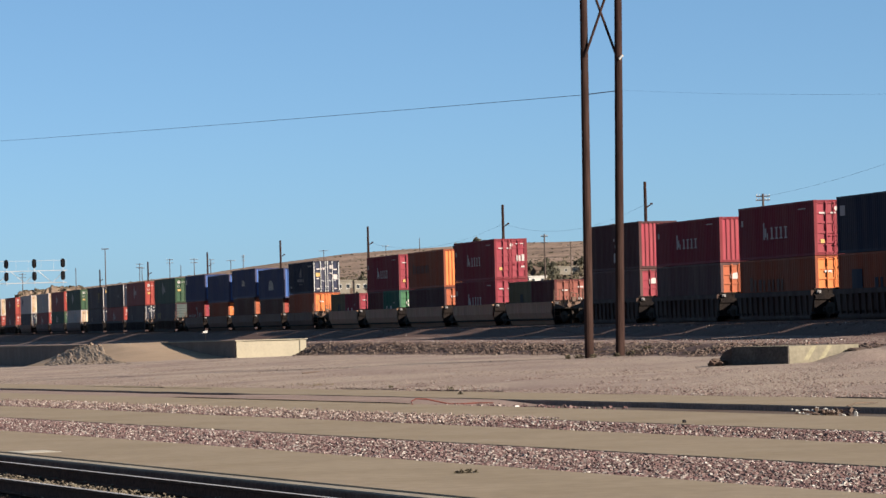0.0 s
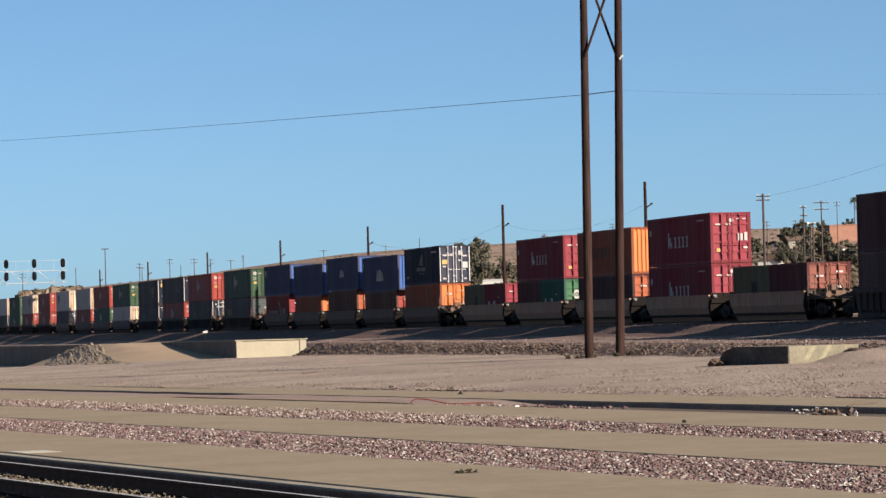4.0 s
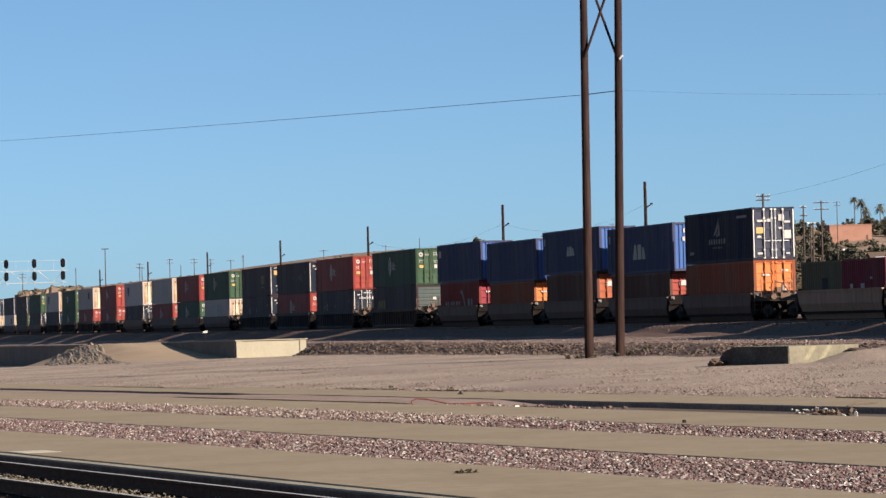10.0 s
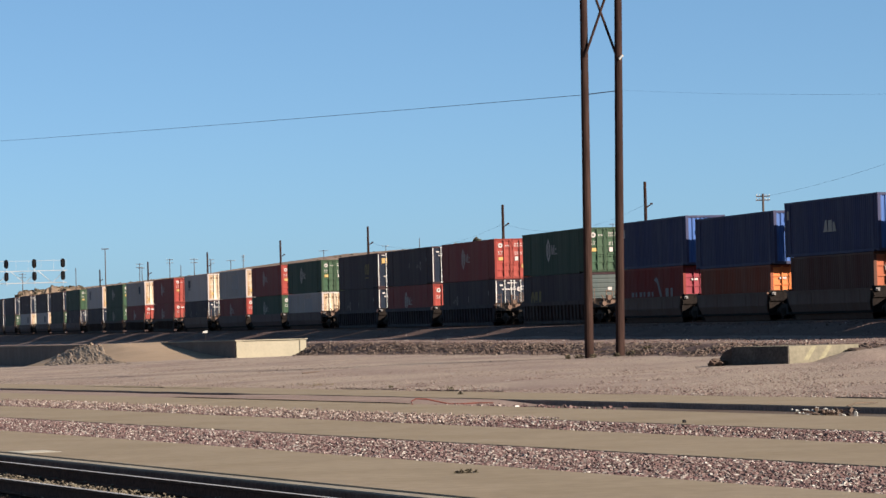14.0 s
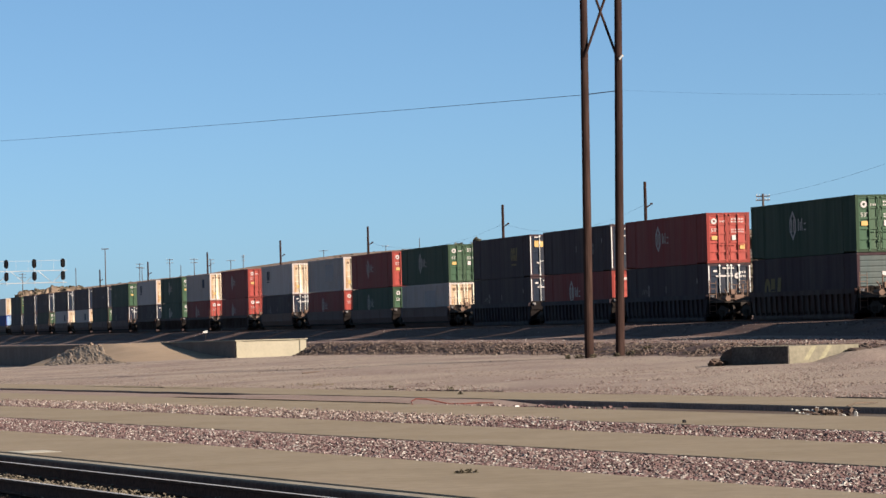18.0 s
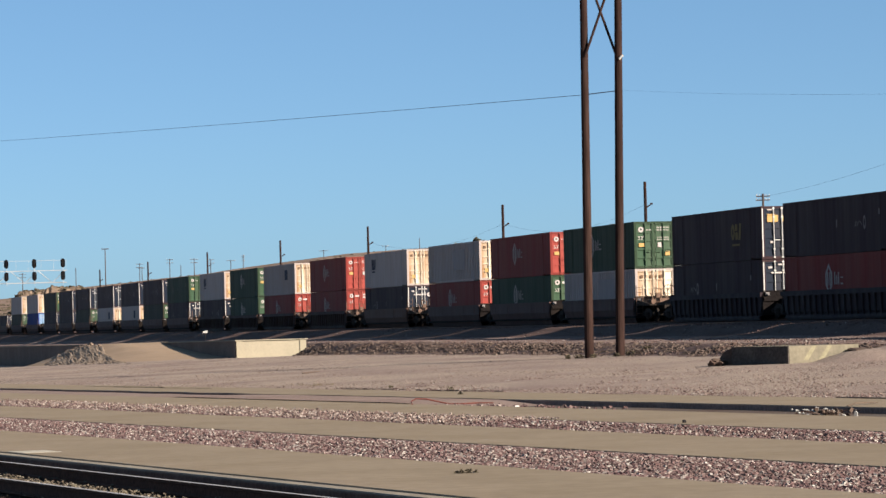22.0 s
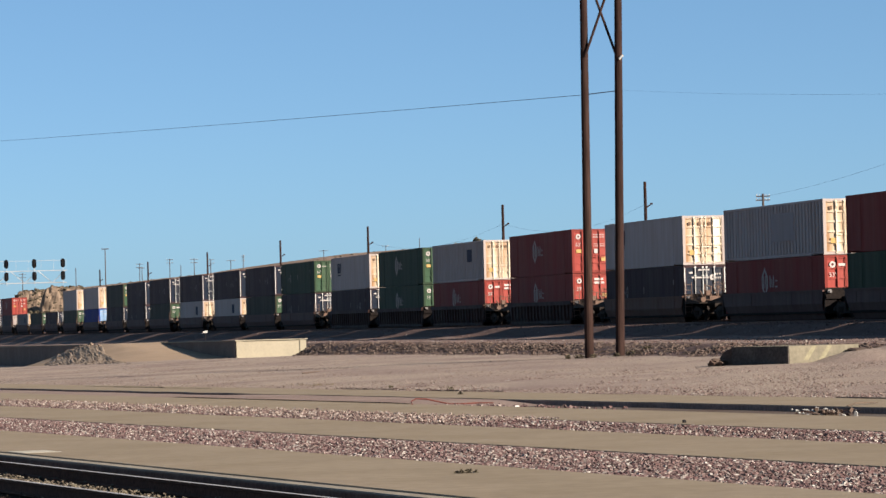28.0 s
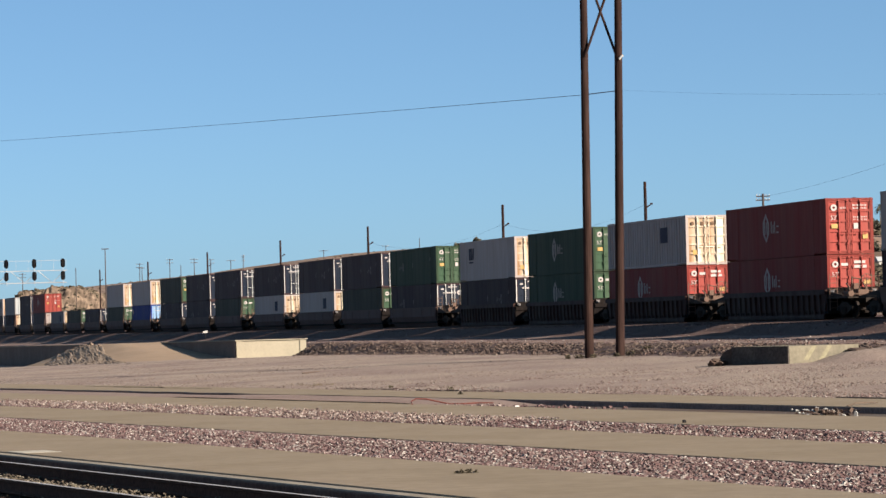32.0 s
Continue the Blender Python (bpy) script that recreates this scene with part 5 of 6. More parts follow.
# ---- poles, wires, signals ----
def utility_pole(x, y, top, ground, r=0.15, arms=(), stub=False, label="weathered wooden utility pole beyond the train", lamp_arm=False, group="utility poles", material=None):
    ob = thing("utility_pole", label, "utility pole", group, pose(x, y, ground))
    h = top - ground
    wood = material or FARWOOD
    part("pole", Build().tube((0, 0, -0.5), (0, 0, h), r, r * 0.68, n=8).mesh("pole", wood), ob)
    for drop, half in arms:
        arm = part("crossarm", Build().box(-half, half, 0.08, 0.20, h - drop - 0.07, h - drop + 0.07).mesh("crossarm", wood), ob)
        ins = cached("insulator", lambda: Build().tube((0, 0.14, 0.0), (0, 0.14, 0.22), 0.05, 0.035, n=6).mesh("insulator", BRIGHT))
        for k in (-0.9, -0.45, 0.45, 0.9):
            part("insulator", ins, arm, m=pose(half * k, 0, h - drop + 0.07))
    if stub:
        part("bracket", Build().tube((0, -0.1, h - 1.9), (0.42, -0.1, h - 1.62), 0.05, n=6).box(0.34, 0.52, -0.18, -0.02, h - 1.66, h - 1.53).mesh("bracket", wood), ob, "short lamp bracket")
    return ob


def ground_at(x, y):
    return land(x, y)


def make_poles():
    # the line of poles behind the track
    for s in (223.7, 264.1, 317.3, 364.1, 414.5, 466.6, 518.9):
        c = U * s + N * 69.0
        utility_pole(c.x, c.y, 11.3, ground_at(c.x, c.y), 0.155, stub=True, label="tall wooden pole with a short bracket beside the track", material=WOOD)
    two = ((0.35, 1.3), (1.5, 1.3))
    for x, y, top, arms in ((41.3, 420, 17.0, ((0.3, 0.9), (0.8, 0.9))), (102.5, 1150, 33.4, two), (114.2, 1150, 33.9, two), (124.2, 1150, 34.1, two), (57.5, 520, 18.6, ((0.3, 0.5), (1.6, 0.6))),
                            (56.7, 500, 15.3, ((0.2, 0.5),)), (65.0, 560, 20.7, two), (44.9, 1150, 28.7, two), (17.4, 560, 16.2, ((0.4, 0.6), (1.5, 0.7))), (-8.2, 1150, 31.1, ()),
                            (-20.1, 1150, 28.9, ((0.3, 1.3),)), (-42.0, 1150, 27.8, ((0.3, 1.6),)), (-70.4, 1150, 26.7, ((0.3, 0.5), (1.0, 0.5), (2.0, 0.5)))):
        utility_pole(x, y, top, min(ground_at(x, y), top - 8), 0.16 if y > 450 else 0.2, arms)
    for x, y, top, arms in ((-74.8, 1150, 25.2, ((0.3, 1.6),)), (-81.9, 1150, 25.7, two), (-87.7, 1150, 26.0, two), (-92.4, 1150, 23.8, ()), (-96.3, 1150, 26.1, two), (-106.9, 1150, 24.8, two),
                            (-129.4, 1150, 23.8, ()), (-148.2, 1150, 22.3, two), (-106.1, 1150, 23.4, ((0.3, 1.2),)), (60.0, 1150, 34.6, two), (139.0, 1150, 40.3, two), (90.8, 1150, 33.7, two)):
        utility_pole(x, y, top, min(ground_at(x, y), top - 8), 0.17, arms)
    # a tall steel lamp pole
    ob = thing("lamp_pole", "tall slim steel yard light with a wide head", "lamp pole", m=pose(-72.4, 700, 0))
    g = ground_at(-72.4, 700)
    part("pole", Build().tube((0, 0, g - 0.5), (0, 0, 19.0), 0.15, 0.09, n=8).mesh("pole", FARWOOD), ob)
    part("lamp_head", Build().box(-0.75, 0.75, -0.15, 0.15, 18.9, 19.1).mesh("lamp_head", FARWOOD), ob)


def wire(name, a, b, sag, r, label, n=24):
    a, b = Vector(a), Vector(b)
    pts = [a.lerp(b, i / n) - Vector((0, 0, sag * 4 * (i / n) * (1 - i / n))) for i in range(n + 1)]
    bd = Build().pipe(pts, [r] * len(pts), n=5)
    return tagged(new(name, bd.mesh(name, PAINT["black"])), label, "wire")


def make_h_frame():
    ob = thing("power_pole", "tall twin-legged wooden power pole with cross braces", "power pole", m=pose(6.8, 140, 0))
    for x0, x1 in ((-0.66, -0.47), (0.66, 1.05)):
        b = Build()
        k = 12
        pts = [Vector((lerp(x0, x1, i / k), 0, lerp(-0.4, 18.6, i / k))) for i in range(k + 1)]
        b.pipe(pts, [lerp(0.20, 0.155, i / k) + 0.006 * noise.noise(Vector((x0 * 9, i * 0.9, 0))) for i in range(k + 1)], n=14)
        part("pole", b.mesh("pole", WOOD), ob)
    for a, c in (((-0.50, 12.9), (0.93, 16.75)), ((0.86, 12.9), (-0.42, 16.75))):
        y = -0.2 if a[0] < 0 else 0.2
        part("brace", Build().tube((a[0], y, a[1]), (c[0], y, c[1]), 0.055, n=8).mesh("brace", WOOD), ob)
    part("insulator", Build().tube((0.95, -0.24, 12.72), (1.12, -0.24, 12.9), 0.05, n=8).mesh("insulator", BRIGHT), ob, "pale bolt plate")
    wire("power_wire", (-48.3, 320, 20.25), (6.3, 140, 11.25), 0.10, 0.012, "thin dark wire running off to the hills")
    wire("power_wire", (6.3, 139.9, 11.25), (7.85, 139.9, 11.4), 0.0, 0.02, "short dark wire between the twin poles", 4)
    wire("power_wire", (7.85, 140, 11.4), (30.0, 68, 6.9), 0.6, 0.0022, "thin dark wire sloping away from the pole")
    wire("far_wire", (41.3, 420, 16.6), (66.0, 330, 25.0), 1.5, 0.010, "thin sagging wire between far poles")
    for a, b in ((264.1, 223.7), (317.3, 264.1)):
        p, q = U * a + N * 69 + Vector((0, 0, 9.7)), U * b + N * 69 + Vector((0, 0, 9.7))
        wire("far_wire", p, q, 1.2, 0.006, "thin sagging wire between trackside poles")


def make_gantry():
    ob = thing("signal_gantry", "grey steel signal gantry with round black heads", "signal gantry", m=pose(-65.0, 520, 0))
    for z in (9.42, 11.35):
        for y in (-0.5, 0.5):
            part("chord", Build().box(-22, 5.0, y - 0.04, y + 0.04, z - 0.045, z + 0.045).mesh("chord", GANTRY), ob)
    for i in range(12):
        x = 4.9 - i * 2.2
        a, c = (9.42, 11.35) if i % 2 else (11.35, 9.42)
        for y in (-0.5, 0.5):
            part("brace", Build().tube((x, y, a), (x - 2.2, y, c), 0.03, n=6).mesh("brace", GANTRY), ob)
    part("walkway", Build().box(-22, 5, -0.5, 0.5, 9.45, 9.5).mesh("walkway", GANTRY), ob)
    rl = Build()
    for i in range(14):
        rl.tube((4.9 - i * 2, 0.5, 11.3), (4.9 - i * 2, 0.5, 13.0), 0.014, n=5)
    rl.box(-22, 5, 0.48, 0.52, 12.95, 13.0)
    part("railing", rl.mesh("railing", GANTRY), ob)
    part("mast", Build().box(-21.4, -20.8, -0.3, 0.3, -1.0, 11.4).mesh("mast", GANTRY), ob)
    for x in (-4.45, 0.0, 4.55):
        post = part("signal_post", Build().tube((x, -0.7, 9.0), (x, -0.7, 13.2), 0.045, n=6).mesh("signal_post", GANTRY), ob)
        for z in (12.5, 10.5):
            b = Build()
            n = 18
            pts = [(x + 0.36 * math.cos(2 * math.pi * i / n), z + (0.55 if math.sin(2 * math.pi * i / n) > 0 else -0.55) * 0.55 + 0.42 * math.sin(2 * math.pi * i / n)) for i in range(n)]
            b.prism(pts, 1, -0.95, -0.85)
            head = part("signal_head", b.mesh("signal_head", PAINT["black"]), ob, "black oval signal head")
            for dz in (-0.35, 0.0, 0.35):
                part("hood", Build().tube((x, -0.95, z + dz), (x, -1.2, z + dz), 0.13, n=10).mesh("hood", PAINT["black"]), head)


# ---- dock, mound and blocks ----
def make_dock():
    ob = thing("loading_dock", "pale concrete dock end on the embankment's edge", "loading dock", kind="")
    bd = Build()
    far = 630.0
    low = DOCK_FALL * (far - 211)
    vs = []
    for s, w in ((211.0, 36.9), (211.3, 41.6), (far, 41.6), (far, 36.9)):
        c = U * s + N * w
        vs += [(c.x, c.y, -3.2), (c.x, c.y, 0.74 + (low if s == far else 0.0))]
    bd.add(vs, [(0, 2, 3, 1), (2, 4, 5, 3), (4, 6, 7, 5), (6, 0, 1, 7), (1, 3, 5, 7), (0, 6, 4, 2)])
    part("wall", bd.mesh("wall", CONCRETE), ob)
    cap = Build()
    vs = []
    for s, w in ((210.9, 36.8), (211.2, 41.7), (far, 41.9), (far, 36.7)):
        c = U * s + N * w
        vs += [(c.x, c.y, 0.745 + (low if s == far else 0.0)), (c.x, c.y, 0.80 + (low if s == far else 0.0))]
    cap.add(vs, [(0, 2, 3, 1), (2, 4, 5, 3), (4, 6, 7, 5), (6, 0, 1, 7), (1, 3, 5, 7), (0, 6, 4, 2)])
    part("coping", cap.mesh("coping", CONCRETE), ob)
    # added facing on the long side, its shade put into the dark colour
    face = Build()
    vs = []
    for s, w in ((211.2, 36.85), (211.2, 36.896), (far, 36.896), (far, 36.85)):
        c = U * s + N * w
        vs += [(c.x, c.y, -3.2), (c.x, c.y, 0.74 + (low if s == far else 0.0))]
    face.add(vs, [(0, 2, 3, 1), (2, 4, 5, 3), (4, 6, 7, 5), (6, 0, 1, 7), (1, 3, 5, 7), (0, 6, 4, 2)])
    part("facing", face.mesh("facing", DOCK_SHADE), ob, "thin dark facing for shade on the dock's long side")
    a, b = U * 211.0 + N * 36.9, U * 211.3 + N * 41.6
    e = (b - a).normalized()
    for k in (0.0, (b - a).length - 0.42):
        p = a + e * k - U * 0.05
        vs = [p, p + e * 0.42, p + e * 0.42 + U * 0.2, p + U * 0.2]
        pil = Build().add([(v.x, v.y, -1.4) for v in vs] + [(v.x, v.y, 0.742) for v in vs], [tuple(f) for f in CUBE_F.tolist()])
        part("pilaster", pil.mesh("pilaster", CONCRETE), ob, "slightly proud end strip of the dock wall")


def mound_z(s, w):
    """The sand heap, higher towards the dock, by the distances along and across the main track."""
    c = U * s + N * w
    g = land(c.x, c.y)
    along = clamp((s - 211.0) / 33.0) * (1 - smooth(s, 256, 284))
    across = smooth(w, 26.2 + 0.04 * abs(s - 245), 34.2)
    top = 0.80 + DOCK_FALL * clamp(s - 211, 0, 420) + 0.06 * noise.noise(Vector((s * 0.08, w * 0.3, 2)))
    return lerp(g - 0.07, top, along * across) + 0.03 * noise.noise(Vector((s * 0.5, w, 1)))


def make_mound():
    vs, fs = [], []
    nx, ny = 80, 36
    for i in range(nx + 1):
        for j in range(ny + 1):
            s, w = lerp(186, 298, i / nx), lerp(25, 37.4, j / ny)
            c = U * s + N * w
            vs.append((c.x, c.y, mound_z(s, w)))
    for i in range(nx):
        for j in range(ny):
            k = i * (ny + 1) + j
            fs.append((k, k + 1, k + ny + 2, k + ny + 1))
    m = raw_mesh("sand_mound", vs, fs, SAND)
    m.polygons.foreach_set("use_smooth", [True] * len(fs))
    tagged(new("sand_mound", m), "smooth tan sand heaped against the dock", "sand mound")
    # crumbled rock and earth tipped over its near slope: a ridge that climbs to a lumpy peak
    corners = ((8.85, 26.0), (7.90, 35.0), (6.98, 27.8))

    def inside(r, w):
        out = 9.0
        for (a, b), (c, d) in zip(corners, corners[1:] + corners[:1]):
            a, c, e = a * 6, c * 6, r * 6
            cross = (c - a) * (w - b) - (d - b) * (e - a)
            out = min(out, cross / math.hypot(c - a, d - b))
        return out

    def heap_z(r, w):
        k = smooth(inside(r, w) + 0.5 + 0.7 * noise.noise(Vector((r * 9, w * 0.9, 4))), -0.3, 1.1)
        ridge = 0.5 - abs(noise.noise(Vector((r * 5.0, w * 0.55, 7)))) + 0.5 * (0.5 - abs(noise.noise(Vector((r * 13, w * 1.5, 1)))))
        lump = noise.noise(Vector((r * 30, w * 3.2, 2)))
        return mound_z(r * w, w) - 0.12 * (1 - k) + k * (0.06 + 0.15 * ridge + 0.045 * lump), k
    vs, fs = [], []
    nx, ny = 130, 90
    for i in range(nx + 1):
        for j in range(ny + 1):
            r, w = lerp(6.9, 9.0, i / nx), lerp(25.2, 35.6, j / ny)
            c = U * (r * w) + N * w
            vs.append((c.x, c.y, heap_z(r, w)[0]))
    for i in range(nx):
        for j in range(ny):
            k = i * (ny + 1) + j
            fs.append((k, k + 1, k + ny + 2, k + ny + 1))
    tagged(new("earth_mound", raw_mesh("earth_mound", vs, fs, HEAP)), "grey crumbled earth tipped over the sand", "earth mound")
    rng = np.random.default_rng(21)
    xyz, size = [], []
    for _ in range(4200):
        r, w = rng.uniform(6.95, 8.9), rng.uniform(25.5, 35.4)
        z, k = heap_z(r, w)
        if k < 0.55 or rng.uniform() > 0.25 + 0.75 * smooth(w, 27, 34):
            continue
        c = U * float(r * w) + N * float(w)
        xyz.append((c.x, c.y, z + 0.02))
        size.append(0.025 + 0.10 * rng.uniform() ** 5)
    stones("rubble", np.array(xyz), np.array(size), GREY_RUBBLE, "grey-brown broken lumps on the rock heap", "rubble", seed=21)
    for r, w, d, pale in ((7.92, 34.6, 0.20, True), (7.80, 34.7, 0.22, False), (7.98, 33.9, 0.20, False), (7.70, 33.6, 0.24, False), (7.55, 32.4, 0.20, False)):
        c = U * (r * w) + N * w
        ob = stones("boulder", np.array([(0.0, 0.0, 0.0)]), np.array([d * 1.6]), SCRAP if pale else GREY_RUBBLE, "angular grey boulder at the top of the rock heap", "boulder", seed=int(r * 100))
        ob["kind"] = ""
        ob.matrix_basis = pose(c.x, c.y, heap_z(r, w)[0] + d * 0.25)


def make_block():
    ob = thing("concrete_block", "low pale concrete block with yellow stripes on dirt", "concrete block", m=pose(11.57, 110.1, 0))
    b = Build()
    # the lit end looks to the front right, the long side stands in shade
    e, d = Vector((2.45, 0.9, 0)), Vector((-1.75, 1.9, 0))
    vs = []
    for p in (Vector((0, 0, 0)), e, e + d, d):
        vs += [(p.x, p.y, -0.2), (p.x, p.y, 0.56)]
    b.add(vs, [(0, 2, 3, 1), (2, 4, 5, 3), (4, 6, 7, 5), (6, 0, 1, 7), (1, 3, 5, 7), (0, 6, 4, 2)])
    part("block", b.mesh("block", DIRTY_CONCRETE), ob)
    # thin facing over the long side, with its shade put into the colour
    vs = []
    back = Vector((-d.y, d.x, 0)).normalized() * 0.05
    for p in (d * 0.004, d * 0.998, d * 0.998 + back, d * 0.004 + back):
        vs += [(p.x, p.y, -0.2), (p.x, p.y, 0.555)]
    part("facing", Build().add(vs, [(0, 2, 3, 1), (2, 4, 5, 3), (4, 6, 7, 5), (6, 0, 1, 7), (1, 3, 5, 7), (0, 6, 4, 2)]).mesh("facing", BLOCK_SHADE), ob, "thin dark facing for shade on the long side")
    vs = []
    for p, h in ((d, 0.52), (d + e * 0.5, 0.52), (d * 1.32 + e * 0.5, 0.02), (d * 1.32, -0.02), (d * 1.12 - e * 0.02, 0.40)):
        vs += [(p.x, p.y, -0.2), (p.x, p.y, h)]
    part("broken_end", Build().add(vs, [(0, 2, 3, 1), (2, 4, 5, 3), (4, 6, 7, 5), (6, 8, 9, 7), (8, 0, 1, 9), (1, 3, 5, 7, 9), (0, 8, 6, 4, 2)]).mesh("broken_end", ASPHALT), ob, "dark broken-off end")
    # flat dark slab added for an unidentified dark oval on the bank
    slab = Build().prism([(-0.45, 0.0), (0.45, 0.0), (0.5, 0.05), (0.1, 0.13), (-0.4, 0.10), (-0.5, 0.04)], 1, -0.3, 0.3).mesh("dark_slab", ASPHALT)
    tagged(new("dark_slab", slab), "dark flat slab added on the dirt bank", "asphalt").matrix_basis = pose(14.15, 110.6, land(14.15, 110.6) + 0.26, 6, 4, 20)
    out = e.cross(Vector((0, 0, 1))).normalized() * 0.004
    for k in (0.20, 0.42):
        vs = [e * k + out + Vector((0, 0, 0.08)), e * (k + 0.07) + out + Vector((0, 0, 0.08)), e * (k + 0.20) + out + Vector((0, 0, 0.55)), e * (k + 0.13) + out + Vector((0, 0, 0.55))]
        part("stripe", raw_mesh("stripe", [tuple(v) for v in vs], [(0, 1, 2, 3)], FADED_YELLOW), ob, "worn pale yellow stripe")
    # dirt banked against the block
    vs, fs = [], []
    for i in range(25):
        for j in range(13):
            x, y = lerp(0.0, 5.6, i / 24), lerp(-2.2, 3.2, j / 12)
            k = smooth(x, 0.1, 2.6) * (1 - smooth(x, 3.4, 5.5)) * clamp(1.15 - abs(y - 0.5) / 2.4)
            vs.append((11.57 + x, 110.1 + y, land(11.57 + x, 110.1 + y) - 0.05 + 0.42 * k + 0.03 * noise.noise(Vector((x * 2, y * 2, 0)))))
    for i in range(24):
        for j in range(12):
            k = i * 13 + j
            fs.append((k, k + 13, k + 14, k + 1))
    m = raw_mesh("dirt_bank", vs, fs, EARTH)
    m.polygons.foreach_set("use_smooth", [True] * len(fs))
    tagged(new("dirt_bank", m), "low bank of dirt against the concrete block", "dirt")
    rng = np.random.default_rng(5)
    c = np.stack([rng.normal(9.35, 0.16, 16), rng.normal(112.2, 0.2, 16), rng.uniform(-0.05, 0.12, 16)], 1)
    stones("broken_asphalt", c, rng.uniform(0.08, 0.26, 16), ASPHALT, "dark lumps of broken asphalt beside the block", "rubble", seed=31)




# ---- the town on the slope beyond ----
def leaves(rng, centres, radii, per, size):
    """Small leaf blades scattered through clumps: corner points and faces."""
    vs, fs = [], []
    for c, r in zip(centres, radii):
        d = rng.normal(size=(per, 3))
        d /= np.linalg.norm(d, axis=1)[:, None]
        pts = np.asarray(c) + d * (r * rng.uniform(0.35, 1.0, per) ** 0.6)[:, None]
        for p in pts:
            a, b = rng.normal(size=3), rng.normal(size=3)
            a *= size * rng.uniform(0.6, 1.3) / np.linalg.norm(a)
            b *= size * rng.uniform(0.4, 0.9) / np.linalg.norm(b)
            k = len(vs)
            vs += [tuple(p - a), tuple(p + b), tuple(p + a), tuple(p - b)]
            fs.append((k, k + 1, k + 2, k + 3))
    return vs, fs


def tree(x, y, h, spread, seed, label, lobes=9, per=150, size=0.4, trunk=0.28, name="tree", low=0.25):
    rng = np.random.default_rng(seed)
    z = land(x, y)
    ob = thing(name, label, "tree", "trees of the town", pose(x, y, z))
    centres, radii = [], []
    b = Build()
    b.pipe([(0, 0, -0.5), (0.1, 0, h * 0.3), (-0.1, 0.1, h * 0.62)], [h * 0.028 + trunk * 0.4, h * 0.02 + trunk * 0.25, h * 0.01 + 0.05], n=8)
    for i in range(lobes):
        a = 2.4 * i + rng.uniform(-0.4, 0.4)
        f = (i + 0.5) / lobes
        rad = spread * (0.72 - 0.25 * f) * rng.uniform(0.5, 1.05)
        c = (math.cos(a) * rad, math.sin(a) * rad, h * lerp(low + 0.12, 0.9, f))
        r = spread * rng.uniform(0.28, 0.46) * (1.1 - 0.4 * f)
        b.pipe([(0, 0, h * 0.25 + h * 0.3 * f), tuple(0.55 * k for k in c[:2]) + (c[2] * 0.85,), c], [h * 0.012 + 0.03, h * 0.007 + 0.02, 0.02], n=5)
        for _ in range(5):
            centres.append(np.array(c) + rng.normal(size=3) * r * 0.55)
            radii.append(r * rng.uniform(0.35, 0.75))
    part("trunk", b.mesh("trunk", BARK), ob)
    vs, fs = leaves(rng, centres, radii, per, size)
    part("crown", raw_mesh("crown", vs, fs, LEAF), ob, "uneven dusty green crown")
    return ob


def palm(x, y, h, seed, crown=1.9):
    rng = np.random.default_rng(seed)
    z = land(x, y)
    ob = thing("palm_tree", "tall slender palm with a ragged dark crown", "palm tree", "palms of the town", pose(x, y, z))
    part("trunk", Build().pipe([(0, 0, -0.5), (0.15, 0, h * 0.5), (0, 0, h)], [0.32, 0.24, 0.20], n=8).mesh("trunk", BARK), ob)
    vs, fs = [], []
    for i in range(72):
        a, up = rng.uniform(0, 2 * math.pi), rng.uniform(-1.0, 1.1)
        L = crown * rng.uniform(0.8, 1.15)
        prev = None
        for j in range(5):
            f = j / 4
            r = L * f * math.cos(up * (1 - 0.3 * f))
            p = Vector((math.cos(a) * r, math.sin(a) * r, h + L * (math.sin(up) * f - 0.55 * f * f)))
            side = Vector((-math.sin(a), math.cos(a), 0)) * 0.36 * (1 - 0.8 * f)
            k = len(vs)
            vs += [tuple(p - side), tuple(p + side)]
            if prev is not None:
                fs.append((prev, prev + 1, k + 1, k))
            prev = k
    part("crown", raw_mesh("crown", vs, fs, LEAF), ob, "drooping dark fronds")
    return ob


def house(x, y, w, d, h, turn, wall, roof, label, flat=False, name="house", rise=None, blank=False):
    z = land(x, y)
    ob = thing(name, label, "house", "houses of the town", pose(x, y, z, 0, 0, turn))
    part("wall", Build().box(-w / 2, w / 2, -d / 2, d / 2, -2.5, h).mesh("wall", wall), ob)
    e = 0.5
    if flat:
        part("roof", Build().box(-w / 2 - 0.2, w / 2 + 0.2, -d / 2 - 0.2, d / 2 + 0.2, h + 0.004, h + 0.45).mesh("roof", roof), ob)
    else:
        r = rise or d * 0.26
        part("roof", Build().prism([(-d / 2 - e, h + 0.004), (d / 2 + e, h + 0.004), (d / 2 + e, h + 0.12), (0, h + r), (-d / 2 - e, h + 0.12)], 0, -w / 2 - e, w / 2 + e).mesh("roof", roof), ob)
    k = 0 if blank else max(2, int(w / 4))
    for i in range(k):
        cx = lerp(-w / 2, w / 2, (i + 0.5) / k)
        win = part("window", Build().box(cx - 0.65, cx + 0.65, -d / 2 - 0.05, -d / 2 - 0.004, h * 0.40, h * 0.78).mesh("window", WHITEWASH), ob)
        part("pane", Build().box(cx - 0.55, cx + 0.55, -d / 2 - 0.07, -d / 2 - 0.054, h * 0.44, h * 0.74).mesh("pane", DARK_GLASS), win)
    part("door", Build().box(w * 0.36, w * 0.36 + 0.95, -d / 2 - 0.06, -d / 2 - 0.004, 0.0, 2.05).mesh("door", SHINGLE), ob)
    return ob


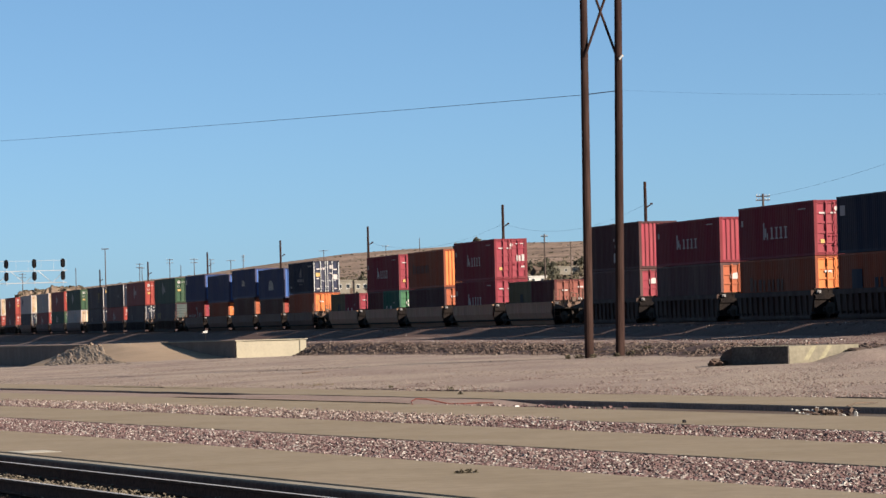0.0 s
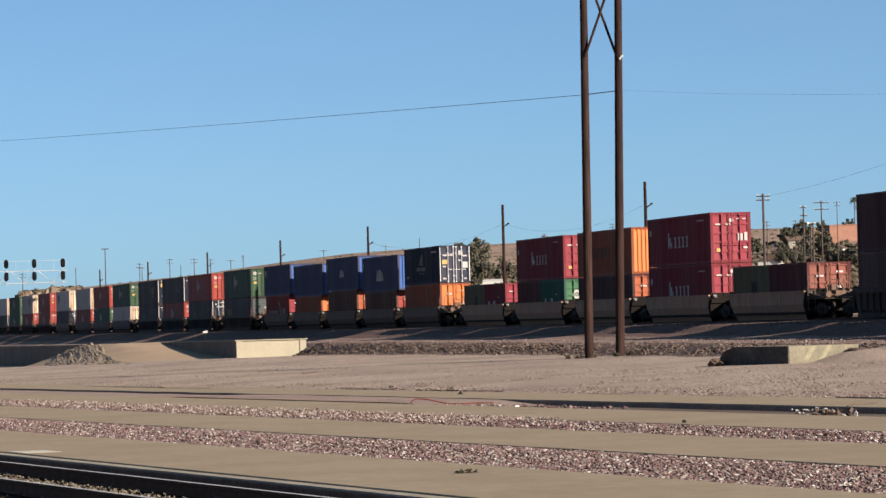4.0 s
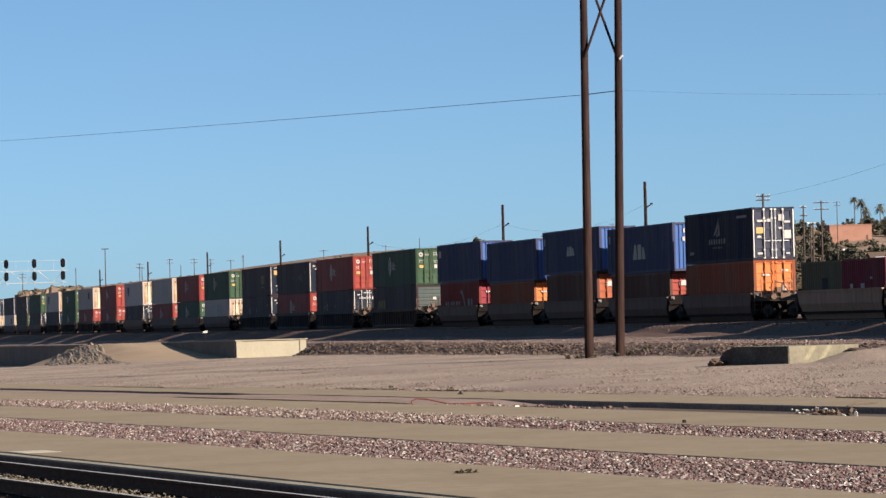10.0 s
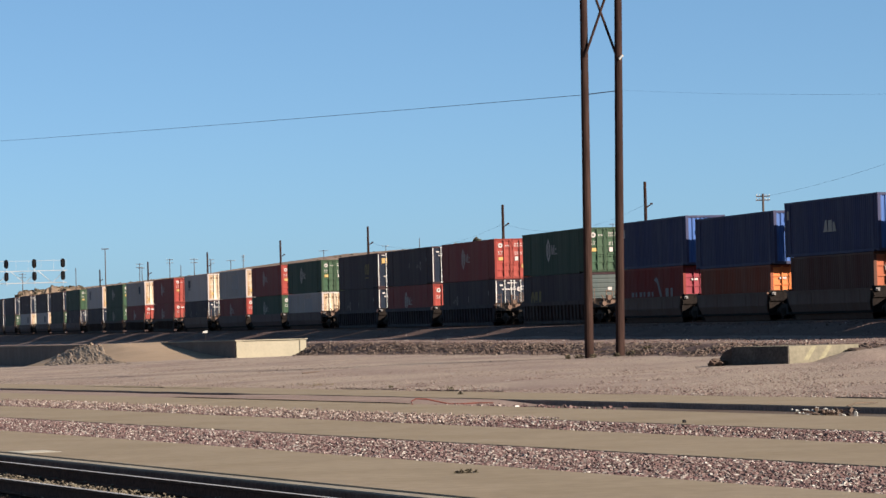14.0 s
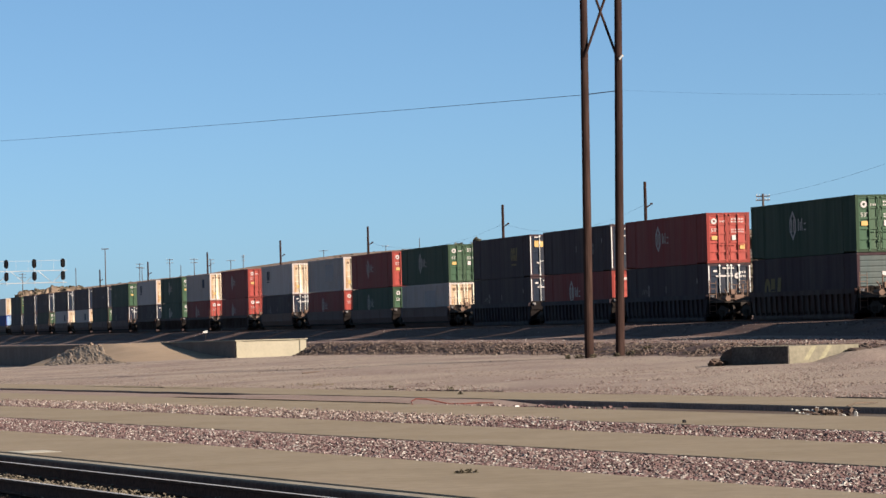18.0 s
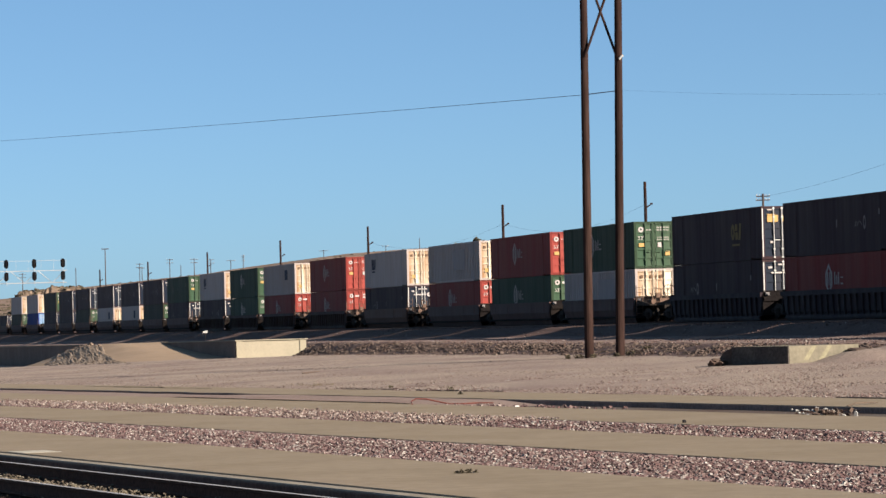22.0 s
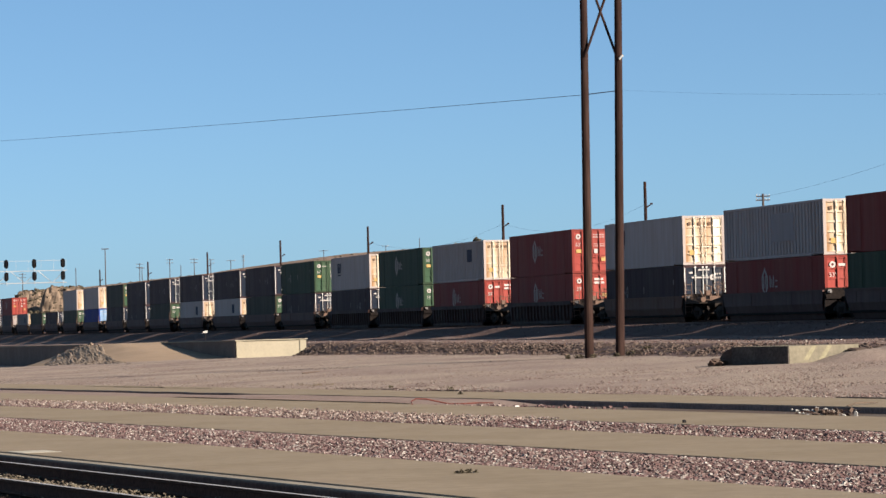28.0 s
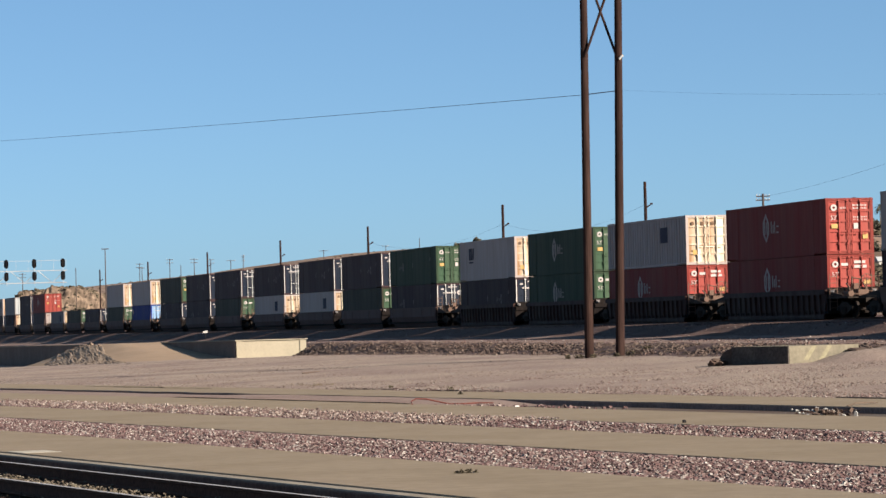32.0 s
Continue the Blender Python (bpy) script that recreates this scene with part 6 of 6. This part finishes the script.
def make_bluff():
    """Two eroded bluffs of bare earth beyond the far end of the train."""
    for x0, x1, y, top, seed, label in ((-169.5, -150.5, 1260, 17.6, 1.0, "flat-topped tan bluff of eroded earth"), (-154.0, -112.0, 1215, 18.1, 5.0, "gullied tan bluff with a rounded top")):
        vs, fs = [], []
        nx, ny = 110, 50
        for i in range(nx + 1):
            for j in range(ny + 1):
                a, b = i / nx, j / ny
                x, yy = lerp(x0, x1, a), y + lerp(-26, 26, b)
                edge = min(smooth(a, 0.0, 0.16 if seed > 2 else 0.3), 1 - smooth(a, 0.35 if seed > 2 else 0.80, 1.0) * (0.6 if seed > 2 else 1.0))
                front = smooth(b, 0.0, 0.52)
                gully = abs(noise.noise(Vector((x * 0.22 + 0.05 * yy, yy * 0.05, seed)))) + 0.45 * abs(noise.noise(Vector((x * 0.6, yy * 0.12, seed))))
                z = 1.0 + (top - 1.0) * edge * front - 3.0 * (0.5 - gully) * front * edge * (1 - 0.75 * smooth(b, 0.40, 0.56)) + 0.6 * noise.noise(Vector((x * 0.35, yy * 0.3, seed + 9))) + 0.35 * noise.noise(Vector((x * 1.1, yy * 0.9, seed + 3)))
                vs.append((x, yy, z))
        for i in range(nx):
            for j in range(ny):
                k = i * (ny + 1) + j
                fs.append((k, k + ny + 1, k + ny + 2, k + 1))
        tagged(new("dirt_bluff", raw_mesh("dirt_bluff", vs, fs, BLUFF)), label, "bluff", kind="structure")
        rng = np.random.default_rng(int(seed) + 60)
        pick = [vs[k] for k in rng.integers(0, len(vs), 420)]
        stones("scrub", np.array(pick), rng.uniform(0.3, 1.3, len(pick)), SCRUB, "dark scrub dotted over the bluff", "scrub", flat=0.7, seed=int(seed) + 61)


def make_town():
    make_bluff()
    tree(-5.0, 1085, 9.5, 6.5, 71, "low wide dark olive tree below the hill", lobes=11, per=120, size=0.45, low=0.05)
    tree(-13.0, 1120, 7.5, 5.5, 72, "low wide dark olive tree below the hill", lobes=9, per=110, size=0.45, low=0.05)
    house(192.2, 1898, 10, 8, 3.2, 8, WHITEWASH, PALE_ROOF, "small house with a pale sheet roof on the slope")
    house(135.1, 1347, 8, 10, 3.0, 78, WHITEWASH, SHINGLE, "white gabled house with a brown shingle roof")
    house(187.0, 2057, 11, 7, 2.8, -5, STUCCO, PALE_ROOF, "low stucco house with a pale roof among scrub")
    house(162.7, 1505, 10, 8, 3.0, 12, STUCCO, SHINGLE, "low stucco house with a dark roof among trees")
    house(-34.5, 1121, 5.6, 6, 4.4, 6, STUCCO, STUCCO, "beige flat-roofed building beyond the train", True, "building")
    house(-28.6, 1126, 4.8, 6, 3.9, 6, STUCCO, STUCCO, "beige flat-roofed building beyond the train", True, "building")
    house(33.9, 1192, 6.5, 8, 2.6, 4, WHITEWASH, WHITEWASH, "low white flat-roofed building beyond the train", True, "building")
    house(56.5, 1519, 12, 8, 3.4, 4, STUCCO, STUCCO, "tan flat-roofed house on the slope", True, "building")
    house(44.5, 1500, 7, 8, 2.6, 18, SHINGLE, SHINGLE, "dark-roofed shed on the slope")
    house(14.5, 1085, 11, 7, 2.6, 0, WHITEWASH, PALE_ROOF, "long low white building under the big tree", True, "building")
    house(186.2, 1500, 19.5, 12, 6.6, 4, REDWALL, REDWALL, "large reddish flat-roofed building on the hill", True, "building", blank=True)
    house(171.0, 1420, 9, 8, 2.8, 70, WHITEWASH, SHINGLE, "white gabled house with a dark roof")
    house(180.0, 1300, 22, 9, 2.8, 5, SHINGLE, SHINGLE, "long dark-roofed building above the tracks")
    house(171.5, 1240, 14, 7, 2.5, 3, WHITEWASH, PALE_ROOF, "low pale-roofed building behind the train")
    house(126.9, 1609, 12, 7, 4.0, 2, SHINGLE, SHINGLE, "long dark shed below a white building", True, "building")
    house(129.5, 1626, 8.0, 7, 7.2, 10, WHITEWASH, WHITEWASH, "bright white flat-roofed building among palms", True, "building")
    house(116.4, 1479, 14.5, 6, 2.3, 4, WHITEWASH, PALE_ROOF, "long low pale building behind the train", True, "building")
    house(137.4, 1389, 4.8, 6, 2.8, 8, WHITEWASH, WHITEWASH, "small white flat-roofed house", True, "building")
    house(98.5, 1420, 9.0, 6, 2.4, -4, STUCCO, PALE_ROOF, "low stucco house with a pale roof", True)
    palm(124.3, 1600, 15.2, 13, 2.9)
    palm(118.8, 1600, 10.5, 14, 2.6)
    tree(128.6, 1472, 7.6, 6.2, 61, "low wide dusty olive tree", lobes=9, per=110, size=0.45)
    tree(143.5, 1515, 8.6, 4.6, 62, "dusty olive tree on the slope", lobes=8, per=100, size=0.45)
    tree(8.0, 1040, 16.2, 8.2, 43, "large dusty green tree with an open ragged crown", lobes=18, per=150, size=0.5, trunk=0.5, low=0.08)
    palm(193.0, 1530, 17.5, 3, 2.5)
    palm(197.4, 1540, 15.5, 4, 3.5)
    palm(200.4, 1545, 12.0, 5, 3.0)
    palm(207.0, 1545, 13.5, 6, 3.2)
    rng = np.random.default_rng(77)
    kinds = [tree(150 + 9 * i, 1440, 6.0 + i, 3.8 + 0.5 * i, 50 + i, "low dusty green tree among the houses", lobes=7, per=70, size=0.5) for i in range(3)]
    spots = 0
    while spots < 34:
        r, bear = rng.uniform(1150, 2100), rng.uniform(-0.04, 0.145)
        if bear < 0.025 and r > 1500:
            continue
        x, y = bear * r, r
        if 0.055 < bear < 0.10 and r < 1650:
            continue
        if abs(x - 188) < 16 and 1380 < y < 1520:
            continue
        spots += 1
        copy_thing(kinds[spots % 3], pose(x, y, land(x, y) - 0.2, 0, 0, float(rng.uniform(0, 360))))
    for i in range(44):
        r, bear = rng.uniform(1200, 1640), rng.uniform(0.103, 0.146)
        x, y = bear * r, r
        if abs(x - 187) < 15 and 1340 < y < 1520:
            continue
        copy_thing(kinds[i % 3], pose(x, y, land(x, y) - 0.2, 0, 0, float(rng.uniform(0, 360))))
    # scrub on plain and slope, as one covering
    n = 8000
    r = 700 + 2700 * rng.uniform(0, 1, n) ** 0.85
    bear = rng.uniform(-0.16, 0.16, n)
    keep = rng.uniform(0, 1, n) < np.where(r > 2300, 0.5, 1.0)
    xyz, size = [], []
    for a, b in zip(r[keep], bear[keep]):
        big = rng.uniform(0.6, 1.9) * (1.6 if b > 0.02 and a < 2200 else 0.75)
        for _ in range(5):
            x, y = a * b + rng.normal() * big * 0.5, a + rng.normal() * big * 0.5
            xyz.append((x, y, land(x, y) + big * rng.uniform(0.1, 0.5)))
            size.append(big * rng.uniform(0.4, 0.9))
    stones("scrub", np.array(xyz), np.array(size), SCRUB, "dry grey-green desert scrub over the hills", "scrub", flat=0.8, seed=81)
    # yard lights with twin heads
    for x, y, top in ((67.6, 600, 18.0), (29.7, 420, 12.0)):
        ob = thing("street_lamp", "wooden yard light pole with twin lamp heads", "street lamp", "yard lights", pose(x, y, land(x, y)))
        h = top - land(x, y)
        part("pole", Build().tube((0, 0, -0.5), (0, 0, h), 0.15, 0.10, n=8).mesh("pole", FARWOOD), ob)
        for s in (-1, 1):
            part("lamp_head", Build().tube((s * 0.2, 0, h), (s * 0.62, -0.1, h - 0.1), 0.10, 0.22, n=8).mesh("lamp_head", BRIGHT), ob)


# ---- small things on the ground ----
def on_platform(p, q, z=0.0, rz=0.0):
    c = PU * p + PN * q
    return Matrix.Translation((c.x, c.y, GRADE * p + z)) @ Matrix.Rotation(radians(rz), 4, "Z")


def make_clutter():
    # a red hose looped over the dirt
    b = Build()
    pts = [(-1.15, 0.0, -0.02), (-1.2, 0.05, 0.12), (-1.0, 0.1, 0.22), (-0.6, 0.12, 0.2), (-0.1, 0.1, 0.08), (0.35, 0.0, -0.02), (0.9, -0.1, -0.02), (1.5, 0.1, -0.01), (2.1, 0.0, -0.03)]
    b.pipe([tuple(0.62 * k for k in p) for p in pts], [0.016] * len(pts), n=8)
    tagged(new("hose", b.mesh("hose", HOSE)), "faded red hose looped over the dirt", "hose").matrix_basis = on_platform(75.6, 29.45, 0.0, 4)
    rng = np.random.default_rng(9)
    c = []
    for _ in range(160):
        p, q = rng.uniform(66.5, 80), rng.uniform(29.1, 30.6)
        v = PU * float(p) + PN * float(q)
        c.append((v.x, v.y, GRADE * p - 0.07 + rng.uniform(0, 0.05)))
    stones("spilled_stone", np.array(c), rng.uniform(0.03, 0.10, 160), STONE, "pink stones spilled in the sunken strip", seed=91)
    tagged(new("plastic_jug", Build().prism([(-0.06, 0), (0.06, 0), (0.07, 0.09), (0.03, 0.12), (0.03, 0.15), (-0.02, 0.15), (-0.02, 0.12), (-0.07, 0.09)], 0, -0.10, 0.10).mesh("plastic_jug", PAINT["mark"])),
           "crumpled white plastic jug on the dirt", "jug").matrix_basis = on_platform(70.6, 29.4, -0.08, 30) @ Matrix.Scale(0.6, 4)
    # a heap of broken sticks, rags and scrap that fills the sunken strip
    for i in range(16):
        L = rng.uniform(0.14, 0.42)
        m = on_platform(55.5 + rng.normal() * 0.40, 29.55 + rng.normal() * 0.14, -0.05 + rng.uniform(0, 0.13), rng.uniform(-50, 50))
        tilt = Matrix.Rotation(radians(float(rng.uniform(-35, 35))), 4, "Y")
        ob = new("broken_stick", Build().pipe([(-L / 2, 0, 0), (0, 0.03, 0.02), (L / 2, 0, 0)], [0.011, 0.016, 0.008], n=6).mesh("broken_stick", SCRAP if i % 4 == 0 else WOOD))
        tagged(ob, "weathered broken stick in a scrap heap", "stick", "scrap in the sunken strip").matrix_basis = m @ tilt
    c = []
    for k in range(64):
        v = PU * float((55.3 if k < 44 else 55.9) + rng.normal() * 0.35) + PN * float(29.5 + rng.normal() * 0.14)
        c.append((v.x, v.y, GRADE * 55 - 0.08 + rng.uniform(0, 0.16)))
    stones("scrap_heap", np.array(c[:40]), rng.uniform(0.03, 0.12, 40), ASPHALT, "dark broken asphalt heaped in the sunken strip", "scrap", seed=94)
    stones("scrap_heap", np.array(c[40:]), rng.uniform(0.03, 0.095, 24), SCRAP, "pale broken scrap heaped in the sunken strip", "scrap", seed=93)
    tagged(new("splinter", Build().prism([(-0.02, -0.12), (0.03, -0.12), (0.035, 0.02), (0.0, 0.07), (-0.025, 0.03)], 1, -0.02, 0.02).mesh("splinter", SCRAP)),
           "pale splintered board upright in the sunken strip", "board").matrix_basis = on_platform(54.6, 29.65, 0.0, -20)
    tagged(new("stick", Build().pipe([(-1.0, 0, 0.0), (-0.2, 0.06, 0.035), (0.6, -0.04, 0.02), (1.2, 0.03, 0.0)], [0.012, 0.016, 0.014, 0.007], n=6).mesh("stick", EDGE_BROWN)),
           "long bent dead branch lying across the platform", "stick").matrix_basis = on_platform(59.2, 32.3, 0.05, 66)
    tagged(new("tar_lump", Build().prism([(-0.045, 0), (0.04, 0), (0.05, 0.04), (0.015, 0.085), (-0.022, 0.07), (-0.05, 0.03)], 0, -0.04, 0.04).mesh("tar_lump", PAINT["black"])),
           "black lump lying on pale gravel", "lump").matrix_basis = on_platform(53.4, 25.5, 0.0, 20) @ Matrix.Scale(0.65, 4)
    # a dried weed
    vs, fs = leaves(rng, [(0, 0, 0.015), (0.05, 0.01, 0.02), (-0.07, 0, 0.01), (0.11, 0.02, 0.005), (-0.12, 0.0, 0.005)], [0.04, 0.03, 0.04, 0.03, 0.03], 26, 0.022)
    tagged(new("weed", raw_mesh("weed", [(x, y, abs(z) + 0.003) for x, y, z in vs], fs, SCRUB)), "small dried weed flat on the concrete", "weed").matrix_basis = on_platform(37.2, 14.8)
    for p, q, rz in ((84.5, 33.5, 70), (93.0, 36.5, 10), (100.0, 37.2, 50)):
        vs, fs = leaves(rng, [(0, 0, 0.06), (0.1, 0.05, 0.05)], [0.07, 0.06], 30, 0.03)
        tagged(new("weed", raw_mesh("weed", [(x, y, abs(z)) for x, y, z in vs], fs, SCRUB)), "small dry brown weed in the dirt", "weed").matrix_basis = on_platform(p, q, 0.0, rz)
    tagged(new("paint_mark", strip(12.70, 13.34, 51.0, 52.1, -0.02, 0.004, 0.03, 0.25, 3.0).mesh("paint_mark", FADED_WHITE)), "worn pale painted line on the platform", "painted line")
    # thin dark strips added for shadow gaps and cracks along the yard's edge
    for p0, p1, q, z in ((58.0, 66.0, 35.34, 0.055), (68.2, 74.0, 35.36, 0.03), (75.2, 81.5, 35.34, 0.03), (88.8, 96.0, 36.5, 0.02), (97.0, 103.8, 36.62, 0.02), (66.0, 72.3, 37.93, 0.055), (110.0, 116.2, 34.2, 0.045), (116.4, 122.6, 34.25, 0.06), (122.9, 127.5, 34.3, 0.045)):
        m = strip(q, q + 0.07, p0, p1, -0.1, z, 0.22, 0.5, p0, even=True).mesh("kerb", EDGE_BROWN)
        tagged(new("edge_strip", m), "thin dark strip added for a shadow gap or crack line", "timber edging")
    # dry grass between the old rails
    vs, fs = [], []
    for _ in range(420):
        p, q = rng.uniform(27, 70), rng.normal(10.95, 0.22)
        c = PU * float(p) + PN * float(q)
        z = GRADE * p - 0.19
        a, h = rng.uniform(0, 2 * math.pi), rng.uniform(0.02, 0.075)
        lean = rng.normal(size=2) * 0.05
        k = len(vs)
        vs += [(c.x - 0.006 * math.cos(a), c.y - 0.006 * math.sin(a), z), (c.x + 0.006 * math.cos(a), c.y + 0.006 * math.sin(a), z), (c.x + lean[0], c.y + lean[1], z + h)]
        fs.append((k, k + 1, k + 2))
    tagged(new("dry_grass", raw_mesh("dry_grass", vs, fs, STRAW)), "sparse dry grass between the old rails", "grass", kind="stuff")
    c = U * 272.2 + N * 45.0
    ob = thing("marker_box", "small white trackside box on a thin dark stand", "trackside box", m=pose(c.x, c.y, land(c.x, c.y)))
    part("stand", Build().tube((0, 0, -0.1), (0, 0, 0.86), 0.018, n=8).mesh("stand", WHEEL), ob)
    part("body", Build().box(-0.20, 0.16, -0.12, 0.12, 0.86, 1.02).mesh("body", WHITEWASH), ob)
    part("lid", Build().prism([(-0.13, 1.024), (0.13, 1.024), (0.10, 1.06), (-0.10, 1.06)], 0, -0.06, 0.18).mesh("lid", WHITEWASH), ob)
    # a long crack in a platform slab, filled with dirt
    b = Build()
    vs = []
    for i in range(13):
        f = i / 12
        c = PU * (61.6 - 0.1 * f + 0.05 * math.sin(9 * f)) + PN * lerp(20.3, 21.6, f)
        half = 0.006 + 0.05 * math.sin(math.pi * f) ** 0.8 * (0.6 + 0.4 * math.sin(23 * f))
        z = GRADE * (61.6 - 0.1 * f) + 0.005
        vs += [(c.x - PU.x * half, c.y - PU.y * half, z), (c.x + PU.x * half, c.y + PU.y * half, z)]
    b.add(vs, [(2 * i, 2 * i + 2, 2 * i + 3, 2 * i + 1) for i in range(12)])
    tagged(new("trim_crack", b.mesh("crack", SHADE_DIRT)), "long dark dirt-filled crack in the platform slab", "crack", kind="structure")
    # a dead tuft and a stick on the dirt yard
    for p, q, n, w, h in ((109.6, 38.2, 150, 0.55, 0.12), (111.4, 38.0, 70, 0.3, 0.09)):
        vs, fs = [], []
        c = PU * p + PN * q
        for _ in range(n):
            x, y = rng.normal(size=2) * w * 0.5
            lean, a, k = rng.normal(size=2) * 0.09, rng.uniform(0, 6.28), len(vs)
            vs += [(x - 0.012 * math.cos(a), y - 0.012 * math.sin(a), 0), (x + 0.012 * math.cos(a), y + 0.012 * math.sin(a), 0), (x + lean[0], y + lean[1], h * rng.uniform(0.4, 1.1))]
            fs.append((k, k + 1, k + 2))
        tagged(new("grass_tuft", raw_mesh("grass_tuft", vs, fs, STRAW)), "dead straw-coloured tuft on the dirt yard", "grass", kind="stuff").matrix_basis = pose(c.x, c.y, land(c.x, c.y) - 0.05)
    c = PU * 130.5 + PN * 45.0
    tagged(new("stick", Build().tube((-0.35, -0.5, 0.03), (0.3, 0.9, 0.08), 0.03, 0.018, n=6).mesh("stick", EDGE_BROWN)), "dark fallen stick on the dirt yard", "stick").matrix_basis = pose(c.x, c.y, land(c.x, c.y) - 0.02)
    # weeds and clods at the feet of the power pole
    for i, (x, y) in enumerate(((5.7, 139.4), (6.3, 139.3), (7.3, 139.4), (7.9, 139.3), (8.6, 139.6), (5.2, 139.7))):
        vs, fs = leaves(rng, [(0, 0, 0.09), (0.12, 0.05, 0.06), (-0.14, 0.0, 0.07)], [0.12, 0.10, 0.10], 40, 0.05)
        tagged(new("weed", raw_mesh("weed", [(a, b, abs(c)) for a, b, c in vs], fs, SCRUB)), "dry brown weed at the foot of the power pole", "weed", "weeds by the pole").matrix_basis = pose(x, y, land(x, y) - 0.01, 0, 0, 50 * i)
    c = U * 291.0 + N * 36.8
    tagged(new("dock_post", Build().box(c.x - 0.10, c.x + 0.10, c.y - 0.10, c.y + 0.10, 0.08, 0.36).mesh("dock_post", PAINT["mark"])), "short white post on the dock's edge", "post")


EDGE_BROWN = mat("dark_edge_and_stick_brown", (0.067, 0.046, 0.036), 0.9, vary=0.4, scale=1.5, tint=(0.142, 0.107, 0.085), tint_scale=0.9, tint_amount=0.8)
STRAW = mat("dry_straw", (0.134, 0.107, 0.067), 0.9, vary=0.3)
HOSE = mat("faded_red_rubber", (0.11, 0.03, 0.024), 0.7, vary=0.2)
REDWALL = mat("reddish_stucco", (0.267, 0.138, 0.102), 0.9, vary=0.1, scale=0.1)
FADED_WHITE = mat("worn_white_line", (0.320, 0.285, 0.236), 0.9, vary=0.2, scale=2)
make_ground()
make_platforms()
make_tracks()
make_train()
make_poles()
make_h_frame()
make_gantry()
make_dock()
make_mound()
make_block()
make_town()
make_clutter()
make_stones()
motions()
